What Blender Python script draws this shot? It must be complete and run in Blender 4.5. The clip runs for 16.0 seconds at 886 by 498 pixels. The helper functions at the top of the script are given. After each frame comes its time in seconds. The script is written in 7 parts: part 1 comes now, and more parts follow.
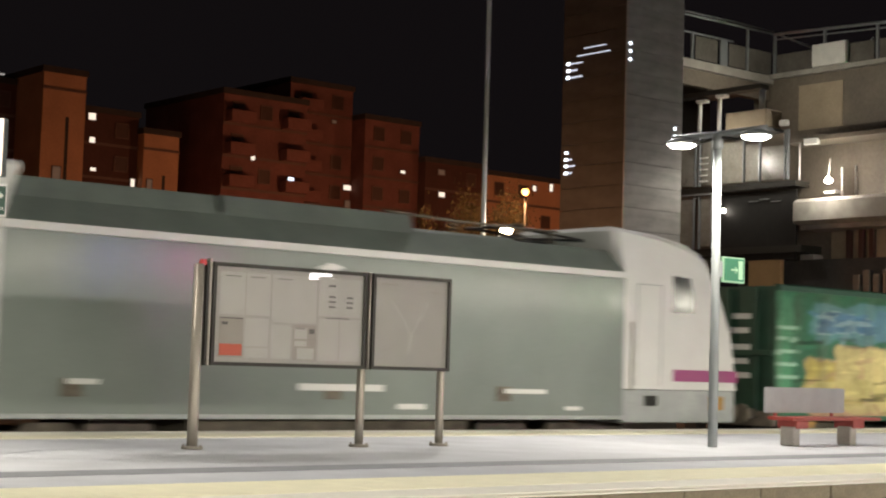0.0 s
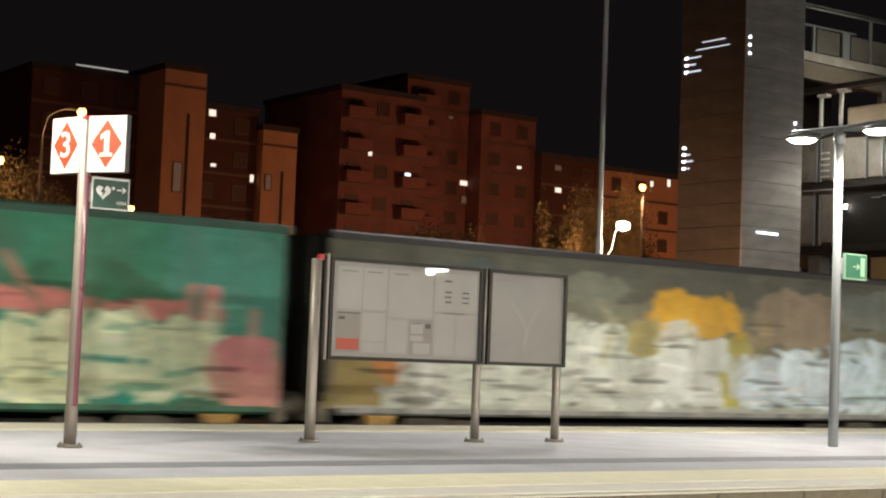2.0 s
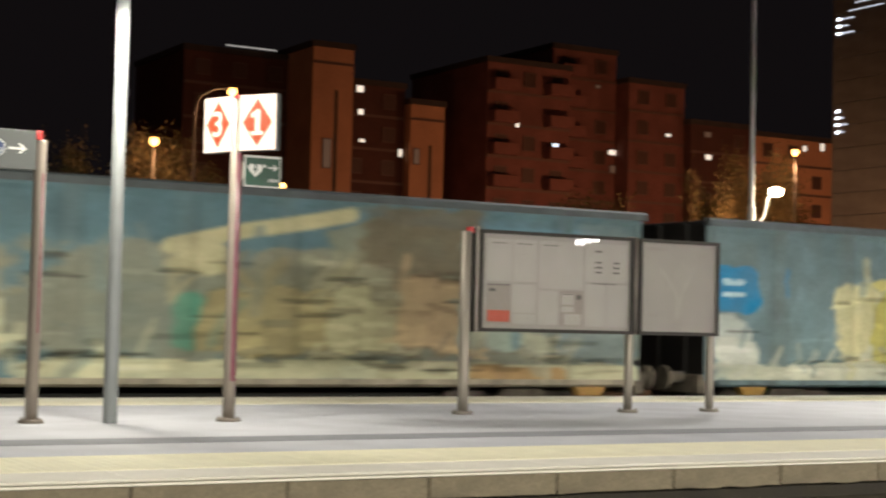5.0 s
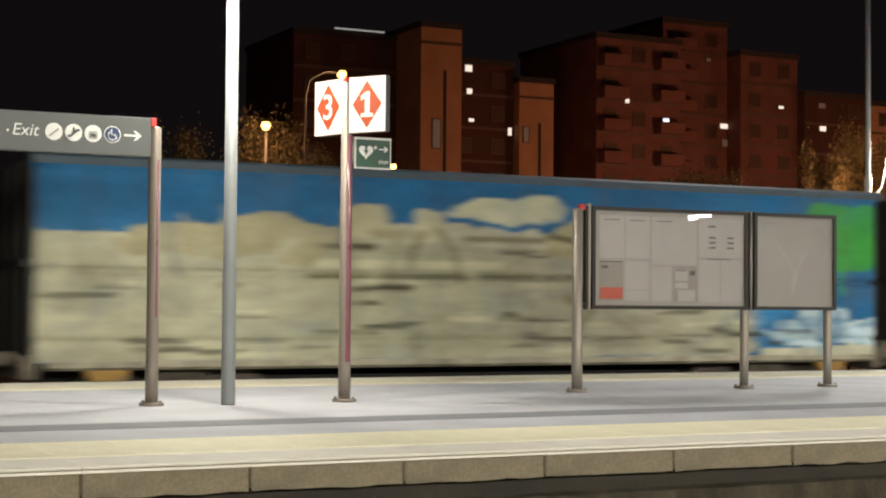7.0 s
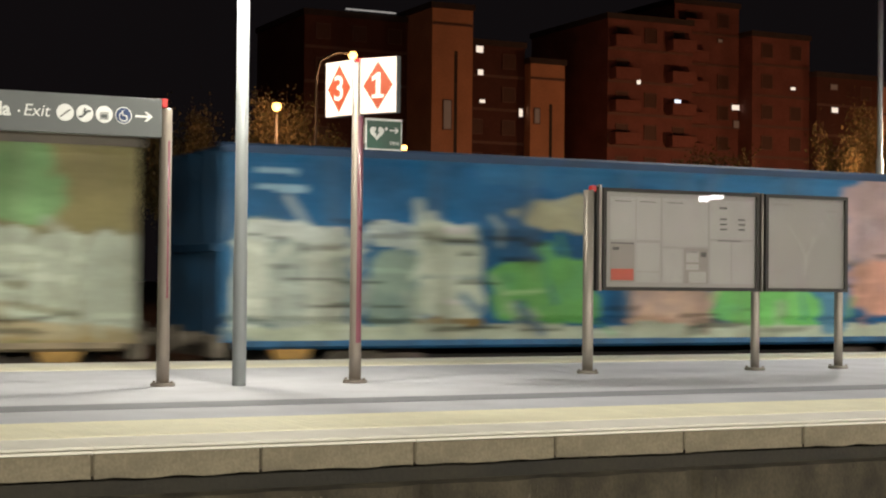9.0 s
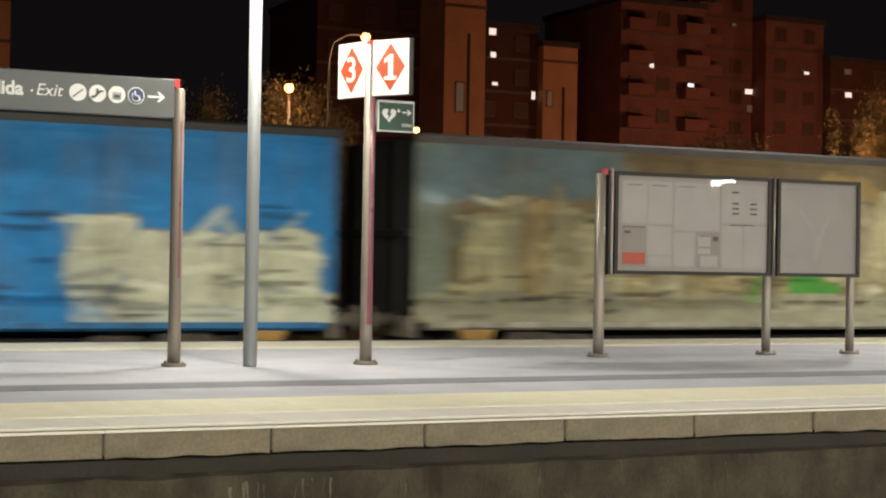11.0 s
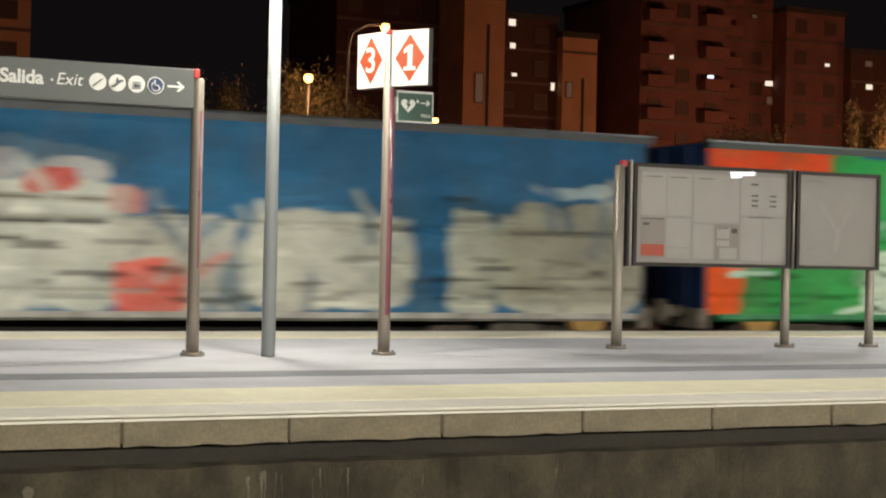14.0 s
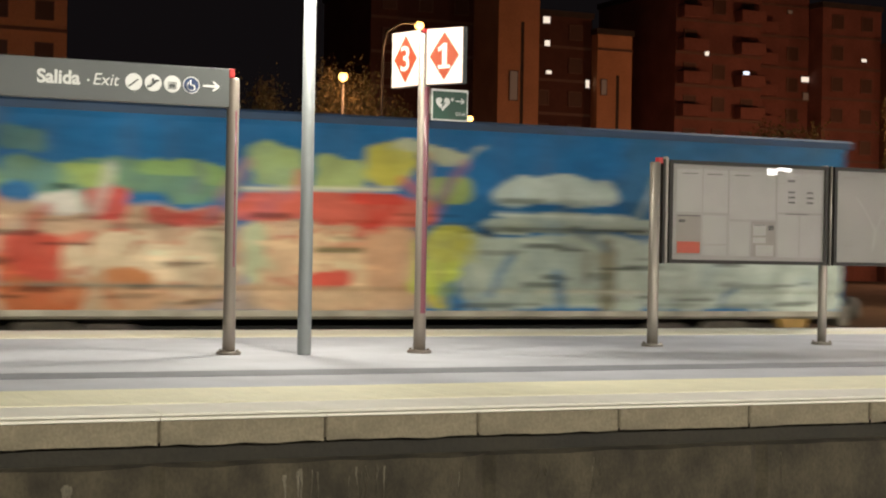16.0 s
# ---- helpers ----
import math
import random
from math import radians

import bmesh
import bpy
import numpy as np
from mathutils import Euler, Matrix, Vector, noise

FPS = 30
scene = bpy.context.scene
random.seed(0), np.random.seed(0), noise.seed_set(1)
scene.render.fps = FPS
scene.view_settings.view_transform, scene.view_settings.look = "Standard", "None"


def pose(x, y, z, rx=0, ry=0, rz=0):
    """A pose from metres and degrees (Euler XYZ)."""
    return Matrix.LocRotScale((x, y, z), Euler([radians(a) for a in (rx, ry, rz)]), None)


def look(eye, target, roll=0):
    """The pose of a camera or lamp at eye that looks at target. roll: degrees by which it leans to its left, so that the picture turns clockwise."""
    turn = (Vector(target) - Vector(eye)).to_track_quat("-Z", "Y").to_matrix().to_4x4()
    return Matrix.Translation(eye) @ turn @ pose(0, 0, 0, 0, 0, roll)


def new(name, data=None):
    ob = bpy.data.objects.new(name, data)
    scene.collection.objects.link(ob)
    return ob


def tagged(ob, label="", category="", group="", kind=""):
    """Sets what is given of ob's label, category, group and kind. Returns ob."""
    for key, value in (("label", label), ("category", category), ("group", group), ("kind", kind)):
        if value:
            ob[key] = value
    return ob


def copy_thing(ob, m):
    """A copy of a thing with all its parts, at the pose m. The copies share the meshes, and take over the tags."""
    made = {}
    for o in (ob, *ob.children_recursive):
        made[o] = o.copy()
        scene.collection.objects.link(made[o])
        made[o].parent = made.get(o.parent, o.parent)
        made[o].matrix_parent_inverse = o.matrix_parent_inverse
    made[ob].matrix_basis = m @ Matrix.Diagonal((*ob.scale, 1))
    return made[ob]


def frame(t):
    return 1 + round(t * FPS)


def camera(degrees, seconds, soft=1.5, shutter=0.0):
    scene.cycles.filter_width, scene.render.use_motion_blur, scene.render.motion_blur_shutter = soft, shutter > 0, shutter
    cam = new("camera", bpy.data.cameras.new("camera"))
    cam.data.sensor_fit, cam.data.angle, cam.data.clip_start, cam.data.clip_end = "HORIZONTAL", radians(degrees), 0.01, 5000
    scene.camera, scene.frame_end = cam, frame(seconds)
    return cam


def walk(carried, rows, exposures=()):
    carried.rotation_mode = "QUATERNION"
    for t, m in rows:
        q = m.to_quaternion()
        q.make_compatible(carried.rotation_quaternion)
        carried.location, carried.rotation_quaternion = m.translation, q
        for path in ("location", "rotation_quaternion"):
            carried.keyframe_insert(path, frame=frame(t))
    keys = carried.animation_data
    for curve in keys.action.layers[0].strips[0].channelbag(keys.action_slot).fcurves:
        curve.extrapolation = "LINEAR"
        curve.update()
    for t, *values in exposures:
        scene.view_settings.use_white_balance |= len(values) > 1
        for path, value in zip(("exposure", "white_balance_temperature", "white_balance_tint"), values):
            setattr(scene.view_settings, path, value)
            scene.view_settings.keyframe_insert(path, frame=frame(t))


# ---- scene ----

# ================= camera =================
cam = camera(31.28, 16.0, soft=2.1, shutter=0.45)
EYE = (0.0, 0.0, 1.104)
# seconds, turn, tilt, lean
PATH = [
    (0.0, -39.763, 4.153, 1.737), (0.5, -38.846, 4.171, 1.825), (1.0, -37.554, 4.127, 2.032),
    (1.5, -36.078, 3.987, 2.075), (2.0, -35.558, 3.847, 2.194), (2.5, -35.243, 3.72, 2.229),
    (3.0, -34.694, 3.473, 2.314), (3.5, -34.173, 3.106, 2.318), (4.0, -33.469, 2.833, 1.916),
    (4.5, -32.814, 2.698, 1.677), (5.0, -30.179, 2.655, 1.371), (5.2, -28.645, 2.6, 1.105),
]
PATH += [
    (7.3, -26.1, 1.743, 0.47), (7.5, -26.075, 1.608, 0.456), (8.0, -26.013, 1.345, 0.36),
    (8.5, -25.928, 1.207, 0.434), (9.0, -25.769, 1.146, 0.57), (11.5, -25.231, 0.331, 1.067),
    (12.0, -25.083, 0.181, 1.165), (12.5, -25.04, 0.059, 1.226), (13.0, -24.981, 0.065, 1.195),
    (13.5, -24.884, 0.134, 1.218), (14.0, -24.703, 0.157, 1.256), (14.5, -24.489, 0.149, 1.099),
    (15.0, -24.219, 0.134, 0.962), (15.5, -23.823, 0.174, 0.955), (16.0, -23.43, 0.064, 1.038),
]
walk(cam, [(t, pose(*EYE, 90 + tilt, 0, turn) @ pose(0, 0, 0, 0, 0, lean)) for t, turn, tilt, lean in PATH],
     [(0.0, 0.16), (2.0, 0.12), (5.0, 0.06), (8.0, 0.0), (16.0, -0.02)])

# ================= world and large lights =================
world = bpy.data.worlds.new("night")
scene.world = world
world.use_nodes = True
wn = world.node_tree
bg = wn.nodes["Background"]
bg.inputs[0].default_value = (0.0048, 0.0038, 0.0042, 1)
bg.inputs[1].default_value = 1.0

LAMP_W = 510.0        # each platform luminaire
CANOPY_W = 1080.0      # each row of fluorescent tubes over the opposite platform
FLOOD_W = 4500.0     # floodlight added on the mast's unseen top
SODIUM_W = 1600.0     # unseen street lamps added in front of the apartment blocks
WARM = (1.0, 0.945, 0.81)
NEUTRAL = (1.0, 0.953, 0.79)
SODIUM = (1.0, 0.49, 0.23)
RED_SODIUM = (1.0, 0.42, 0.21)


def lamp(name, kind, at, power, colour, size=0.3, aim=None, spread=None, deep=0.14):
    data = bpy.data.lights.new(name, kind)
    data.energy, data.color = power, colour
    if kind == "AREA":
        data.shape, data.size, data.size_y = "RECTANGLE", size, deep
        if spread:
            data.spread = radians(spread)
    elif kind == "SPOT":
        data.spot_size, data.spot_blend, data.shadow_soft_size = radians(spread or 120), 0.5, size
    else:
        data.shadow_soft_size = size
    ob = new(name, data)
    ob.matrix_world = look(at, aim or (at[0], at[1] + 0.001, at[2] - 1))
    return ob


# ================= materials =================
def mat(name, colour, rough=0.6, metal=0.0, var=0.15, scale=6.0, bump=0.15, grit=60.0, second=None, emit=0.0, emit_col=None, stretch=None, coat=0.0):
    m = bpy.data.materials.new(name)
    m.use_nodes = True
    nt = m.node_tree
    p = nt.nodes["Principled BSDF"]
    p.inputs["Roughness"].default_value, p.inputs["Metallic"].default_value = rough, metal
    p.inputs["Coat Weight"].default_value = coat
    if emit:
        p.inputs["Emission Color"].default_value = (*(emit_col or colour), 1)
        p.inputs["Emission Strength"].default_value = emit
    tc = nt.nodes.new("ShaderNodeTexCoord")
    mp = nt.nodes.new("ShaderNodeMapping")
    nt.links.new(tc.outputs["Object"], mp.inputs[0])
    if stretch:
        mp.inputs["Scale"].default_value = stretch
    n1 = nt.nodes.new("ShaderNodeTexNoise")
    n1.inputs["Scale"].default_value, n1.inputs["Detail"].default_value = scale, 6
    n2 = nt.nodes.new("ShaderNodeTexNoise")
    n2.inputs["Scale"].default_value, n2.inputs["Detail"].default_value = grit, 3
    for n in (n1, n2):
        nt.links.new(mp.outputs[0], n.inputs["Vector"])
    mix = nt.nodes.new("ShaderNodeMix")
    mix.data_type = "RGBA"
    ramp = nt.nodes.new("ShaderNodeMapRange")
    ramp.inputs[1].default_value, ramp.inputs[2].default_value = 0.32, 0.68
    nt.links.new(n1.outputs[0], ramp.inputs[0])
    nt.links.new(ramp.outputs[0], mix.inputs["Factor"])
    lo = second or tuple(c * (1 - var * 1.6) for c in colour)
    mix.inputs["A"].default_value, mix.inputs["B"].default_value = (*lo, 1), (*colour, 1)
    fine = nt.nodes.new("ShaderNodeMix")
    fine.data_type, fine.blend_type = "RGBA", "MULTIPLY"
    fine.inputs["Factor"].default_value = min(1.0, var * 2.0)
    g = nt.nodes.new("ShaderNodeMapRange")
    g.inputs[1].default_value, g.inputs[2].default_value, g.inputs[3].default_value, g.inputs[4].default_value = 0.3, 0.7, 0.7, 1.15
    nt.links.new(n2.outputs[0], g.inputs[0])
    nt.links.new(mix.outputs["Result"], fine.inputs["A"])
    nt.links.new(g.outputs[0], fine.inputs["B"])
    nt.links.new(fine.outputs["Result"], p.inputs["Base Color"])
    if bump:
        b = nt.nodes.new("ShaderNodeBump")
        b.inputs["Strength"].default_value, b.inputs["Distance"].default_value = bump, 0.02
        nt.links.new(n2.outputs[0], b.inputs["Height"])
        nt.links.new(b.outputs[0], p.inputs["Normal"])
    rr = nt.nodes.new("ShaderNodeMapRange")
    rr.inputs[3].default_value, rr.inputs[4].default_value = max(0.03, rough - 0.1), min(1.0, rough + 0.1)
    nt.links.new(n1.outputs[0], rr.inputs[0])
    nt.links.new(rr.outputs[0], p.inputs["Roughness"])
    return m


def glow(name, colour, strength):
    m = bpy.data.materials.new(name)
    m.use_nodes = True
    p = m.node_tree.nodes["Principled BSDF"]
    p.inputs["Base Color"].default_value = (*(0.2 * c for c in colour), 1)
    p.inputs["Emission Color"].default_value, p.inputs["Emission Strength"].default_value = (*colour, 1), strength
    p.inputs["Roughness"].default_value = 0.4
    return m


def painted(name, rough=0.65, grime=(0.075, 0.062, 0.042), dirt=0.14):
    """Paint whose colour lies on the panel, under dirt that runs down it."""
    m = bpy.data.materials.new(name)
    m.use_nodes = True
    nt = m.node_tree
    p = nt.nodes["Principled BSDF"]
    p.inputs["Roughness"].default_value, p.inputs["Specular IOR Level"].default_value = rough, 0.15
    a = nt.nodes.new("ShaderNodeVertexColor")
    a.layer_name = "paint"
    tc, mp = nt.nodes.new("ShaderNodeTexCoord"), nt.nodes.new("ShaderNodeMapping")
    mp.inputs["Scale"].default_value = (2.2, 2.2, 0.5)
    nt.links.new(tc.outputs["Object"], mp.inputs[0])
    n1, n2 = nt.nodes.new("ShaderNodeTexNoise"), nt.nodes.new("ShaderNodeTexNoise")
    n1.inputs["Scale"].default_value, n1.inputs["Detail"].default_value = 1.1, 7
    n2.inputs["Scale"].default_value, n2.inputs["Detail"].default_value = 14.0, 5
    nt.links.new(mp.outputs[0], n1.inputs["Vector"])
    nt.links.new(tc.outputs["Object"], n2.inputs["Vector"])
    r = nt.nodes.new("ShaderNodeMapRange")
    r.inputs[1].default_value, r.inputs[2].default_value, r.inputs[4].default_value = 0.42, 0.72, dirt
    nt.links.new(n1.outputs[0], r.inputs[0])
    mix = nt.nodes.new("ShaderNodeMix")
    mix.data_type = "RGBA"
    nt.links.new(r.outputs[0], mix.inputs["Factor"])
    nt.links.new(a.outputs["Color"], mix.inputs["A"])
    mix.inputs["B"].default_value = (*grime, 1)
    f = nt.nodes.new("ShaderNodeMix")
    f.data_type, f.blend_type = "RGBA", "MULTIPLY"
    f.inputs["Factor"].default_value = 0.3
    g = nt.nodes.new("ShaderNodeMapRange")
    g.inputs[1].default_value, g.inputs[2].default_value, g.inputs[3].default_value, g.inputs[4].default_value = 0.3, 0.7, 0.65, 1.2
    nt.links.new(n2.outputs[0], g.inputs[0])
    nt.links.new(mix.outputs["Result"], f.inputs["A"])
    nt.links.new(g.outputs[0], f.inputs["B"])
    nt.links.new(f.outputs["Result"], p.inputs["Base Color"])
    b = nt.nodes.new("ShaderNodeBump")
    b.inputs["Strength"].default_value, b.inputs["Distance"].default_value = 0.25, 0.02
    nt.links.new(n2.outputs[0], b.inputs["Height"])
    nt.links.new(b.outputs[0], p.inputs["Normal"])
    return m


M = dict(
    paving=mat("grey platform paving", (0.545, 0.55, 0.59), 0.75, var=0.12, scale=1.3, grit=90, bump=0.1),
    band=mat("dark grey paving strip", (0.235, 0.24, 0.265), 0.7, var=0.15, scale=3, grit=60),
    coping=mat("pale concrete coping", (0.90, 0.86, 0.76), 0.75, var=0.06, scale=2.5, grit=70),
    yellow=mat("yellow tactile paving", (0.94, 0.89, 0.66), 0.7, var=0.07, scale=2.0, grit=60),
    pale_yellow=mat("pale yellow tactile paving", (0.92, 0.87, 0.70), 0.7, var=0.07, scale=2.0, grit=60),
    block=mat("grey concrete edge block", (0.28, 0.236, 0.162), 0.85, var=0.3, scale=2.2, grit=45, bump=0.3),
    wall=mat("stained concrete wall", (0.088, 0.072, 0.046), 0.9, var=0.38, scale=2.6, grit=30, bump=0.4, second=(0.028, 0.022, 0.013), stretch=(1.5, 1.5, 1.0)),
    recess_shade=mat("concrete darkened for recess shade", (0.036, 0.030, 0.020), 0.8, var=0.3, scale=2, grit=30, bump=0.3),
    mortar=mat("brown joint mortar", (0.13, 0.105, 0.07), 0.95, var=0.3, scale=4, grit=40, bump=0.3),
    lime=mat("pale lime run", (0.22, 0.19, 0.14), 0.85, var=0.3, scale=12, grit=60, bump=0.2),
    ballast=mat("dark ballast", (0.16, 0.14, 0.12), 0.95, var=0.45, scale=14, grit=40, bump=1.0),
    earth=mat("dark ground", (0.07, 0.065, 0.055), 0.95, var=0.3, scale=0.3, grit=6, bump=0.4),
    rail=mat("worn rail steel", (0.42, 0.38, 0.34), 0.35, 0.9, var=0.2, scale=3, grit=40),
    steel=mat("brushed stainless steel", (0.30, 0.268, 0.23), 0.42, 0.45, var=0.08, scale=4, grit=120, bump=0.03, stretch=(1, 1, 0.1)),
    steel_brown=mat("dull brown steel", (0.235, 0.20, 0.168), 0.45, 0.45, var=0.08, scale=4, grit=120, bump=0.03, stretch=(1, 1, 0.1)),
    galv=mat("grey painted steel", (0.27, 0.285, 0.295), 0.42, 0.3, var=0.08, scale=3, grit=80, bump=0.04),
    pole=mat("blue grey pole paint", (0.235, 0.252, 0.26), 0.55, 0.15, var=0.08, scale=3, grit=80, bump=0.04),
    mast=mat("pale mast paint", (0.80, 0.79, 0.76), 0.5, var=0.1, scale=2, grit=30),
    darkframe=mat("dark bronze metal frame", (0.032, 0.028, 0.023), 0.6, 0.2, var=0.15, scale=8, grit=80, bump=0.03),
    paper=mat("grey backing paper", (0.35, 0.335, 0.31), 0.6, var=0.06, scale=2, grit=30, bump=0.0),
    sheet=mat("printed paper sheet", (0.41, 0.395, 0.37), 0.6, var=0.05, scale=3, grit=40, bump=0.0),
    sheet_dark=mat("tinted paper sheet", (0.30, 0.275, 0.245), 0.6, var=0.06, scale=3, grit=40, bump=0.0),
    ink=mat("printed ink", (0.10, 0.095, 0.09), 0.6, var=0.1, scale=5, bump=0.0),
    mapline=mat("pale map line", (0.385, 0.37, 0.345), 0.6, var=0.05, scale=5, bump=0.0),
    red_print=mat("red print", (0.50, 0.10, 0.06), 0.6, var=0.08, scale=5, bump=0.0),
    inlay=mat("wine red inlay strip", (0.21, 0.045, 0.075), 0.3, var=0.1, scale=4, bump=0.0, coat=0.3),
    red_cap=mat("red plastic", (0.55, 0.03, 0.03), 0.45, var=0.08, scale=6, bump=0.0),
    signgrey=mat("grey sign enamel", (0.085, 0.093, 0.093), 0.4, var=0.05, scale=3, grit=40, bump=0.0),
    signwhite=mat("white sign print", (0.72, 0.72, 0.70), 0.45, var=0.03, scale=6, bump=0.0),
    signblue=mat("dark blue sign print", (0.02, 0.045, 0.13), 0.45, var=0.05, scale=6, bump=0.0),
    signgreen=mat("dark green sign print", (0.006, 0.055, 0.032), 0.45, var=0.06, scale=6, bump=0.0),
    bench_red=mat("red painted bench steel", (0.30, 0.045, 0.035), 0.45, var=0.15, scale=6, grit=50),
    bench_grey=mat("grey bench board", (0.28, 0.28, 0.29), 0.5, var=0.1, scale=4, grit=50),
    concrete=mat("pale concrete", (0.40, 0.37, 0.33), 0.85, var=0.18, scale=2, grit=40, bump=0.2),
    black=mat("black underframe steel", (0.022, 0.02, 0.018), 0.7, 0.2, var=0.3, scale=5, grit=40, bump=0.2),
    bogie=mat("dusty cast steel", (0.21, 0.18, 0.14), 0.8, 0.2, var=0.35, scale=4, grit=40, bump=0.3),
    wheel=mat("wheel steel", (0.17, 0.14, 0.12), 0.6, 0.6, var=0.3, scale=6, grit=50),
    ochre=mat("ochre painted casting", (0.42, 0.24, 0.05), 0.6, var=0.2, scale=6, grit=40),
    brick=mat("red brick facade", (0.24, 0.105, 0.085), 0.9, var=0.2, scale=0.35, grit=4, bump=0.1),
    brick_dark=mat("brown brick facade", (0.115, 0.054, 0.042), 0.9, var=0.2, scale=0.35, grit=4, bump=0.1),
    render=mat("ochre rendered facade", (0.60, 0.34, 0.19), 0.9, var=0.15, scale=0.3, grit=5, bump=0.1),
    roof=mat("dark roofing", (0.06, 0.055, 0.05), 0.9, var=0.2, scale=1, grit=8),
    pane=mat("dark window glass", (0.10, 0.06, 0.045), 0.5, 0.0, var=0.1, scale=2, bump=0.0),
    frame=mat("brown window frame", (0.16, 0.10, 0.075), 0.6, var=0.1, scale=4, bump=0.0),
    # tower faces: dark side and pale front, the light put into the colours
    cladding=mat("brown metal, darkened for a shaded side", (0.13, 0.118, 0.108), 0.42, 0.5, var=0.2, scale=1.2, grit=24, bump=0.1, stretch=(1, 1, 2.5)),
    cladding_lit=mat("brushed metal, lightened for a lit front", (0.60, 0.58, 0.56), 0.42, 0.35, var=0.2, scale=1.1, grit=22, bump=0.1, stretch=(1, 1, 3)),
    leaf=mat("dry leaf", (0.13, 0.085, 0.025), 0.7, var=0.3, scale=3, grit=20, second=(0.06, 0.06, 0.02), bump=0.0),
    bark=mat("tree bark", (0.09, 0.07, 0.05), 0.95, var=0.3, scale=6, grit=40, bump=0.5),
    loco_grey=mat("grey green locomotive paint", (0.20, 0.225, 0.208), 0.15, var=0.06, scale=1.0, grit=20, bump=0.02, coat=0.0),
    loco_roof=mat("grey green roof paint", (0.14, 0.165, 0.145), 0.5, var=0.15, scale=2, grit=20),
    loco_white=mat("white cab paint", (0.60, 0.595, 0.575), 0.4, var=0.05, scale=1.5, grit=20, bump=0.02),
    loco_skirt=mat("pale grey skirt paint", (0.36, 0.38, 0.37), 0.45, var=0.15, scale=2, grit=20),
    purple=mat("purple stripe paint", (0.26, 0.02, 0.13), 0.35, var=0.05, scale=3, bump=0.0),
    glass=mat("dark cab glass", (0.012, 0.012, 0.016), 0.08, 0.0, var=0.1, scale=2, bump=0.0),
    coach=painted("weathered wagon paint"),
)
M["loco_grey"].node_tree.nodes["Principled BSDF"].inputs["Specular IOR Level"].default_value = 0.12
M["glass"].node_tree.nodes["Principled BSDF"].inputs["Specular IOR Level"].default_value = 0.2
M["lamp_glow"] = glow("lit luminaire diffuser", (1.0, 0.93, 0.80), 30)
M["tube_glow"] = glow("lit fluorescent tube", (1.0, 0.97, 0.92), 22)
M["sign_glow"] = glow("backlit white sign face", (1.0, 0.80, 0.66), 1.25)
M["sign_red"] = glow("backlit red diamond", (0.54, 0.085, 0.025), 0.85)
M["exit_glow"] = glow("photoluminescent green", (0.01, 0.30, 0.13), 0.35)
M["exit_white"] = glow("lit pale green", (0.55, 0.9, 0.55), 0.5)
M["pink_glow"] = glow("lit magenta fascia", (1.0, 0.22, 0.62), 50)
M["blue_glow"] = glow("lit blue fascia", (0.42, 0.48, 1.0), 44)
M["green_glow"] = glow("lit green exit face", (0.05, 1.0, 0.16), 40)
M["sodium_glow"] = glow("sodium lamp glass", (1.0, 0.50, 0.13), 6)
M["white_glow"] = glow("white street lamp glass", (1.0, 0.80, 0.5), 22)
M["win_warm"] = glow("lit window", (1.0, 0.84, 0.68), 1.0)
M["win_cool"] = glow("lit window, cool", (0.85, 0.88, 1.0), 1.4)
M["win_dim"] = glow("dimly lit window", (0.9, 0.62, 0.42), 0.06)
M["roof_strip"] = glow("dim roof strip", (0.9, 0.85, 0.8), 0.35)
M["strip_dim"] = glow("dim strip light", (0.8, 0.85, 1.0), 0.9)
M["strip_glow"] = glow("cool strip light", (0.8, 0.88, 1.0), 5)


# ================= mesh helpers =================
def box(bm, x0, x1, y0, y1, z0, z1, mi=0):
    v = [bm.verts.new(p) for p in ((x0, y0, z0), (x1, y0, z0), (x1, y1, z0), (x0, y1, z0), (x0, y0, z1), (x1, y0, z1), (x1, y1, z1), (x0, y1, z1))]
    for f in ((0, 3, 2, 1), (4, 5, 6, 7), (0, 1, 5, 4), (1, 2, 6, 5), (2, 3, 7, 6), (3, 0, 4, 7)):
        bm.faces.new([v[i] for i in f]).material_index = mi


def bx(x0, x1, y0, y1, z0, z1, bevel=0.0, seg=1):
    bm = bmesh.new()
    box(bm, x0, x1, y0, y1, z0, z1)
    if bevel:
        bmesh.ops.bevel(bm, geom=bm.edges[:], offset=bevel, segments=seg, affect="EDGES")
    return bm


def prism(points, axis, a, b, bevel=0.0):
    """A solid from an outline in the plane across the axis."""
    bm = bmesh.new()

    def at(p, d):
        return {"x": (d, p[0], p[1]), "y": (p[0], d, p[1]), "z": (p[0], p[1], d)}[axis]
    lo, hi = [bm.verts.new(at(p, a)) for p in points], [bm.verts.new(at(p, b)) for p in points]
    bm.faces.new(lo), bm.faces.new(hi)
    n = len(points)
    for i in range(n):
        bm.faces.new((lo[i], lo[(i + 1) % n], hi[(i + 1) % n], hi[i]))
    bmesh.ops.recalc_face_normals(bm, faces=bm.faces[:])
    if bevel:
        bmesh.ops.bevel(bm, geom=bm.edges[:], offset=bevel, segments=2, affect="EDGES")
    return bm


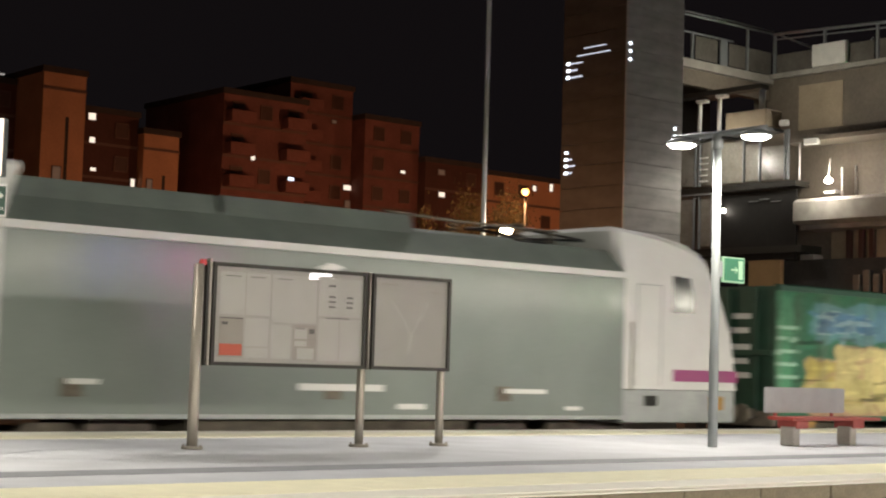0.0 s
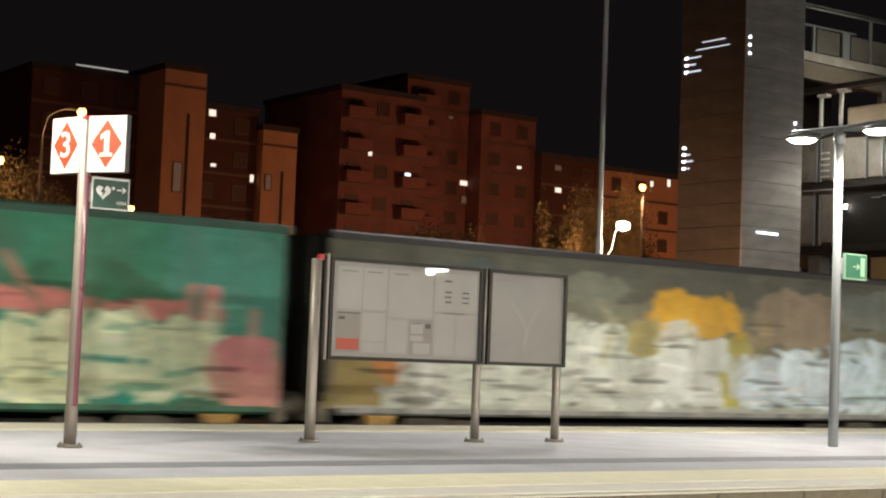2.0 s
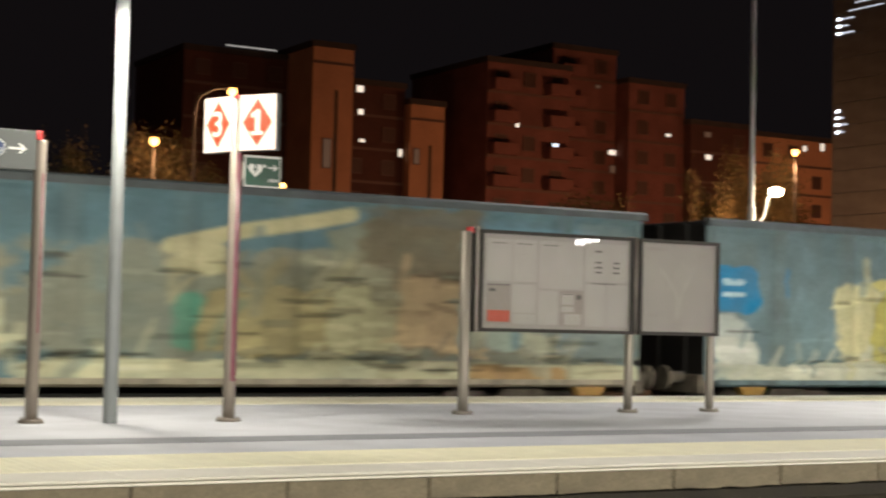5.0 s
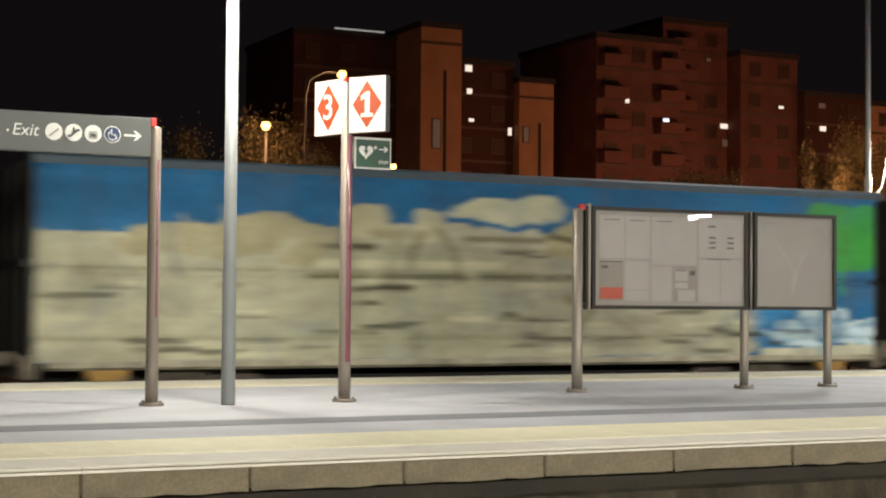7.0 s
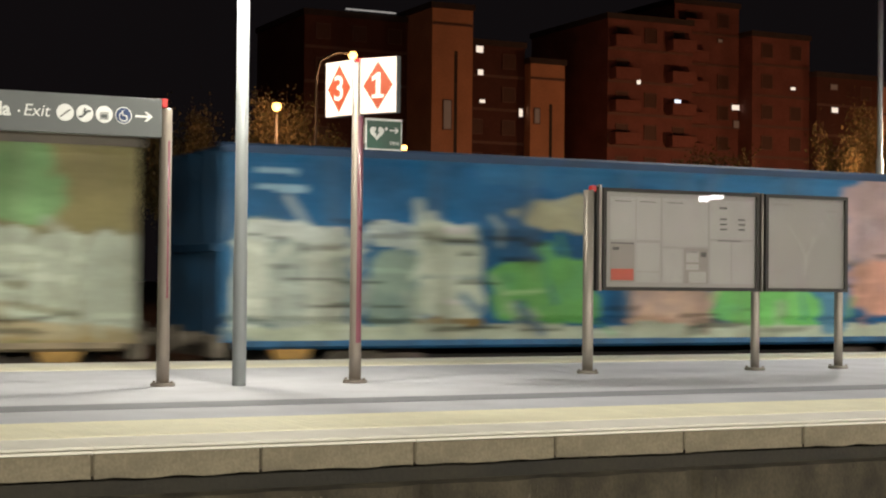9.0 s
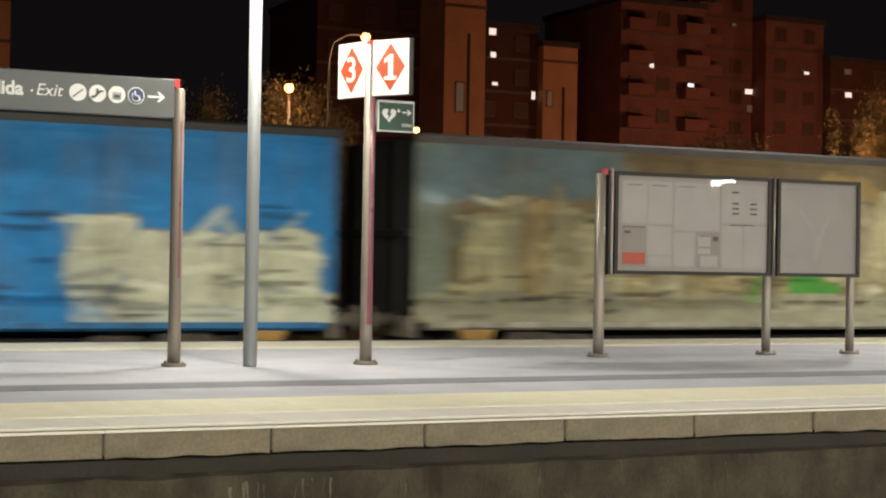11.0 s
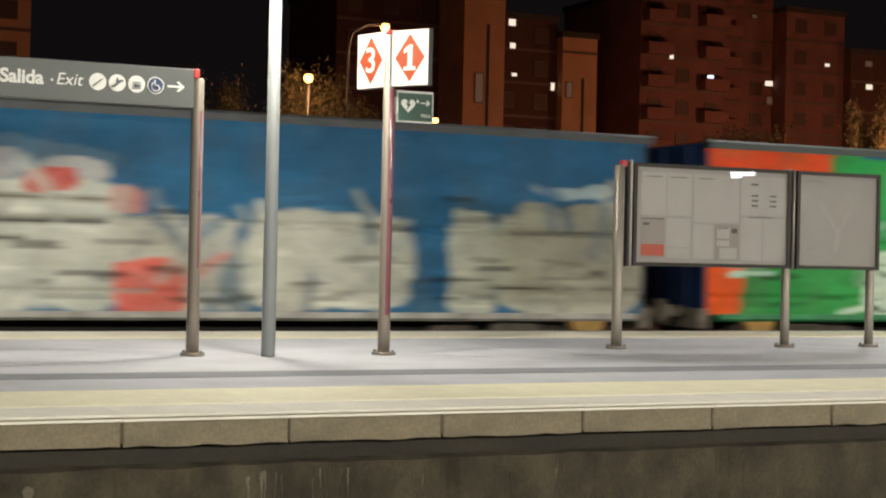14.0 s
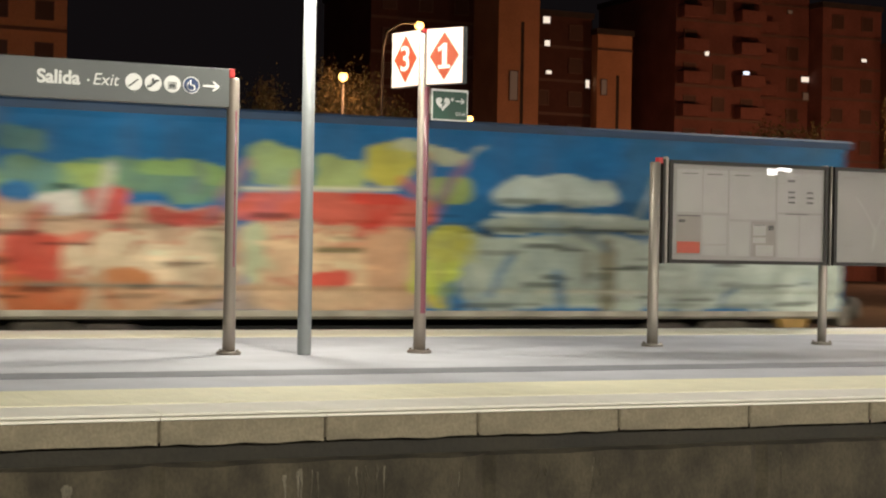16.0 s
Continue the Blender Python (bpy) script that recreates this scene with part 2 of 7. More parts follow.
def tube(bm, path, radii, sides=10, caps=True):
    """A round bar along a path."""
    rings = []
    for i, p in enumerate(path):
        p = Vector(p)
        d = (Vector(path[min(i + 1, len(path) - 1)]) - Vector(path[max(i - 1, 0)])).normalized()
        q = d.to_track_quat("Z", "Y")
        r = radii[i] if hasattr(radii, "__len__") else radii
        rings.append([bm.verts.new(p + q @ Vector((r * math.cos(a), r * math.sin(a), 0))) for a in (2 * math.pi * k / sides for k in range(sides))])
    for a, b in zip(rings, rings[1:]):
        for k in range(sides):
            f = bm.faces.new((a[k], a[(k + 1) % sides], b[(k + 1) % sides], b[k]))
            f.smooth = True
    if caps:
        bm.faces.new(rings[0][::-1]), bm.faces.new(rings[-1])
    return bm


def rod(path, radii, sides=12):
    return tube(bmesh.new(), path, radii, sides)


def mesh_of(name, bm, material):
    me = bpy.data.meshes.new(name)
    bm.normal_update()
    bm.to_mesh(me)
    bm.free()
    for m in (material if isinstance(material, (list, tuple)) else [material]):
        me.materials.append(m)
    return me


def part(name, bm, material, parent, label=""):
    ob = new(name, mesh_of(name, bm, material))
    ob.parent = parent
    if label:
        ob["label"] = label
    return ob


def share(name, me, parent, at, label=""):
    ob = new(name, me)
    ob.parent, ob.location = parent, at
    if label:
        ob["label"] = label
    return ob


def thing(name, at, label, category, group="", kind=""):
    return tagged(new(name), label, category, group, kind) if at is None else _placed(name, at, label, category, group, kind)


def _placed(name, at, label, category, group, kind):
    ob = tagged(new(name), label, category, group, kind)
    ob.location = at
    return ob


def structure(name, bm, material, label, category):
    return tagged(new(name, mesh_of(name, bm, material)), label, category, kind="structure")


def words(name, text, size, material, parent, at, turn=0.0, align="CENTER", shear=0.0, bold=0.0):
    """Lettering that stands upright, facing the tracks, as a thin mesh."""
    cu = bpy.data.curves.new(name, "FONT")
    cu.body, cu.size, cu.align_x, cu.align_y, cu.extrude, cu.shear, cu.offset = text, size, align, "CENTER", 0.0015, shear, bold
    tmp = bpy.data.objects.new(name, cu)
    scene.collection.objects.link(tmp)
    me = bpy.data.meshes.new_from_object(tmp.evaluated_get(bpy.context.evaluated_depsgraph_get()))
    bpy.data.objects.remove(tmp)
    me.materials.clear()
    me.materials.append(material)
    ob = new(name, me)
    ob.parent = parent
    ob.matrix_basis = pose(*at, 90, 0, turn)
    return ob


def disc(r, y0, y1, sides=24):
    return prism([(r * math.cos(2 * math.pi * k / sides), r * math.sin(2 * math.pi * k / sides)) for k in range(sides)], "y", y0, y1)

# ================= ground, tracks and platform =================
NEAR, FAR, RAIL = 10.34, 20.45, -0.76
X0, X1 = -60.0, 330.0
structure("ground", bx(-400, 900, -300, 900, -1.4, -1.06), M["earth"], "dark bare ground around the station at night", "ground")


def ballast_bed(name, y0, y1):
    """Crushed stone between the platforms, with an uneven top."""
    bm = bmesh.new()
    nx, ny = 260, 8
    rows = []
    for i in range(nx + 1):
        x = -20 + 80 * i / nx
        rows.append([bm.verts.new((x, y0 + (y1 - y0) * j / ny, RAIL - 0.19 + 0.06 * noise.noise((x * 2.1, j * 1.3, y0)))) for j in range(ny + 1)])
    for a, b in zip(rows, rows[1:]):
        for j in range(ny):
            bm.faces.new((a[j], b[j], b[j + 1], a[j + 1]))
    for xa, xb in ((X0, -20), (60, X1)):
        box(bm, xa, xb, y0, y1, -1.05, RAIL - 0.19)
    return structure(name, bm, M["ballast"], "dark stone ballast between the platforms", "ballast")


ballast_bed("ballast_near", 2.6, NEAR - 0.06)
ballast_bed("ballast_far", FAR + 0.1, FAR + 9.0)


def track(y, name):
    rails = thing("railway_track", (0, 0, 0), "worn steel rails on concrete sleepers in ballast", "railway track", "tracks", "structure")
    prof = [(-0.07, 0), (0.07, 0), (0.07, 0.02), (0.012, 0.04), (0.012, 0.12), (0.036, 0.13), (0.036, 0.16), (-0.036, 0.16), (-0.036, 0.13), (-0.012, 0.12), (-0.012, 0.04), (-0.07, 0.02)]
    for dy in (-0.75, 0.75):
        part("rail", prism([(y + dy + a, RAIL - 0.16 + b) for a, b in prof], "x", X0, X1), M["rail"], rails)
    me = mesh_of("sleeper", bx(-0.13, 0.13, -1.25, 1.25, -0.2, 0.0, 0.02), M["concrete"])
    for k in range(90):
        share("sleeper", me, rails, (-12 + 0.6 * k, y, RAIL - 0.16))
    return rails


track(8.69, "near")
track(4.6, "other")
track(22.22, "far")

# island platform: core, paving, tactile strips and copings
# core face shows in the recess; its near-black colour holds the recess shadow
structure("platform_core", bx(X0, X1, NEAR + 0.10, FAR - 0.09, -1.05, -0.03), M["recess_shade"], "concrete core of the island platform", "platform")
structure("paving", bx(X0, X1, 12.06, 18.7, -0.02, 0.0), M["paving"], "smooth light grey paving of the platform", "platform paving")
# narrow darker strip running the length of the paving
structure("dark_strip", bx(X0, X1, 13.1, 13.68, -0.015, 0.004), M["band"], "dark grey strip set along the paving", "drain strip")
structure("coping_far", bx(X0, X1, 19.6, FAR, -0.14, 0.0, 0.01), M["coping"], "pale concrete coping along the far track", "coping")


def tactile(y0, y1, stone="yellow"):
    """Yellow slabs with raised ribs, laid end to end."""
    strip = thing("tactile_strip", (0, 0, 0), "yellow ribbed tactile paving along the platform edge", "tactile paving", "tactile strips", "structure")
    bm = bmesh.new()
    w = (y1 - y0) / 2
    box(bm, -0.297, 0.297, 0.003, w - 0.003, -0.02, 0.004)
    for k in range(7):
        x = -0.26 + 0.52 * k / 6
        box(bm, x - 0.016, x + 0.016, 0.02, w - 0.02, 0.004, 0.0055)
    me = mesh_of("slab", bm, M[stone])
    for r in range(2):
        for k in range(66):
            share("slab", me, strip, (-6 + 0.6 * k + 0.3, y0 + r * w, 0))
    for xa, xb in ((X0, -6), (33.6, X1)):
        part("slab", bx(xa, xb, y0, y1, -0.02, 0.004), M[stone], strip)


tactile(10.90, 12.05)
tactile(18.72, 19.58, "pale_yellow")

structure("joint_mortar", bx(X0, X1, NEAR + 0.010, NEAR + 0.099, -0.2, -0.055), M["mortar"], "brown mortar behind the edge blocks", "mortar")
edge = thing("platform_edge", (0, 0, 0), "row of concrete edge blocks under a lipped coping", "platform edge", kind="structure")
STEP = 1.682 * 0.69
FIRST = 3.564 * 0.69
bm = bx(-0.5 * STEP + 0.008, 0.5 * STEP - 0.008, NEAR, NEAR + 0.3, -0.205, -0.052, 0.008)
block_me = mesh_of("block", bm, M["block"])
bm = bmesh.new()
for z0, z1, y in ((-0.05, -0.03, NEAR - 0.03), (-0.0295, -0.0185, NEAR + 0.01), (-0.018, 0.0, NEAR - 0.05)):
    box(bm, -0.5 * STEP + 0.002, 0.5 * STEP - 0.002, y, 10.89, z0, z1)
coping_me = mesh_of("coping_slab", bm, M["coping"])
for k in range(-10, 30):
    x = FIRST + (k + 0.5) * STEP
    share("block", block_me, edge, (x, random.uniform(-0.004, 0.004), random.uniform(-0.004, 0.003)))
    share("coping_slab", coping_me, edge, (x, 0, 0))


def mortar_lip(seed):
    """Rough mortar squeezed out under a block, with an uneven lower edge."""
    r = random.Random(seed)
    bm = bmesh.new()
    n, prev = 26, None
    for k in range(n + 1):
        x = (-0.5 + k / n) * (STEP - 0.02)
        d = 0.006 + 0.022 * abs(noise.noise((x * 2.3, seed * 1.7, 0))) + r.uniform(0, 0.004)
        row = [bm.verts.new(p) for p in ((x, NEAR - 0.004, -0.192), (x, NEAR - 0.001, -0.206 - d), (x, NEAR + 0.10, -0.205 - d * 0.6))]
        if prev:
            for q in range(2):
                bm.faces.new((prev[q], row[q], row[q + 1], prev[q + 1]))
        prev = row
    return mesh_of("mortar_lip", bm, M["block"])


LIPS = [mortar_lip(k) for k in range(5)]
for k in range(-6, 16):
    share("mortar_lip", LIPS[(k * 3) % 5], edge, (FIRST + (k + 0.5) * STEP, 0, 0))
xa, xb = FIRST - 10 * STEP, FIRST + 30 * STEP
for a, b in ((X0, xa - 0.01), (xb + 0.01, X1)):
    part("block", bx(a, b, NEAR, NEAR + 0.3, -0.205, -0.03), M["block"], edge)
    part("coping_slab", bx(a, b, NEAR - 0.05, 10.89, -0.028, 0.0), M["coping"], edge)


def wall_face(x, z):
    return NEAR - 0.015 + 0.03 * noise.noise((x * 1.7, z * 3, 0)) + (0.05 if (x * 1.3) % 3.1 < 0.12 else 0)


def stained_wall():
    """The wall under the blocks: a recessed course, then the rough footing with buttress seams."""
    bm = bmesh.new()
    nx, nz = 420, 10
    rows = []
    for i in range(nx + 1):
        x = -6 + 34 * i / nx
        col = []
        for j in range(nz + 1):
            z = -1.0 + 0.635 * j / nz
            y = wall_face(x, z)
            col.append(bm.verts.new((x, y, z + 0.015 * noise.noise((x * 2.3, 7, 1)) * (j == nz))))
        top = bm.verts.new((x, NEAR + 0.115, -0.345))
        rows.append(col + [top])
    for a, b in zip(rows, rows[1:]):
        for j in range(nz + 1):
            bm.faces.new((a[j], b[j], b[j + 1], a[j + 1]))
    for a, b in ((X0, -6), (28, X1)):
        box(bm, a, b, NEAR, NEAR + 0.29, -1.05, -0.36)
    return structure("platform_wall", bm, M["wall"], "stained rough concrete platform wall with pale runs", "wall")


stained_wall()


def lime_run(x, w, h, seed):
    """A pale crust of lime that has run down the wall, tapering into drips."""
    r = random.Random(seed)
    bm = bmesh.new()
    for q in range(3):
        cx, cw, ch, z0 = x + r.uniform(-w, w), w * r.uniform(0.2, 0.6), h * r.uniform(0.35, 1.0), -0.40 - r.uniform(0, 0.08)
        prev = None
        for k in range(9):
            z = z0 - ch * k / 8
            half = 0.5 * cw * (1 - k / 8.5) * r.uniform(0.6, 1.2)
            cx += r.uniform(-0.006, 0.006)
            row = [bm.verts.new((cx + d * half, wall_face(cx + d * half, z) - g, z)) for d, g in ((-1, -0.004), (0, 0.005 + 0.001 * q), (1, -0.004))]
            if prev:
                bm.faces.new((prev[0], prev[1], row[1], row[0]))
                bm.faces.new((prev[1], prev[2], row[2], row[1]))
            prev = row
    return bm


runs = thing("lime_runs", (0, 0, 0), "pale lime streaks run down the concrete wall", "wall stain", kind="structure")
for k, (x, w, h) in enumerate(((3.36, 0.10, 0.42), (3.55, 0.03, 0.4), (3.80, 0.05, 0.36), (3.90, 0.025, 0.3), (4.03, 0.05, 0.26), (4.62, 0.05, 0.2), (5.3, 0.025, 0.16), (5.74, 0.05, 0.3), (1.9, 0.10, 0.4), (7.4, 0.03, 0.25))):
    part("streak", lime_run(x, w, h, k), M["lime"], runs)

# the opposite platform, with a canopy behind the viewpoint
structure("platform_opposite", bx(X0, X1, -9, 2.6, -1.05, 0.0), M["paving"], "grey platform on the opposite side of the tracks", "platform")
structure("wall_south", bx(X0, X1, -9.4, -9.0, -1.05, 6.0), M["concrete"], "plain concrete wall closing the platform", "wall")
structure("canopy", bx(-30, 60, -8.9, -0.4, 4.3, 4.5), M["galv"], "plain metal canopy over the opposite platform", "canopy")
fixture = thing("canopy_light", (24.7, -2.0, 3.42), "lit fluorescent fixture hanging under the canopy", "light fixture", "canopy lights")
part("housing", bx(-0.75, 0.75, -0.12, 0.12, 0.1, 0.18, 0.01), M["galv"], fixture)
part("tube", bx(-0.04, 0.40, -0.07, 0.07, -0.06, 0.09, 0.02), M["tube_glow"], fixture)
part("lower_tube", bx(-0.30, -0.05, -0.07, 0.07, -0.15, -0.01, 0.02), M["tube_glow"], fixture)
part("lower_housing", bx(-0.36, -0.05, -0.08, 0.08, 0.0, 0.098, 0.01), M["galv"], fixture)
for dx in (-0.5, 0.5):
    part("hanger", rod([(dx, 0, 0.1), (dx, 0, 0.88)], 0.008, 6), M["galv"], fixture)
CANOPY_X = (-14.0, -1.2, 11.7, 24.7, 37.5, 50.4)
for x in CANOPY_X:
    if x != 24.7:
        copy_thing(fixture, pose(x, -2.0, 3.42))
    a = lamp("canopy_lamp", "AREA", (x, -4.6, 4.05), CANOPY_W, NEUTRAL, 12.4, aim=(x, 4.0, 0.6), deep=0.4)


for name, x0, x1, m in (("fascia_sign", 24.9, 26.9, "pink_glow"), ("fascia_sign", 22.3, 24.4, "blue_glow")):
    sg = thing(name, (x0, -2.2, 3.66), "lit coloured fascia sign under the opposite canopy", "sign", "fascia signs")
    part("case", bx(0, x1 - x0, -0.12, -0.002, 0, 0.56, 0.01), M["galv"], sg)
    part("face", bx(0.02, x1 - x0 - 0.02, 0.0, 0.01, 0.02, 0.54), M[m], sg, "glowing coloured face")
    for dx in (0.2, x1 - x0 - 0.2):
        part("hanger", rod([(dx, -0.06, 0.56), (dx, -0.06, 0.66)], 0.012, 6), M["galv"], sg)

sg = thing("emergency_exit_sign", (43.0, -2.2, 3.3), "lit green emergency exit sign hanging under the opposite canopy", "sign")
part("case", bx(0, 1.1, -0.12, -0.002, 0, 0.45, 0.01), M["galv"], sg)
part("face", bx(0.02, 1.08, 0.0, 0.01, 0.02, 0.43), M["green_glow"], sg, "glowing green face")
for dx in (0.2, 0.9):
    part("hanger", rod([(dx, -0.06, 0.45), (dx, -0.06, 1.0)], 0.012, 6), M["galv"], sg)

# ================= platform furniture =================
def flange(r, name="base_flange"):
    bm = bmesh.new()
    tube(bm, [(0, 0, 0), (0, 0, 0.028), (0, 0, 0.036)], [r, r, r - 0.008], 20)
    for k in range(4):
        a = 0.785 + 1.571 * k
        tube(bm, [(0.8 * r * math.cos(a), 0.8 * r * math.sin(a), 0.03), (0.8 * r * math.cos(a), 0.8 * r * math.sin(a), 0.055)], 0.014, 6)
    return bm


def lamp_post(x, y, full=True):
    top = 4.62
    post = thing("platform_lamp", (x, y, 0), "grey steel lamp post with two lit saucer heads on an arm", "lamp post", "platform lamps")
    part("pole", rod([(0, 0, 0), (0, 0, 0.02), (0, 0, 1.4), (0, 0, 1.42), (0, 0, top - 0.18)], [0.072, 0.072, 0.072, 0.066, 0.062], 18), M["pole"], post)
    part("collar", rod([(0, 0, top - 0.2), (0, 0, top - 0.17), (0, 0, top + 0.03), (0, 0, top + 0.05)], [0.05, 0.085, 0.085, 0.04], 18), M["galv"], post)
    arm = part("cross_arm", rod([(0, -0.92, top + 0.07), (0, -0.5, top + 0.05), (0, 0, top + 0.03), (0, 0.5, top + 0.05), (0, 0.92, top + 0.07)], [0.025, 0.045, 0.05, 0.045, 0.025], 10), M["galv"], post)
    for s in (-1, 1):
        part("brace", rod([(0, s * 0.08, top - 0.02), (0, s * 0.36, top - 0.07), (0, s * 0.56, top - 0.02)], 0.02, 8), M["darkframe"], post)
        head = part("lamp_head", rod([(0, s * 0.72, top - 0.06), (0, s * 0.72, top - 0.02), (0, s * 0.72, top + 0.03), (0, s * 0.72, top + 0.055)], [0.245, 0.235, 0.12, 0.03], 24), M["galv"], post)
        part("diffuser", rod([(0, s * 0.72, top - 0.115), (0, s * 0.72, top - 0.10), (0, s * 0.72, top - 0.065)], [0.06, 0.16, 0.215], 24), M["lamp_glow"], head, "bright lit glass bowl")
    return post


LAMPS = [5.23 + 12.92 * k for k in range(-2, 5)]
for x in LAMPS:
    y = 15.65 if abs(x - 5.23) < 0.1 else 15.46
    post = lamp_post(x, y)
    for s in (-0.72, 0.72):
        lamp("platform_lamp_light", "SPOT", (x, y + s, 4.45), LAMP_W, WARM, 0.12, spread=162)


def info_board():
    b = thing("information_board", (9.91, 16.48, 0), "steel framed information board with glazed timetable and map panels", "information board")
    for i, (x, top, r) in enumerate(((0.0, 2.22, 0.066), (2.52, 2.27, 0.056), (3.87, 2.2, 0.056))):
        p = part("post", rod([(x, 0.05 * (i > 0), 0.03), (x, 0.05 * (i > 0), 0.32), (x, 0.05 * (i > 0), top - 0.01), (x, 0.05 * (i > 0), top)], [r, r, r, r * 0.85], 18), M["steel"], b)
        f = part("base_flange", flange(0.13), M["steel"], p)
        f.location = (x, 0.05 * (i > 0), 0)
    # side rail beside the first post
    part("side_rail", bx(0.09, 0.125, -0.045, 0.045, 1.0, 2.26, 0.004), M["darkframe"], b)
    part("side_rail", bx(0.130, 0.165, -0.04, 0.04, 1.0, 2.29, 0.004), M["steel"], b)
    part("end_cap", bx(0.02, 0.085, -0.04, 0.04, 2.2, 2.275, 0.006), M["red_cap"], b, "small red plastic cap")
    for name, xa, xb in (("notice_case", 0.175, 2.50), ("map_case", 2.60, 3.93)):
        z0, z1, w = 1.005, 2.255, 0.045
        case = part(name, bx(xa + 0.02, xb - 0.02, -0.03, 0.045, z0 + 0.02, z1 - 0.02), M["paper"], b)
        bm = bmesh.new()
        box(bm, xa, xb, -0.06, 0.05, z0, z0 + w), box(bm, xa, xb, -0.06, 0.05, z1 - w, z1)
        box(bm, xa, xa + w, -0.06, 0.05, z0 + w, z1 - w), box(bm, xb - w, xb, -0.06, 0.05, z0 + w, z1 - w)
        part("case_frame", bm, M["darkframe"], case, "dark bronze frame")
        g = part("glazing", bx(xa + w, xb - w, -0.052, -0.048, z0 + w, z1 - w), M["clear"], case, "clear front pane")
        g.visible_shadow = False
        yield_sheets(case, name, xa + w, xb - w, z0 + w, z1 - w)
    part("joint_strip", bx(2.512, 2.588, -0.02, 0.02, 1.02, 2.25, 0.004), M["darkframe"], b)
    part("joint_tube", rod([(2.55, -0.045, 1.0), (2.55, -0.045, 2.26)], 0.02, 10), M["steel"], b)
    return b


def yield_sheets(case, name, xa, xb, za, zb):
    W, H = xb - xa, zb - za
    y = -0.031

    def sheet(u0, u1, v0, v1, m, lift=0.0):
        return part("notice_sheet", bx(xa + u0 * W, xa + u1 * W, y - 0.003 - lift, y - lift, za + v0 * H, za + v1 * H), M[m], case)

    def bar(u0, u1, v, h, m="ink"):
        part("printed_bar", bx(xa + u0 * W, xa + u1 * W, y - 0.007, y - 0.0045, za + v * H, za + (v + h) * H), M[m], case)
    if name == "notice_case":
        for u0, u1, v0, v1, m in ((0.03, 0.19, 0.50, 0.95, "sheet"), (0.2, 0.355, 0.50, 0.95, "sheet"), (0.37, 0.67, 0.44, 0.95, "sheet"), (0.685, 0.985, 0.53, 0.95, "sheet"),
                                  (0.03, 0.185, 0.05, 0.47, "sheet_dark"), (0.2, 0.35, 0.17, 0.47, "sheet"), (0.2, 0.35, 0.05, 0.155, "sheet"), (0.37, 0.5, 0.05, 0.41, "sheet"),
                                  (0.515, 0.675, 0.04, 0.42, "sheet_dark"), (0.69, 0.83, 0.04, 0.5, "sheet"), (0.84, 0.985, 0.04, 0.5, "sheet")):
            sheet(u0, u1, v0, v1, m)
        for u0, u1, v0, v1 in ((0.525, 0.61, 0.27, 0.39), (0.525, 0.61, 0.19, 0.25), (0.545, 0.66, 0.05, 0.17)):
            sheet(u0, u1, v0, v1, "sheet", 0.004)
        bar(0.035, 0.18, 0.07, 0.12, "red_print")
        bar(0.035, 0.18, 0.455, 0.012), bar(0.045, 0.085, 0.39, 0.03), bar(0.53, 0.6, 0.375, 0.012), bar(0.625, 0.66, 0.33, 0.05)
        bar(0.75, 0.80, 0.855, 0.02), bar(0.74, 0.9, 0.505, 0.01)
        for v in (0.735, 0.68, 0.625):
            bar(0.755, 0.80, v, 0.018), bar(0.88, 0.925, v, 0.018)
        for u0 in (0.06, 0.22, 0.4):
            bar(u0, u0 + 0.1, 0.9, 0.008)
    else:
        for pts in (((0.25, 0.72), (0.42, 0.5), (0.5, 0.35), (0.47, 0.15)), ((0.72, 0.75), (0.6, 0.55), (0.5, 0.35))):
            left, right = [], []
            for u, v in pts:
                left.append((xa + u * W - 0.03, za + v * H)), right.append((xa + u * W + 0.03, za + v * H))
            part("map_line", prism(left + right[::-1], "y", y - 0.002, y - 0.001), M["mapline"], case)
            y -= 0.004
        for u0, u1, v in ((0.08, 0.3, 0.92), (0.1, 0.2, 0.18), (0.75, 0.9, 0.86)):
            bar(u0, u1, v, 0.015, "sheet_dark")


m = bpy.data.materials.new("thin clear glazing")
m.use_nodes = True
nt = m.node_tree
tr, gl, ms, fr = (nt.nodes.new("ShaderNode" + n) for n in ("BsdfTransparent", "BsdfGlossy", "MixShader", "Fresnel"))
fr.inputs["IOR"].default_value = 1.5
gl.inputs["Roughness"].default_value = 0.01
nt.links.new(fr.outputs[0], ms.inputs[0]), nt.links.new(tr.outputs[0], ms.inputs[1]), nt.links.new(gl.outputs[0], ms.inputs[2])
nt.links.new(ms.outputs[0], nt.nodes["Material Output"].inputs[0])
M["clear"] = m
info_board()


def arrow(parent, m, at, s=1.0, left=False):
    """A flat arrow of a sign, pointing along the platform."""
    pts = [(-0.10, -0.012), (0.045, -0.012), (0.005, -0.055), (0.035, -0.055), (0.10, 0), (0.035, 0.055), (0.005, 0.055), (0.045, 0.012), (-0.10, 0.012)]
    d = -1 if left else 1
    o = part("arrow", prism([(d * s * a, s * b) for a, b in pts], "y", -0.002, 0.002), m, parent)
    o.location = at
    return o


def inlay(x, r, a0, a1, z0, z1):
    """A strip let into the round post, between two angles from the front, seen from above."""
    n = 8
    out = [(radians(a0 + (a1 - a0) * k / n)) for k in range(n + 1)]
    pts = [(x + r * math.sin(a), -r * math.cos(a)) for a in out] + [(x + 0.05 * math.sin(a), -0.05 * math.cos(a)) for a in reversed(out)]
    return prism(pts, "z", z0, z1)


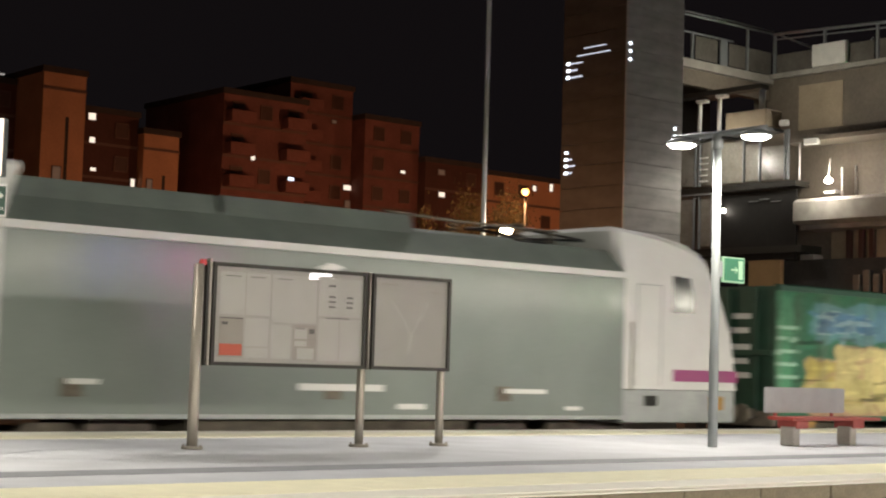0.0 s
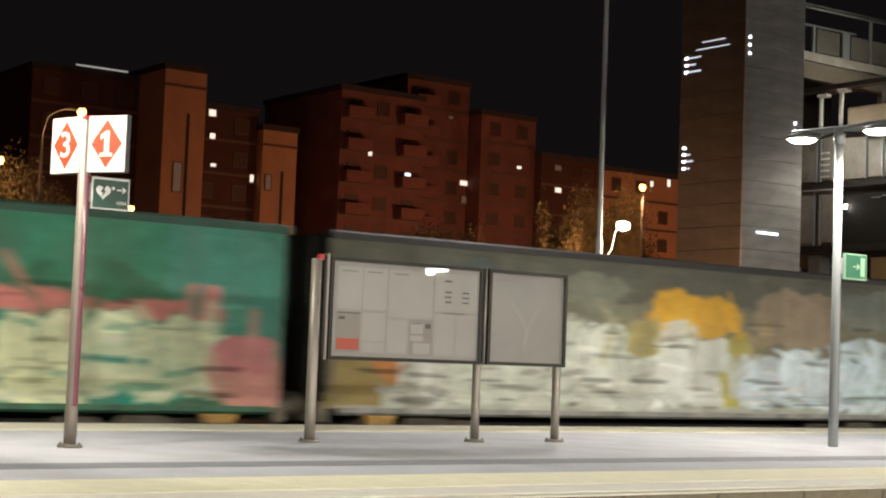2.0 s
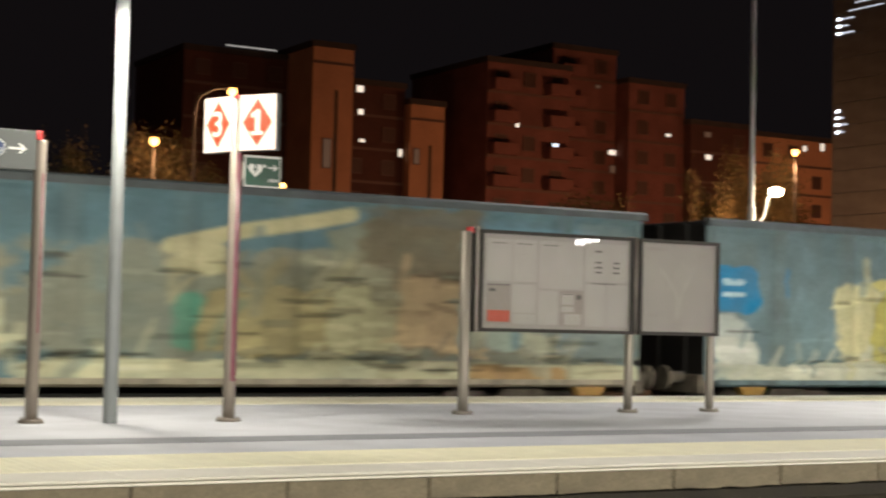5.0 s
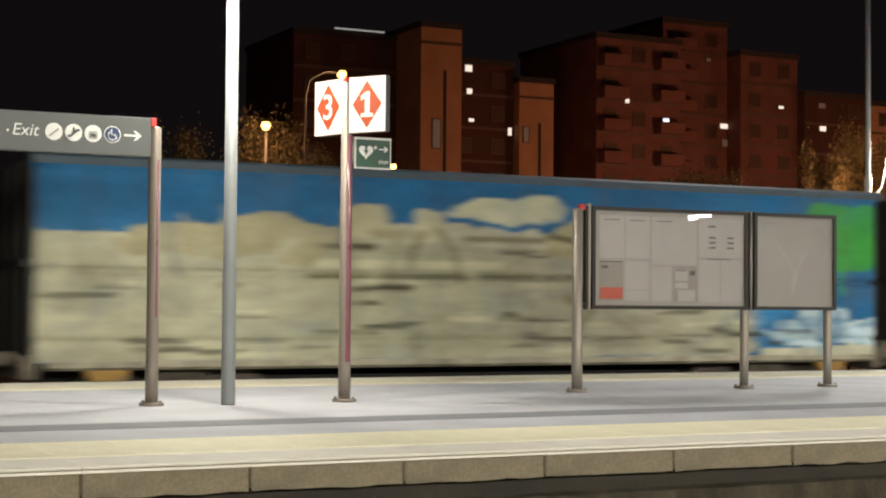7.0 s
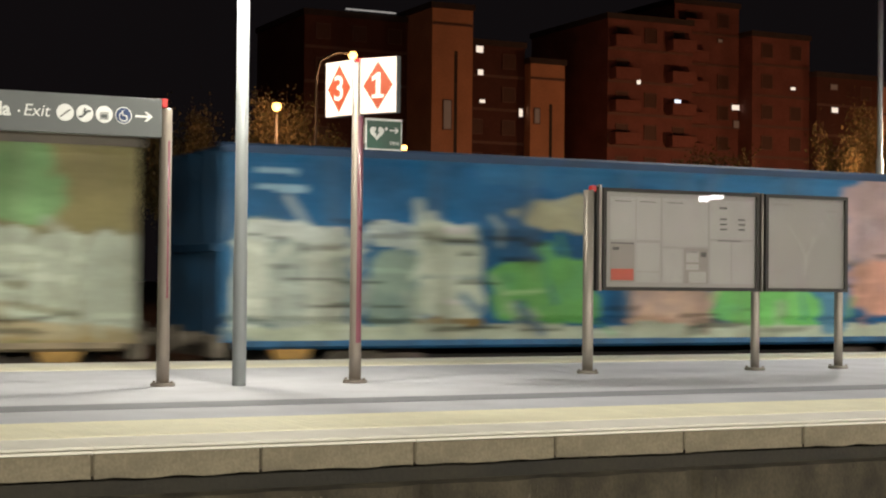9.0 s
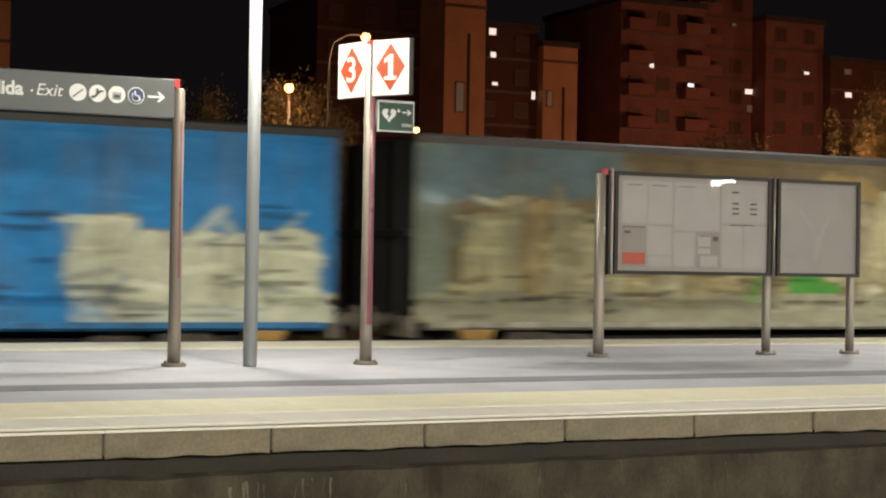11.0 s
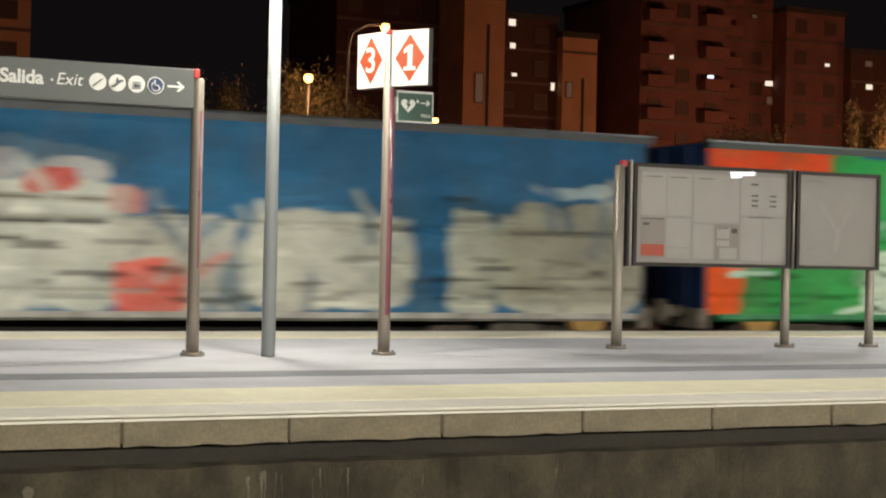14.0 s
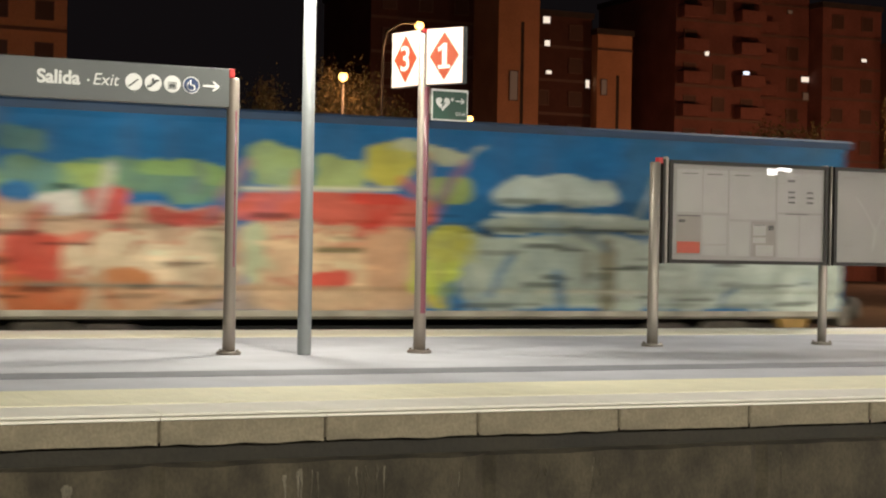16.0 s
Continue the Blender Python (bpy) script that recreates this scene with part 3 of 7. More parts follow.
def exit_sign():
    s = thing("exit_sign", (4.46, 15.78, 0), "grey exit sign on steel posts with white lettering and pictograms", "sign")
    for x in (0.0, -3.3):
        p = part("post", rod([(x, 0, 0.03), (x, 0, 0.42), (x, 0, 0.425), (x, 0, 2.82), (x, 0, 2.84)], [0.066, 0.066, 0.063, 0.063, 0.05], 18), M["steel_brown"], s)
        f = part("base_flange", flange(0.125), M["steel_brown"], p)
        f.location = (x, 0, 0)
    part("inlay_strip", inlay(0.0, 0.0655, 8, 26, 0.9, 2.5), M["inlay"], s, "wine red inlay strip")
    board = part("sign_board", bx(-3.26, -0.055, -0.05, 0.05, 2.53, 2.925, 0.006), M["signgrey"], s)
    part("end_cap", bx(-0.06, 0.0, -0.055, 0.055, 2.835, 2.93, 0.008), M["red_cap"], s, "red plastic end cap")
    z = 2.735
    words("lettering", "Salida", 0.185, M["signwhite"], board, (-1.99, -0.055, z), align="LEFT", bold=0.006)
    part("bullet", disc(0.012, -0.056, -0.052, 12), M["signwhite"], board).location = (-1.49, 0, z - 0.01)
    words("lettering", "Exit", 0.168, M["signwhite"], board, (-1.455, -0.055, z), align="LEFT", shear=0.2)
    for k, x in enumerate((-1.04, -0.845, -0.65, -0.455)):
        d = part("pictogram", disc(0.086, -0.054, -0.051, 28), M["signwhite"], board, "white round pictogram")
        d.location = (x, 0, z)
        if k == 3:
            part("pictogram_ground", disc(0.076, -0.057, -0.054, 28), M["signblue"], d, "dark blue disc")
            bm = bmesh.new()
            tube(bm, [(0.045 * math.cos(a), -0.058, -0.012 + 0.045 * math.sin(a)) for a in [2.2 + 0.45 * i for i in range(9)]], 0.007, 6)
            tube(bm, [(-0.012, -0.058, 0.05), (-0.008, -0.058, 0.0), (0.025, -0.058, -0.002), (0.042, -0.058, -0.04)], 0.008, 6)
            part("pictogram_mark", bm, M["signwhite"], d)
        elif k == 2:
            bm = bmesh.new()
            box(bm, -0.042, 0.042, -0.057, -0.054, -0.05, -0.042), box(bm, -0.042, 0.042, -0.057, -0.054, 0.012, 0.02)
            for i in range(4):
                box(bm, -0.042 + 0.026 * i, -0.036 + 0.026 * i, -0.057, -0.054, -0.042, 0.012)
            box(bm, -0.03, 0.03, -0.057, -0.054, -0.035, 0.0)
            part("pictogram_mark", bm, M["signgrey"], d)
        else:
            bm = bmesh.new()
            n = 5
            if k == 0:
                pts = []
                for i in range(n):
                    pts += [(-0.05 + 0.02 * i, -0.04 + 0.016 * i), (-0.05 + 0.02 * (i + 1), -0.04 + 0.016 * i)]
                path = [(a, -0.056, b) for a, b in pts]
                tube(bm, path, 0.006, 6)
            else:
                tube(bm, [(-0.06, -0.056, -0.035), (-0.03, -0.056, -0.035), (0.03, -0.056, 0.025), (0.06, -0.056, 0.025)], 0.012, 6)
                tube(bm, [(0.0, -0.056, 0.01), (0.0, -0.056, 0.05)], 0.009, 6)
            part("pictogram_mark", bm, M["signgrey"], d)
    arrow(board, M["signwhite"], (-0.245, -0.054, z), 0.9)


exit_sign()


def platform_sign():
    s = thing("platform_number_sign", (6.55, 15.71, 0), "backlit white platform number sign with red diamonds on post", "sign")
    p = part("post", rod([(0, 0, 0.03), (0, 0, 0.42), (0, 0, 0.425), (0, 0, 3.42), (0, 0, 3.44)], [0.066, 0.066, 0.063, 0.063, 0.05], 18), M["steel_brown"], s)
    part("base_flange", flange(0.13), M["steel_brown"], p)
    part("inlay_strip", inlay(0.0, 0.0655, -18, 42, 0.43, 2.86), M["inlay"], s, "wine red inlay strip")
    part("top_cap", bx(-0.03, 0.06, -0.03, 0.03, 3.44, 3.49, 0.006), M["red_cap"], s)
    for label, off, turn in (("3", -0.245, -72.0), ("1", 0.30, -58.0)):
        q = part("light_box", bx(-0.235, 0.235, -0.05, 0.03, -0.30, 0.30, 0.006), M["signgrey"], s)
        q.matrix_basis = pose(0.0, 0.0, 3.175) @ pose(0, 0, 0, 0, 0, turn) @ pose(off, 0, 0)
        part("sign_face", bx(-0.23, 0.23, -0.057, -0.0505, -0.295, 0.295), M["sign_glow"], q, "glowing white face")
        part("diamond", prism([(-0.19, 0), (0, -0.255), (0.19, 0), (0, 0.255)], "y", -0.062, -0.058), M["sign_red"], q, "red diamond")
        if label == "3":
            words("number", label, 0.38, M["sign_glow"], q, (0, -0.066, -0.01), bold=0.004)
        else:
            one = [(-0.095, -0.165), (0.10, -0.165), (0.10, -0.118), (0.045, -0.118), (0.045, 0.165), (-0.005, 0.165), (-0.095, 0.11), (-0.095, 0.055), (-0.03, 0.088), (-0.03, -0.118), (-0.095, -0.118)]
            part("number", prism([(0.78 * a, 0.82 * c) for a, c in one], "y", -0.067, -0.0635), M["sign_glow"], q)


platform_sign()


def defib_sign():
    s = thing("defibrillator_sign", (6.845, 15.70, 2.68), "small green defibrillator sign with white border on the post", "sign")
    part("panel", bx(-0.215, 0.215, -0.02, 0.02, -0.17, 0.17, 0.003), M["signwhite"], s)
    part("ground", bx(-0.2, 0.2, -0.0255, -0.021, -0.155, 0.145), M["signgreen"], s)
    pts = []
    for k in range(28):
        a = 2 * math.pi * k / 28
        pts.append((0.0052 * 16 * math.sin(a) ** 3, 0.0052 * (13 * math.cos(a) - 5 * math.cos(2 * a) - 2 * math.cos(3 * a) - math.cos(4 * a))))
    h = part("heart", prism(pts, "y", -0.030, -0.0265), M["signwhite"], s)
    h.location = (-0.085, 0, 0.015)
    bolt = part("bolt", prism([(0.0, 0.055), (-0.03, -0.005), (-0.005, -0.005), (-0.02, -0.06), (0.03, 0.012), (0.004, 0.012), (0.022, 0.055)], "y", -0.034, -0.031), M["signgreen"], s)
    bolt.location = (-0.085, 0, 0.015)
    part("cross", prism([(-0.02, -0.006), (-0.006, -0.006), (-0.006, -0.02), (0.006, -0.02), (0.006, -0.006), (0.02, -0.006), (0.02, 0.006), (0.006, 0.006), (0.006, 0.02), (-0.006, 0.02), (-0.006, 0.006), (-0.02, 0.006)], "y", -0.03, -0.0265), M["signwhite"], s).location = (0.025, 0, 0.06)
    arrow(s, M["signwhite"], (0.12, -0.028, 0.045), 0.55)
    words("lettering", "DESA", 0.05, M["signwhite"], s, (0.125, -0.028, -0.095))
    part("bracket", bx(-0.30, -0.215, -0.012, 0.012, -0.1, 0.1), M["steel"], s)


defib_sign()


def emergency_sign():
    s = thing("emergency_exit_sign", (18.52, 15.44, 2.64), "lit green emergency exit sign fixed to the lamp post", "sign")
    part("panel", bx(-0.245, 0.245, -0.025, 0.025, -0.19, 0.19, 0.004), M["exit_white"], s)
    part("ground", bx(-0.225, 0.225, -0.031, -0.0255, -0.17, 0.17), M["exit_glow"], s)
    part("door_mark", bx(0.09, 0.19, -0.036, -0.0315, -0.14, 0.14), M["exit_white"], s)
    arrow(s, M["exit_white"], (0.0, -0.034, 0.0), 0.8)
    part("bracket", bx(-0.36, -0.245, -0.012, 0.012, -0.12, 0.12), M["galv"], s)


emergency_sign()


def bench():
    b = thing("platform_bench", (19.85, 15.3, 0), "platform bench with grey back board, red steel frame and concrete feet", "bench")
    part("seat", bx(-0.15, 2.15, -0.1, 0.4, 0.40, 0.45, 0.012, 2), M["bench_red"], b, "red seat")
    part("backrest", bx(-0.2, 1.85, 0.4, 0.44, 0.50, 0.90, 0.015, 2), M["bench_grey"], b, "grey back board")
    for x in (0.2, 1.65):
        part("leg", bx(x - 0.16, x + 0.0, 0.02, 0.30, 0.0, 0.30, 0.02), M["concrete"], b)
        part("bracket", bx(x - 0.12, x + 0.18, 0.0, 0.38, 0.27, 0.40, 0.01), M["bench_red"], b)
        part("back_bracket", bx(x - 0.1, x - 0.04, 0.442, 0.48, 0.38, 0.82, 0.006), M["bench_red"], b)


bench()

# ================= the distance: tower, station, apartment blocks =================
def lift_tower():
    t = thing("lift_tower", (37.6, 36.0, -1.06), "tall metal clad lift tower, front toned lit, left side shaded", "tower")
    h = 19.0
    part("core", bx(0.06, 2.8, 0.06, 2.95, 0, h), M["black"], t)
    # front panels carry the lit tone, left panels the shaded one
    me = mesh_of("panel", bx(0.0, 2.8, 0.0, 0.05, 0.008, 0.742, 0.004), M["cladding_lit"])
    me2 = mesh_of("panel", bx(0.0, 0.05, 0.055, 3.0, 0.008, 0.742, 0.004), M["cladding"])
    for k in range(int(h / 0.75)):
        share("panel", me, t, (0, 0, 0.75 * k), "metal panel toned as the lit front")
        share("panel", me2, t, (0, 0, 0.75 * k), "metal panel toned as the shaded side")
    part("roof_cap", bx(-0.05, 2.9, -0.05, 3.05, h, h + 0.15), M["darkframe"], t)
    for y0, y1, z, h in ((2.05, 2.75, 11.0, 0.05), (2.3, 2.75, 11.24, 0.05), (2.05, 2.75, 11.48, 0.04), (2.45, 2.78, 7.7, 0.05), (2.3, 2.78, 7.94, 0.05), (2.45, 2.78, 8.17, 0.05), (2.6, 2.78, 8.4, 0.03)):
        part("slot_light", bx(-0.02, 0.0, y0, y1, z + 1.06, z + 1.06 + h), M["strip_dim"], t, "thin cool strip light")
        part("spot_light", bx(-0.03, 0.0, 2.66, 2.80, z + 1.05, z + 1.13), M["strip_glow"], t, "small cool light")
    for y0, y1, z in ((0.75, 2.3, 11.72), (0.95, 2.0, 11.95)):
        part("slot_light", bx(-0.02, 0.0, y0, y1, z + 1.06, z + 1.09), M["strip_dim"], t, "thin cool strip light")
    part("slot_light", bx(0.7, 1.7, -0.03, 0.0, 6.55, 6.60), M["strip_glow"], t, "thin cool strip light")
    for x, z in ((0.17, 11.9), (0.17, 11.63), (0.17, 11.36), (2.42, 9.05), (2.42, 9.3)):
        part("spot_light", bx(x - 0.04, x + 0.04, -0.03, 0.0, z + 1.02, z + 1.10), M["strip_glow"], t, "small cool light")
    return t


lift_tower()


M["bayglass"] = mat("cloudy bay glass", (0.34, 0.32, 0.28), 0.3, var=0.25, scale=1.2, grit=10, bump=0.0)
M["beige"] = mat("beige rendered wall", (0.42, 0.34, 0.24), 0.8, var=0.15, scale=1.0, grit=12)
M["brownwall"] = mat("brown clad wall", (0.20, 0.165, 0.13), 0.7, var=0.2, scale=0.5, grit=8, bump=0.1)
M["dimglass"] = mat("smoked parapet glass", (0.17, 0.155, 0.135), 0.2, var=0.2, scale=1.0, grit=12, bump=0.0)
M["whitesteel"] = mat("white painted steel", (0.72, 0.70, 0.66), 0.45, var=0.08, scale=3, grit=40, bump=0.0)


def station():
    """The station beside the tower: upper gallery, and the footbridge face that runs across the tracks."""
    ox, oy, oz = 47.0, 40.0, -1.06
    s = thing("station_building", (ox, oy, oz), "dim steel and glass station with gallery, footbridge and railings", "station building")

    def slab(name, x0, x1, y0, y1, z0, z1, m, bevel=0.0, label=""):
        return part(name, bx(x0 - ox, x1 - ox, y0 - oy, y1 - oy, z0 - oz, z1 - oz, bevel), M[m], s, label)

    def bar(name, a, b, r, m="galv", label=""):
        return part(name, rod([tuple(p - o for p, o in zip(q, (ox, oy, oz))) for q in (a, b)], r, 8), M[m], s, label)
    # upper gallery deck beside the tower, with its railing
    slab("gallery_deck", 44.6, 51.0, 40.4, 44.0, 12.80, 13.15, "concrete", 0.02)
    slab("gallery_beam", 44.6, 50.8, 40.55, 40.9, 12.15, 12.79, "brownwall", 0.01)
    # soffit and back near-black: the interior's shade is put into their colour
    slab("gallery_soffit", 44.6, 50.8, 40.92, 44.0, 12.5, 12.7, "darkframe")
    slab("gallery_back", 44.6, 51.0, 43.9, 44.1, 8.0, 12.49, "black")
    bar("handrail", (45.2, 40.45, 14.85), (50.9, 40.45, 14.9), 0.05)
    bar("handrail", (45.2, 40.55, 15.0), (50.9, 40.55, 15.05), 0.035)
    bar("stair_rail", (50.9, 40.3, 14.88), (54.0, 40.3, 14.6), 0.04)
    bar("mid_rail", (45.2, 40.45, 14.17), (48.3, 40.45, 14.2), 0.04)
    for x, w in ((45.9, 0.06), (47.75, 0.2), (49.2, 0.05)):
        slab("rail_post", x - w, x + w, 40.42, 40.5, 13.15, 14.85 if w < 0.06 else 14.2, "galv", 0.005)
    for x0, x1 in ((46.1, 47.4), (48.1, 49.1), (49.3, 50.7)):
        slab("parapet_pane", x0, x1, 40.47, 40.49, 13.2, 14.1, "dimglass")
    # brown upper volume whose face runs across the tracks
    slab("upper_volume", 50.8, 62.0, 29.0, 41.4, 10.45, 13.0, "brownwall", 0.02, "large brown clad upper storey")
    slab("pale_panel", 50.76, 50.797, 37.0, 39.1, 10.75, 12.6, "beige", 0.0, "paler wall panel")
    slab("lower_fascia", 50.7, 62.0, 29.0, 41.4, 10.12, 10.445, "concrete", 0.02, "pale lower fascia")
    slab("upper_deck", 50.6, 62.0, 29.0, 41.3, 13.004, 13.2, "concrete", 0.01)
    bar("handrail", (50.8, 40.4, 14.88), (50.8, 29.0, 14.3), 0.06)
    bar("handrail", (50.8, 40.4, 14.65), (50.8, 29.0, 14.1), 0.03)
    for k in range(5):
        slab("rail_post", 50.75, 50.85, 40.3 - 2.45 * k, 40.4 - 2.45 * k, 13.2, 14.8 - 0.12 * k, "galv", 0.005)
        slab("parapet_pane", 50.79, 50.81, 38.05 - 2.45 * k, 40.25 - 2.45 * k, 13.25, 14.0, "dimglass")
    slab("vent_panel", 50.5, 50.7, 36.7, 38.3, 13.22, 14.1, "whitesteel", 0.02, "pale louvred panel")
    for k in range(6):
        bar("truss_bar", (51.6, 39.0 - 1.4 * k, 13.2), (51.6, 37.6 - 1.4 * k, 14.3), 0.03)
    # face of the footbridge: two glazed rows between dark beams
    for x0, y0, y1, z0, z1 in ((45.3, 39.75, 40.45, 8.1, 9.75), (45.3, 38.85, 39.35, 8.1, 9.7), (45.3, 37.4, 38.8, 8.1, 9.6), (45.3, 36.65, 37.25, 8.1, 9.45), (45.3, 35.5, 36.5, 8.1, 9.3),
                               (45.3, 39.75, 40.5, 5.8, 7.7), (45.3, 38.85, 39.35, 5.8, 7.7)):
        slab("glass_pane", x0, x0 + 0.02, y0, y1, z0, z1, "bayglass")
    for y in (40.5, 39.63, 39.42, 38.82, 37.32, 36.58, 35.44, 35.3):
        slab("mullion", 45.22, 45.32, y - 0.035, y + 0.035, 8.05, 9.85, "galv", 0.005)
    for y in (40.55, 39.69, 39.41, 38.8):
        slab("mullion", 45.22, 45.32, y - 0.035, y + 0.035, 5.7, 7.76, "galv", 0.005)
    for k in range(5):
        slab("stair_tread", 45.12, 45.2, 38.95, 39.3, 8.2 + 0.22 * k, 8.25 + 0.22 * k, "whitesteel")
    slab("cross_beam", 45.2, 46.0, 34.9, 40.7, 7.78, 8.0, "darkframe", 0.01)
    slab("cross_flange", 45.15, 46.0, 38.8, 40.7, 7.70, 7.775, "galv")
    slab("bridge_back", 46.6, 46.8, 29.0, 42.0, 5.0, 10.0, "brownwall")
    slab("bridge_floor", 45.4, 46.6, 34.8, 41.0, 5.45, 5.7, "darkframe")
    # flat black sheet gives the bay its shaded depth by colour
    slab("bay_shade_panel", 45.5, 45.6, 35.1, 38.75, 5.2, 7.7, "black", 0.0, "flat black panel standing for a bay's shade")
    for y, z in ((37.0, 7.35), (36.5, 7.4), (36.0, 7.3)):
        slab("shelf_light", 45.42, 45.49, y - 0.22, y + 0.2, z, z + 0.03, "galv")
    bar("ball_lamp", (45.35, 38.3, 7.02), (45.35, 38.3, 7.16), 0.07, "lamp_glow", "small lit lamp")
    slab("plant_box", 45.0, 45.9, 36.1, 38.0, 10.0, 10.66, "beige", 0.04, "beige plant housing")
    slab("plant_shelf", 44.9, 46.0, 36.0, 40.6, 9.86, 9.96, "galv", 0.01)
    bar("plant_flue", (45.4, 36.6, 10.66), (45.4, 36.6, 11.5), 0.12)
    for y, z in ((39.4, 11.2), (38.45, 11.3)):
        bar("column", (45.2, y, 9.96), (45.2, y, z), 0.075, "whitesteel", "white steel column")
        slab("column_cap", 45.05, 45.35, y - 0.35, y + 0.1, z, z + 0.12, "whitesteel", 0.02)
    slab("cap_beam", 45.0, 45.5, 36.4, 40.6, 11.43, 11.6, "darkframe")
    # balcony slab and what stands on it
    slab("balcony", 45.2, 47.5, 28.0, 35.1, 6.4, 7.3, "concrete", 0.12, "pale concrete balcony slab")
    slab("balcony_soffit", 45.5, 47.4, 28.0, 34.9, 6.22, 6.398, "concrete")
    for y, z0, z1 in ((34.82, 8.0, 9.3), (33.0, 7.3, 8.3), (32.42, 7.3, 8.3), (35.4, 8.1, 9.0)):
        bar("hanger", (45.3, y, z0), (45.3, y, z1), 0.035, "whitesteel")
    slab("light_bracket", 45.2, 45.4, 34.0, 34.6, 9.2, 9.42, "whitesteel", 0.03)
    slab("light_bracket", 45.2, 45.4, 35.35, 35.7, 10.0, 10.2, "whitesteel", 0.03)
    bar("lamp_stem", (45.2, 33.5, 8.0), (45.2, 33.42, 8.62), 0.025, "whitesteel")
    part("lamp_globe", rod([(45.2 - ox, 33.5 - oy, z - oz) for z in (7.76, 7.82, 7.92, 8.0)], [0.05, 0.14, 0.13, 0.04], 14), M["lamp_glow"], s, "lit lamp glass")
    slab("lit_ledge", 45.3, 45.6, 33.3, 33.75, 7.42, 7.52, "whitesteel")
    slab("bridge_ceiling", 45.3, 51.0, 29.0, 35.6, 9.35, 9.5, "brownwall")
    # lower wall with pillars, hoarding and footing
    slab("lower_wall", 46.5, 46.7, 28.0, 34.3, 5.2, 6.3, "beige", 0.0, "beige wall under the balcony")
    for y in (33.45, 32.93, 32.5):
        slab("pillar", 46.3, 46.49, y - 0.09, y + 0.09, 5.2, 6.22, "brick_dark", 0.0, "brown pillar")
    slab("hoarding", 45.9, 46.2, 28.0, 38.0, 2.5, 5.19, "roof")
    for k, y in enumerate((32.6, 32.2, 31.8, 31.4)):
        slab("equipment", 45.6, 45.88, y - 0.14, y + 0.14, 3.9, 4.6 + 0.15 * (k % 2), "cladding", 0.02)
    slab("low_wall", 45.5, 45.7, 35.75, 37.2, 2.5, 5.2, "ochrewall", 0.0, "ochre wall end")
    for y in (29.5, 35.0, 40.3):
        slab("support_pier", 46.0, 46.6, y - 0.3, y + 0.3, -1.06, 5.4, "concrete", 0.03)
    slab("support_pier", 55.0, 55.8, 32.0, 32.8, -1.06, 10.12, "concrete", 0.03)
    slab("support_pier", 52.0, 52.8, 40.2, 41.0, -1.06, 10.12, "concrete", 0.03)


M["ochrewall"] = mat("ochre plaster", (0.36, 0.22, 0.10), 0.85, var=0.15, scale=1.0, grit=14)
station()
lamp("station_lamp", "POINT", (44.8, 33.5, 7.9), 200, WARM, 0.12)
# this lamp and the next have no fixture; added to brighten the station
lamp("station_lamp", "POINT", (43.6, 37.6, 9.0), 140, WARM, 0.15)
lamp("gallery_fill_lamp", "POINT", (46.6, 37.2, 12.3), 240, NEUTRAL, 0.2)


def block(x0, x1, y0, depth, top, facade, lit=(), label="", bay=3.0, floor=2.9, balconies=False, plain=False):
    """An apartment block with its storeys, window openings and parapet."""
    base = -1.06
    b = thing("apartment_block", (x0, y0, base), label, "apartment building", "apartment blocks")
    w, h = x1 - x0, top - base
    part("wall", bx(0, w, 0, depth, 0, h), M[facade], b)
    part("roof", bx(-0.15, w + 0.15, -0.15, depth + 0.15, h, h + 0.5), M["roof"], b)
    n, f = max(1, int(w / bay)), int(h / floor)
    fr, pn = mesh_of("window", frame_bm(1.3, 1.35), M["frame"]), mesh_of("pane", bx(-0.6, 0.6, -0.06, -0.02, -0.62, 0.62), M["pane"])
    sill = mesh_of("floor_band", bx(0.0, w, -0.08, 0.0, -0.12, 0.12), M["frame"])
    if plain:
        part("slit", bx(w * 0.55, w * 0.55 + 0.28, -0.03, 0.0, 3.0, h - 3.5), M["roof"], b, "dark vertical slit")
        part("parapet", bx(-0.05, w + 0.05, -0.1, 0.0, h - 1.4, h - 1.2), M["frame"], b)
        f = 0
    for j in range(f):
        z = h - (f - j) * floor + 1.6
        if j % 1 == 0 and j > 0:
            share("floor_band", sill, b, (0, -0.002, z - 1.35))
        for i in range(n):
            x = w * (i + 0.5) / n
            if any(abs(x0 + x - a) < 1.3 and abs(base + z - c) < 1.3 for a, c, *_ in lit):
                continue
            q = share("window", fr, b, (x, 0, z))
            share("pane", pn, q, (0, 0, 0))
    for a, c, ww, hh, m in lit:
        q = part("window", frame_bm(ww + 0.14, hh + 0.14), M["frame"], b)
        q.location = (a - x0, 0, c - base)
        part("pane", bx(-ww / 2, ww / 2, -0.09, -0.05, -hh / 2, hh / 2), M[m], q, "lit window pane")
    if balconies:
        me = mesh_of("balcony", bx(-1.3, 1.3, -1.1, -0.001, -0.1, 0.95, 0.03), M[facade])
        for j in range(1, f):
            for i in range(0, n, 2):
                share("balcony", me, b, (w * (i + 0.5) / n, 0, h - (f - j) * floor + 0.45))
    return b


def frame_bm(w, h):
    bm = bmesh.new()
    t = 0.08
    box(bm, -w / 2, w / 2, -0.1, -0.001, -h / 2, -h / 2 + t), box(bm, -w / 2, w / 2, -0.1, -0.001, h / 2 - t, h / 2)
    box(bm, -w / 2, -w / 2 + t, -0.1, -0.001, -h / 2 + t, h / 2 - t), box(bm, w / 2 - t, w / 2, -0.1, -0.001, -h / 2 + t, h / 2 - t)
    return bm


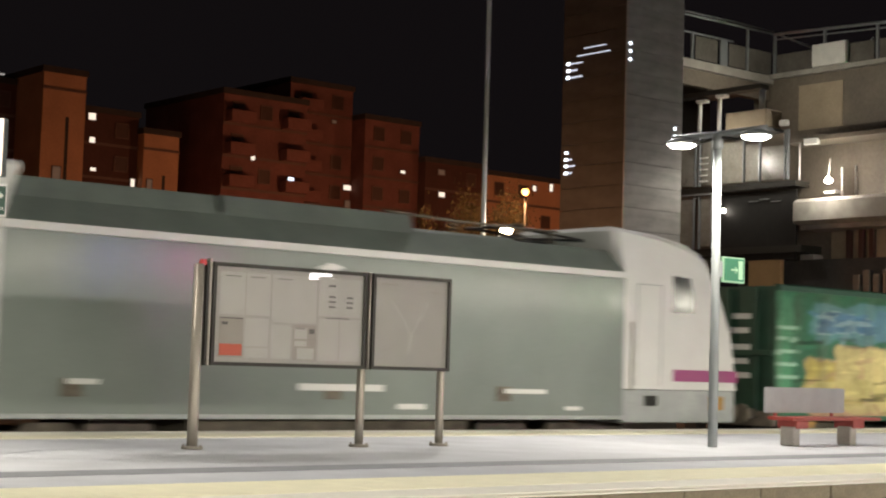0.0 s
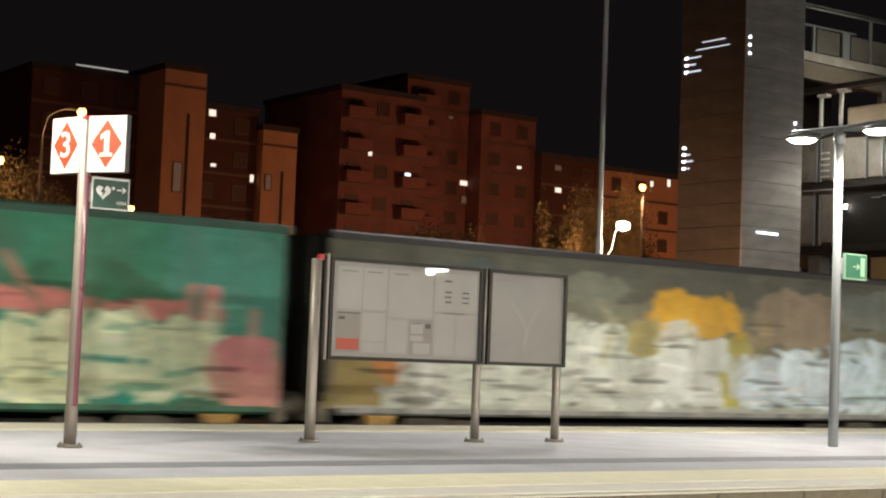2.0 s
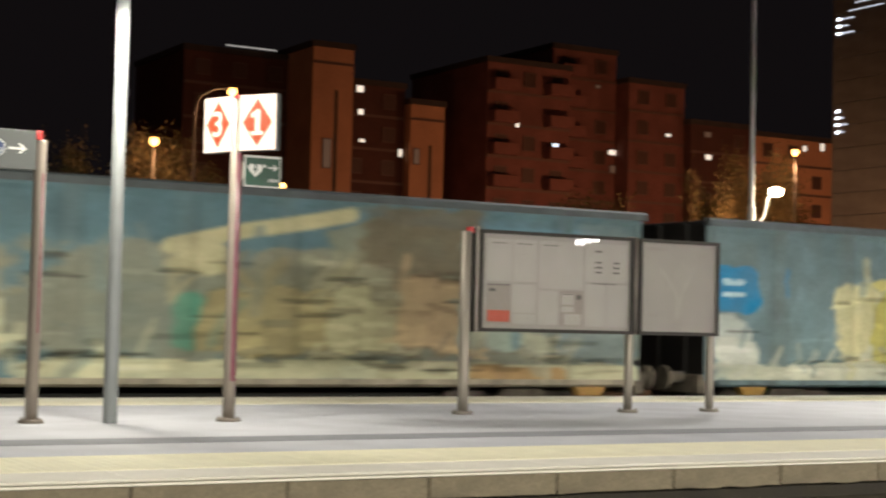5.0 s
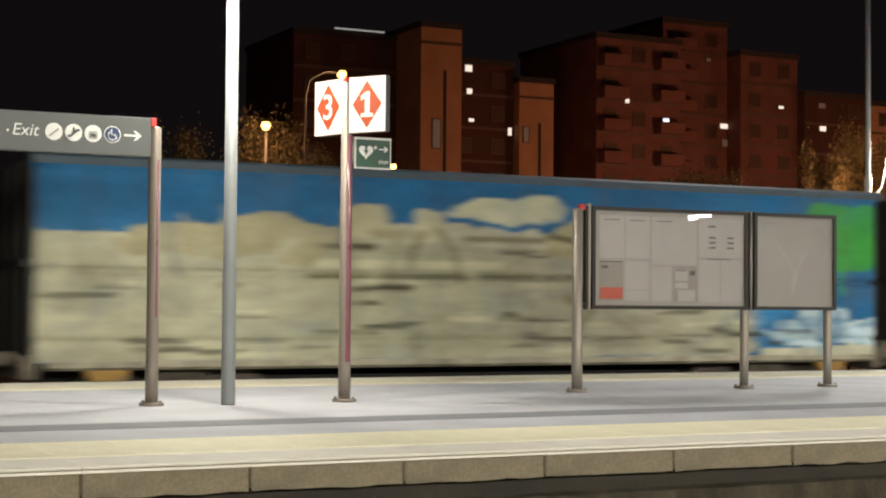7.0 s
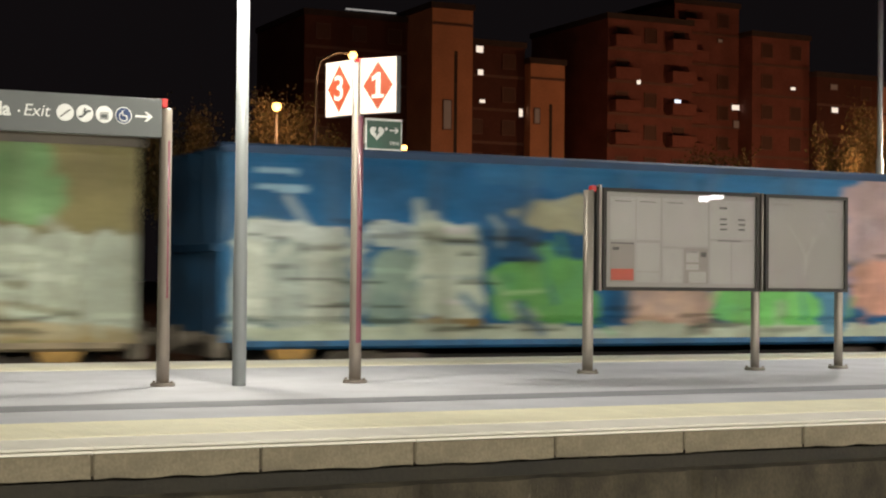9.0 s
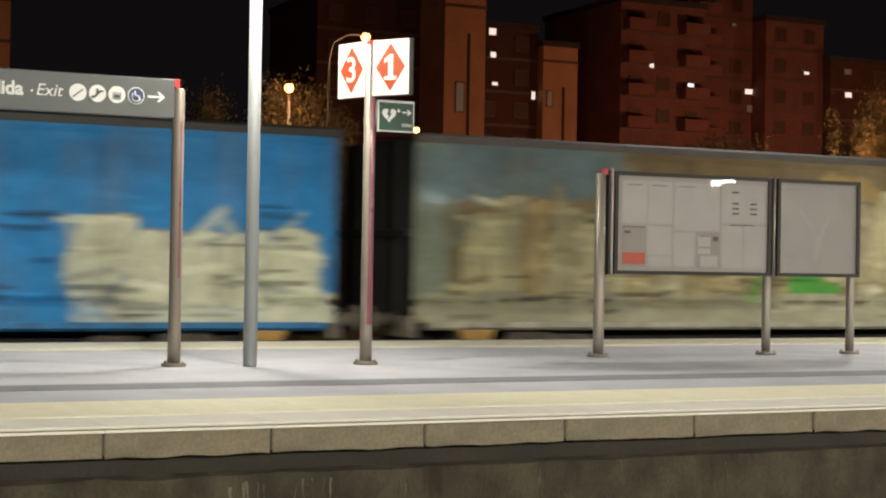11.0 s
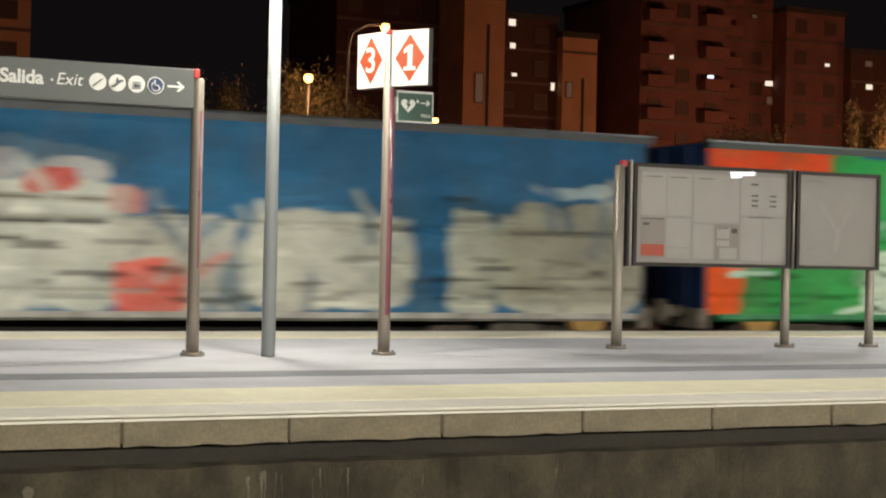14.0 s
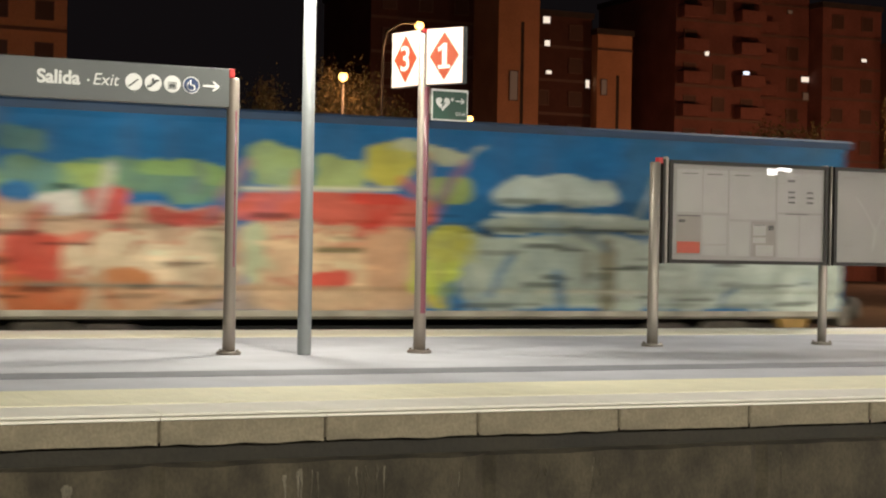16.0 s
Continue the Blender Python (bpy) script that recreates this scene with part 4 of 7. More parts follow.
a1 = block(46.8, 56.7, 124, 12, 23.3, "brick_dark", label="dark brown brick apartment block with a flat roof")
part("roof_light", bx(3.6, 8.2, -0.3, -0.2, 25.0, 25.12), M["roof_strip"], a1, "dim light strip on the roof edge")
block(56.25, 60.05, 119, 14, 23.9, "render", ((57.7, 15.0, 0.7, 2.4, "win_dim"),), "narrow ochre apartment tower lit orange by street lamps", plain=True)
block(60.3, 66.7, 122, 12, 21.6, "brick_dark", ((66.3, 15.9, 0.4, 0.7, "win_warm"), (62.2, 21.2, 0.7, 0.6, "win_warm"), (62.3, 19.2, 0.55, 0.5, "win_warm"), (62.5, 16.7, 0.55, 0.3, "win_warm")), "dark brick apartment block with a few lit windows")
block(66.75, 70.2, 121, 12, 20.2, "render", ((67.4, 15.6, 0.5, 1.3, "win_dim"),), "narrow ochre stair tower of an apartment block", plain=True)
C_LIT = ((77.2, 19.3, 0.45, 0.85, "win_warm"), (81.4, 17.45, 0.7, 0.6, "win_cool"), (82.6, 19.5, 0.45, 0.3, "win_dim"))
block(74.0, 83.0, 120, 14, 24.6, "brick", C_LIT, "tall red brick apartment block with stepped roofline", balconies=True)
block(83.1, 90.4, 123, 14, 27.2, "brick", ((90.0, 17.8, 0.9, 0.5, "win_warm"), (90.1, 16.2, 0.6, 0.7, "win_dim"), (88.2, 24.0, 0.5, 0.3, "win_dim")), "tall red brick apartment block with balconies", balconies=True)
block(90.5, 97.2, 121, 14, 24.4, "brick", ((95.2, 19.7, 0.6, 0.3, "win_warm"),), "red brick apartment block under the night sky")
block(97.3, 105.2, 120, 14, 20.9, "brick_dark", ((99.4, 17.8, 0.8, 0.5, "win_warm"), (99.3, 20.0, 0.8, 0.5, "win_dim")), "lower brown brick apartment block with lit windows")
block(105.4, 135.0, 120, 14, 20.4, "render", ((111.9, 19.6, 0.5, 0.6, "win_warm"), (114.3, 19.9, 0.5, 0.8, "win_warm")), "long ochre apartment block lit by street lamps")
block(4.0, 19.6, 112, 12, 21.5, "render", label="ochre apartment block glowing under sodium lamps")


def tree(x, y, height, spread, seed, low=1.9):
    """A street tree: forked trunk, limbs and a ragged crown of many small leaves."""
    rnd = random.Random(seed)
    t = thing("street_tree", (x, y, -1.06), "street tree with sparse dry leaves lit orange by a lamp", "tree", "street trees")
    h = height + 1.06
    bm = bmesh.new()
    tube(bm, [(0, 0, 0), (0.05, 0, h * 0.25), (0.0, 0.08, h * 0.5), (0.05, 0, h * 0.8)], [0.17, 0.14, 0.1, 0.03], 10)
    tips = []
    for k in range(16):
        a, z0 = rnd.uniform(0, 6.28), h * rnd.uniform(0.4, 0.75)
        r, z1 = spread * rnd.uniform(0.5, 1.0), h * rnd.uniform(0.62, 1.0)
        mid = (0.5 * r * math.cos(a), 0.5 * r * math.sin(a), 0.6 * z0 + 0.4 * z1)
        end = (r * math.cos(a), r * math.sin(a), z1)
        tube(bm, [(0.02, 0.03, z0), mid, end], [0.05, 0.03, 0.01], 6)
        tips += [mid, end, tuple(0.5 * (p + q) for p, q in zip(mid, end))]
    part("trunk", bm, M["bark"], t)
    verts, faces = [], []
    for k in range(15000):
        c = rnd.choice(tips)
        p = Vector((c[0] + rnd.gauss(0, spread * 0.2), c[1] + rnd.gauss(0, spread * 0.2), c[2] + rnd.gauss(0, h * 0.06)))
        s = rnd.uniform(0.035, 0.10)
        q = Euler((rnd.uniform(0, 6.28), rnd.uniform(0, 6.28), rnd.uniform(0, 6.28))).to_matrix()
        n = len(verts)
        for d in ((-s, 0, 0), (0, -0.5 * s, 0.2 * s), (s, 0, 0), (0, 0.5 * s, 0.2 * s)):
            verts.append(p + q @ Vector(d))
        faces.append((n, n + 1, n + 2, n + 3))
    me = bpy.data.meshes.new("crown")
    me.from_pydata(verts, [], faces)
    me.materials.append(M["leaf"])
    ob = new("crown", me)
    ob.parent = t


for x, y, h, s, seed in ((47.3, 57.0, 8.1, 1.1, 1), (51.6, 58.4, 8.8, 1.6, 2), (54.4, 60.5, 8.2, 1.6, 3), (43.0, 60, 6.7, 1.4, 4), (20.3, 57.0, 7.3, 1.5, 5), (22.3, 58.5, 7.0, 1.4, 6), (41.0, 58.0, 6.3, 1.3, 7), (16.8, 58, 6.8, 1.5, 8)):
    tree(x, y, h, s, seed)


def street_lamp(x, y, z, colour, arm, label, glow_m):
    s = thing("street_lamp", (x, y, -1.06), label, "street lamp", "street lamps")
    h = z + 1.06
    path = [(-arm, 0, 0), (-arm, 0, h - 0.9), (-arm * 0.9, 0, h - 0.3), (-arm * 0.5, 0, h + 0.05), (0, 0, h + 0.08)] if arm else [(0, 0, 0), (0, 0, h - 0.25)]
    part("pole", rod(path, 0.05, 10), M["darkframe"], s)
    r = 0.18
    part("globe", rod([(0, 0, h - r), (0, 0, h - r * 0.7), (0, 0, h), (0, 0, h + r * 0.7), (0, 0, h + r * 0.75)], [r * 0.2, r * 0.7, r, r * 0.7, r * 0.2], 14), M[glow_m], s, "glowing lamp glass")
    return s


street_lamp(51.2, 55.5, 9.45, None, 0.0, "orange sodium street lamp on a pole", "sodium_glow")
street_lamp(19.7, 55.0, 7.45, None, 0.0, "orange sodium street lamp on a pole", "sodium_glow")
street_lamp(22.7, 55.0, 9.55, None, 1.45, "orange sodium street lamp on a curved arm", "sodium_glow")
street_lamp(41.6, 75.0, 7.45, None, 0.0, "orange sodium street lamp on a pole", "sodium_glow")
street_lamp(33.9, 75.0, 8.0, None, 0.0, "warm street lamp on a pole", "sodium_glow")
lamp("street_lamp_light", "POINT", (51.2, 55.3, 8.9), 420, SODIUM, 0.25)
lamp("street_lamp_light", "POINT", (19.7, 54.6, 7.0), 270, SODIUM, 0.25)
lamp("street_lamp_light", "POINT", (22.7, 54.6, 8.9), 270, SODIUM, 0.25)
# unseen lamp added to brighten the tree, low enough for the train to hide
street_lamp(46.9, 53.4, 4.3, None, 0.0, "orange sodium street lamp on a pole", "sodium_glow")
lamp("street_lamp_light", "POINT", (46.9, 53.4, 4.9), 1900, SODIUM, 0.25)
# unseen lamp added to tint the tower's left side, hidden behind the train
street_lamp(32.5, 38.0, 3.3, None, 0.0, "unseen sodium lamp added to light the tower's side", "sodium_glow")
lamp("street_lamp_light", "POINT", (32.5, 37.6, 3.9), 620, SODIUM, 0.25)
# unseen street lamps added to light the blocks, kept hidden by the train
for x, dim in ((12.0, 0.6), (52.0, 0.62), (66.0, 0.8), (86.0, 3.0), (116.0, 2.3)):
    street_lamp(x, 98.0, 6.5, None, 0.0, "unseen sodium street lamp added to light the blocks", "sodium_glow")
    lamp("street_lamp_light", "POINT", (x, 98.0, 7.2), SODIUM_W * dim, RED_SODIUM, 0.3)

mast = thing("tall_mast", (24.07, 27.5, -1.06), "slender pale steel lighting mast", "mast")
part("pole", rod([(0, 0, 0), (0, 0, 4.95), (0, 0, 5.0), (0, 0, 14.2)], [0.09, 0.085, 0.06, 0.05], 12), M["mast"], mast)
part("lamp_arm", rod([(0.05, 0, 4.62), (0.2, -0.02, 4.58), (0.36, -0.02, 4.75), (0.45, -0.02, 5.15), (0.68, -0.02, 5.42)], 0.022, 8), M["mast"], mast)
part("arm_globe", rod([(0.7, -0.02, 5.22), (0.7, -0.02, 5.28), (0.72, -0.02, 5.40), (0.72, -0.02, 5.45)], [0.05, 0.15, 0.16, 0.05], 14), M["white_glow"], mast, "glowing lamp on the arm")
lamp("mast_arm_light", "POINT", (24.85, 27.2, 4.05), 260, (1.0, 0.8, 0.55), 0.12)
# unseen arm and flood heads, added to light the platform from behind
part("cross_arm", bx(-0.5, 0.5, -0.04, 0.04, 14.0, 14.08, 0.01), M["mast"], mast)
for dx in (-0.42, 0.42):
    hd = part("added_flood_head", bx(-0.2, 0.2, -0.22, 0.0, -0.16, 0.16, 0.02), M["galv"], mast)
    hd.matrix_basis = pose(dx, -0.06, 14.3, 30, 0, -50)
    part("added_flood_glass", bx(-0.18, 0.18, -0.235, -0.222, -0.14, 0.14), M["lamp_glow"], hd, "lit glass of the added floodlight")
lamp("added_mast_flood", "SPOT", (23.75, 27.0, 12.9), FLOOD_W, (1.0, 0.95, 0.9), 0.25, aim=(12.0, 15.0, 0.0), spread=100)


# ================= the train =================
FACE, BACK = 20.78, 23.66
SPEED = 14.361
BOT, TOP = 0.225, 2.945
MOVING = []


def bogie(x, length=1.8, r=0.46):
    """Two wheelsets in a side frame; local x of the vehicle."""
    yield "bogie_frame", prism([(x - length / 2 - 0.45, RAIL + 0.40), (x - length / 2 - 0.3, RAIL + 0.72), (x - 0.45, RAIL + 0.72), (x - 0.35, RAIL + 0.85), (x + 0.35, RAIL + 0.85), (x + 0.45, RAIL + 0.72), (x + length / 2 + 0.3, RAIL + 0.72), (x + length / 2 + 0.45, RAIL + 0.40), (x + length / 2, RAIL + 0.30), (x + 0.4, RAIL + 0.38), (x - 0.4, RAIL + 0.38), (x - length / 2, RAIL + 0.30)], "y", 21.12, 21.26, 0.015)
    yield "bogie_frame", prism([(x - length / 2 - 0.45, RAIL + 0.40), (x - length / 2 - 0.3, RAIL + 0.72), (x + length / 2 + 0.3, RAIL + 0.72), (x + length / 2 + 0.45, RAIL + 0.40)], "y", 23.18, 23.32)
    for dx in (-length / 2, length / 2):
        bm = bmesh.new()
        for y in (21.42, 22.87):
            tube(bm, [(x + dx, y, RAIL + r), (x + dx, y + 0.03, RAIL + r), (x + dx, y + 0.03, RAIL + r), (x + dx, y + 0.14, RAIL + r)], [r, r, r, r * 1.03], 22)
        tube(bm, [(x + dx, 21.4, RAIL + r), (x + dx, 23.05, RAIL + r)], 0.08, 10)
        yield "wheelset", bm


NU, NZ = 260, 72
GU, GZ = np.meshgrid(np.linspace(0, 1, NU), np.linspace(0, 1, NZ), indexing="ij")


def wobble(rnd, u, z, scale=1.0):
    """A smooth uneven field for brushy outlines."""
    s = 0
    for k in range(5):
        a, b, c = rnd.uniform(0.6, 3.2) * scale, rnd.uniform(0.6, 3.2) * scale, rnd.uniform(0, 6.28)
        s = s + np.sin(a * u + c) * np.cos(b * z * 1.6 + 2 * c) / 5
    return s


def mottle(rnd, L, step_u, step_z):
    """Smooth random patches between -1 and 1, of the given size in metres."""
    nu, nz = int(L / step_u) + 3, int((TOP - BOT) / step_z) + 3
    g = np.random.default_rng(rnd.randrange(1 << 30)).uniform(-1, 1, (nu, nz))
    x, y = GU * (nu - 2), GZ * (nz - 2)
    i, j = x.astype(int), y.astype(int)
    fx, fy = x - i, y - j
    fx, fy = fx * fx * (3 - 2 * fx), fy * fy * (3 - 2 * fy)
    return (g[i, j] * (1 - fx) + g[i + 1, j] * fx) * (1 - fy) + (g[i, j + 1] * (1 - fx) + g[i + 1, j + 1] * fx) * fy


class Side:
    """The painted side of a wagon: metres along it and above the platform."""

    def __init__(self, length, base, seed):
        r = self.rnd = random.Random(seed)
        self.length = length
        self.u, self.z = GU * length, BOT + GZ * (TOP - BOT)
        self.c = np.ones((NU, NZ, 3)) * np.array(base)
        w = wobble(r, self.u, self.z, 1.4)
        self.c *= (1 + 0.22 * w)[..., None]
        # hand-sprayed shapes waver, and the coat is thin in places
        self.du = 0.16 * mottle(r, length, 0.7, 0.5) + 0.07 * mottle(r, length, 0.25, 0.2)
        self.dz = 0.10 * mottle(r, length, 0.8, 0.5) + 0.05 * mottle(r, length, 0.3, 0.2)
        self.thin = 0.5 * mottle(r, length, 0.9, 0.5) + 0.5 * mottle(r, length, 0.3, 0.16)

    def put(self, mask, colour, soft=1.0):
        a = (np.clip(mask, 0, 1) * soft * np.clip(0.99 + 0.28 * self.thin, 0.6, 1.0))[..., None]
        self.c = self.c * (1 - a) + np.array(colour) * a

    def patch(self, u0, u1, z0, z1, colour, ragged=0.25, power=4, soft=1.0):
        k = min(1.0, (u1 - u0) / 1.2) * min(1.0, 4 * ragged + 0.2)
        u, z = (self.u + k * self.du - (u0 + u1) / 2) / ((u1 - u0) / 2), (self.z + k * self.dz - (z0 + z1) / 2) / ((z1 - z0) / 2)
        d = np.abs(u) ** power + np.abs(z) ** power + ragged * 3 * wobble(self.rnd, self.u, self.z, 2.0) + (0.2 + ragged) * wobble(self.rnd, self.u, self.z, 6.5)
        g = 1 + 0.10 * mottle(self.rnd, self.length, 0.5, 0.25)
        self.put((1.0 - d) * 2.2 + 0.5, np.array(colour) * g[..., None], soft)

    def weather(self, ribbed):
        """Fading, rust bloom and old dirt over the paint, plus rib shading painted as dark bands."""
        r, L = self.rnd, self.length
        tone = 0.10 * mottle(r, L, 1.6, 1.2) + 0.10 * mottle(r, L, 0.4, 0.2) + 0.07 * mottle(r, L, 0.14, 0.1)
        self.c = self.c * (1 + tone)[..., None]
        dust_and_rib_shade = np.clip(0.04 + 0.35 * mottle(r, L, 0.9, 1.5) * mottle(r, L, 0.35, 0.6), 0, 0.3)
        # shading beside the ribs goes into the colour as darker bands
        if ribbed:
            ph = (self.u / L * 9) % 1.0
            dust_and_rib_shade = dust_and_rib_shade + 0.20 * np.clip((0.14 - np.minimum(ph, 1 - ph)) * 14, 0, 1) * np.clip(0.75 + 0.5 * mottle(r, L, 0.8, 0.7), 0, 1)
        self.put(dust_and_rib_shade, (0.135, 0.118, 0.082))

    def letters(self, u0, u1, z0, z1, n, fill, line, alt=None, tall=0.25):
        """A row of swollen spray letters with outlines and inner strokes."""
        r = self.rnd
        step = (u1 - u0) / n
        for k in range(n):
            a, b = u0 + step * (k - 0.12), u0 + step * (k + 1.12)
            lo, hi = z0 + r.uniform(0, tall) * 0.5, z1 - r.uniform(0, tall)
            f = alt if alt and r.random() < 0.4 else fill
            g = r.uniform(0.85, 1.12)
            f = tuple(c * g for c in f)
            u, z = (self.u - (a + b) / 2) / ((b - a) / 2), (self.z - (lo + hi) / 2) / ((hi - lo) / 2)
            lean = r.uniform(-0.35, 0.35)
            d = np.abs(u + lean * z) ** 4 + np.abs(z) ** 4 + 0.9 * wobble(r, self.u, self.z, 2.2) + 0.55 * wobble(r, self.u, self.z, 6.0)
            self.put((1.5 - d) * 3 + 0.5, line, 0.75)
            self.put((1.15 - d) * 5 + 0.5, f)
            for q in range(3):
                cu, cz, tilt = r.uniform(a + 0.1, b - 0.1), r.uniform(lo, hi), r.uniform(-0.25, 0.25)
                du, dz = self.u - cu, self.z - cz
                across, along = du * math.sin(tilt) + dz * math.cos(tilt), du * math.cos(tilt) - dz * math.sin(tilt)
                e = (across / 0.06) ** 2 + (along / r.uniform(0.3, 0.6)) ** 4
                self.put((1.0 - e) * 2, line if q == 2 else tuple(min(1, 1.35 * c) for c in f), 0.65)

    def stroke(self, pts, width, colour, soft=1.0):
        """A brushed line through points, metres along and above."""
        d = np.full(self.u.shape, 9.0)
        for (a, b), (c, e) in zip(pts, pts[1:]):
            t = np.clip(((self.u - a) * (c - a) + (self.z - b) * (e - b)) / ((c - a) ** 2 + (e - b) ** 2 + 1e-9), 0, 1)
            d = np.minimum(d, np.hypot(self.u - a - t * (c - a), self.z - b - t * (e - b)))
        self.put((width / 2 - d) / 0.05 + 0.5, colour, soft)

    def overspray(self, n):
        """Short upright and slanting strokes that carry a neighbour's colour across an edge."""
        r, L = self.rnd, self.length
        for k in range(n):
            a, b = r.uniform(0.4, L - 0.4), r.uniform(0.35, 2.15)
            ua, zb = min(L, max(0.0, a + r.uniform(-0.8, 0.8))), min(TOP, max(BOT, b + r.uniform(-0.35, 0.35)))
            c = self.c[int(ua / L * (NU - 1)), int((zb - BOT) / (TOP - BOT) * (NZ - 1))] * r.uniform(0.8, 1.15)
            h, lean = r.uniform(0.15, 0.42), r.uniform(-0.25, 0.25)
            self.stroke(((a - lean, max(0.3, b - h)), (a + r.uniform(-0.08, 0.08), b), (a + lean, b + h * r.uniform(0.5, 1.0))), r.uniform(0.07, 0.2), c, 0.62)

    def accents(self, n, z0=0.32, z1=1.95):
        """Short sprayed dashes, lighter and darker than the paint under them."""
        r = self.rnd
        L = self.u.max()
        for k in range(n):
            a, b = r.uniform(0.5, L - 0.8), z0 + (z1 - z0) * r.random() ** 1.3
            w, h, tilt = r.uniform(0.15, 0.6), r.uniform(0.02, 0.06), r.uniform(-0.05, 0.05)
            du, dz = self.u - a, self.z - b - tilt * (self.u - a)
            m = np.clip(1.6 - 1.6 * ((du / w) ** 4 + (dz / h) ** 2), 0, 1)[..., None]
            self.c = self.c * (1 - m) + np.clip(self.c * r.choice((0.5, 0.72, 1.25, 1.45)), 0, 0.75) * m * 0.85

    def bars(self, u0, u1, z0, z1, n, colour):
        for k in range(n):
            z = z1 - (z1 - z0) * (k + 0.5) / n
            self.patch(u0, u0 + (u1 - u0) * self.rnd.uniform(0.6, 1.0), z - 0.04, z + 0.05, colour, 0.05, 6)


def wagon(left, right, base, kind, seed, paint, label, sill=None, top=None, end=None):
    L = right - left
    w = thing("gondola_wagon", (left, 0, 0), label, "freight wagon", "wagons of the train")
    side = Side(L, base, seed)
    paint(side)
    side.overspray(70)
    side.accents(90)
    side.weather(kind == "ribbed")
    side.c = np.clip(side.c, 0.01, 0.8)
    u, z = GU * L, BOT + GZ * (TOP - BOT)
    # relief of the panel: ribs, seams and the rolled edges
    relief = np.zeros_like(u)
    if kind == "ribbed":
        n = 9
        ph = (u / L * n) % 1.0
        relief += 0.075 * np.clip((0.13 - np.minimum(ph, 1 - ph)) * 18, 0, 1)
        relief = np.where((z < BOT + 0.27) | (z > TOP - 0.16), 0.08, relief)
        gap = np.exp(-((z - BOT - 0.29) / 0.035) ** 2) * (np.sin(u / L * 2 * math.pi * 3 + seed) > -0.2)
        relief -= 0.16 * gap
    else:
        relief += 0.05 - 0.02 * np.cos(u / L * 2 * math.pi * 7)
        for s, d in ((BOT + 0.28, 0.05), (BOT + 1.22, 0.10)):
            relief -= d * np.exp(-((z - s) / 0.035) ** 2)
        relief = np.where(z > TOP - 0.14, 0.09, relief)
    # bowed ends
    relief -= 0.10 * np.exp(-u / 0.12) + 0.10 * np.exp(-(L - u) / 0.12)
    y = FACE + 0.085 - relief
    verts = np.stack([u, y, z], -1).reshape(-1, 3)
    i = np.arange((NU - 1) * NZ).reshape(NU - 1, NZ)[:, :-1].ravel()
    faces = np.stack([i, i + NZ, i + NZ + 1, i + 1], -1)
    me = bpy.data.meshes.new("side_panel")
    me.from_pydata(verts.tolist(), [], faces.tolist())
    col = me.color_attributes.new("paint", "FLOAT_COLOR", "POINT")
    rgba = np.ones((NU * NZ, 4), np.float32)
    rgba[:, :3] = np.clip(side.c, 0.005, 1).reshape(-1, 3)
    col.data.foreach_set("color", rgba.ravel())
    me.polygons.foreach_set("use_smooth", [True] * len(faces))
    me.materials.append(M["coach"])
    sp = new("side_panel", me)
    sp.parent = w
    sp["label"] = "graffiti covered steel side"
    # grime and the shade between wagons are put into this darkened end colour
    m_end_dark = mat("wagon end paint with grime and shade", end or (0.02, 0.018, 0.016), 0.6, var=0.3, scale=2, grit=20)
    part("end_wall", bx(0.0, 0.08, FACE + 0.12, BACK, BOT, TOP, 0.015), m_end_dark, w)
    part("end_wall", bx(L - 0.08, L, FACE + 0.12, BACK, BOT, TOP, 0.015), m_end_dark, w)
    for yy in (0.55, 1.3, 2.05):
        part("end_rib", bx(-0.07, 0.0, FACE + yy, FACE + yy + 0.14, BOT, TOP - 0.05, 0.01), m_end_dark, w)
    part("end_beam", bx(-0.08, 0.0, FACE + 0.14, BACK - 0.02, BOT + 1.25, BOT + 1.37, 0.01), m_end_dark, w)
    part("far_side", bx(0.08, L - 0.08, BACK - 0.08, BACK, BOT, TOP), m_end_dark, w)
    part("floor", bx(0.08, L - 0.08, FACE + 0.13, BACK - 0.08, BOT, BOT + 0.1), M["black"], w)
    part("top_rail", prism([(FACE - 0.02, TOP - 0.1), (FACE - 0.02, TOP), (FACE + 0.02, TOP + 0.035), (FACE + 0.13, TOP + 0.035), (FACE + 0.13, TOP - 0.1)], "x", -0.02, L + 0.02), top and mat("wagon top rail paint", tuple(0.6 * c for c in top), 0.6, var=0.25, scale=3, grit=20) or m_end_dark, w)
    part("sill", prism([(FACE + 0.03, BOT - 0.10), (FACE - 0.02, BOT - 0.06), (FACE - 0.02, BOT + 0.02), (FACE + 0.12, BOT + 0.02), (FACE + 0.12, BOT - 0.10)], "x", 0.2, L - 0.2), mat("wagon sill paint", sill or base, 0.6, var=0.3, scale=3, grit=20), w)
    for name, x0, x1 in (("headstock", -0.1, 0.1), ("headstock", L - 0.1, L + 0.1)):
        part(name, bx(x0, x1, FACE + 0.1, BACK - 0.1, BOT - 0.22, BOT + 0.1, 0.015), M["bogie"], w)
    for x, d in ((-0.1, -1), (L + 0.1, 1)):
        for yy in (21.35, 23.1):
            part("buffer", rod([(x, yy, BOT + 0.04), (x + d * 0.36, yy, BOT + 0.04), (x + d * 0.37, yy, BOT + 0.04), (x + d * 0.43, yy, BOT + 0.04)], [0.11, 0.1, 0.21, 0.2], 14), M["bogie"], w)
    for x in (2.1, L - 2.1):
        for name, bm in bogie(x):
            part(name, bm, M["bogie"] if name == "bogie_frame" else M["wheel"], w)
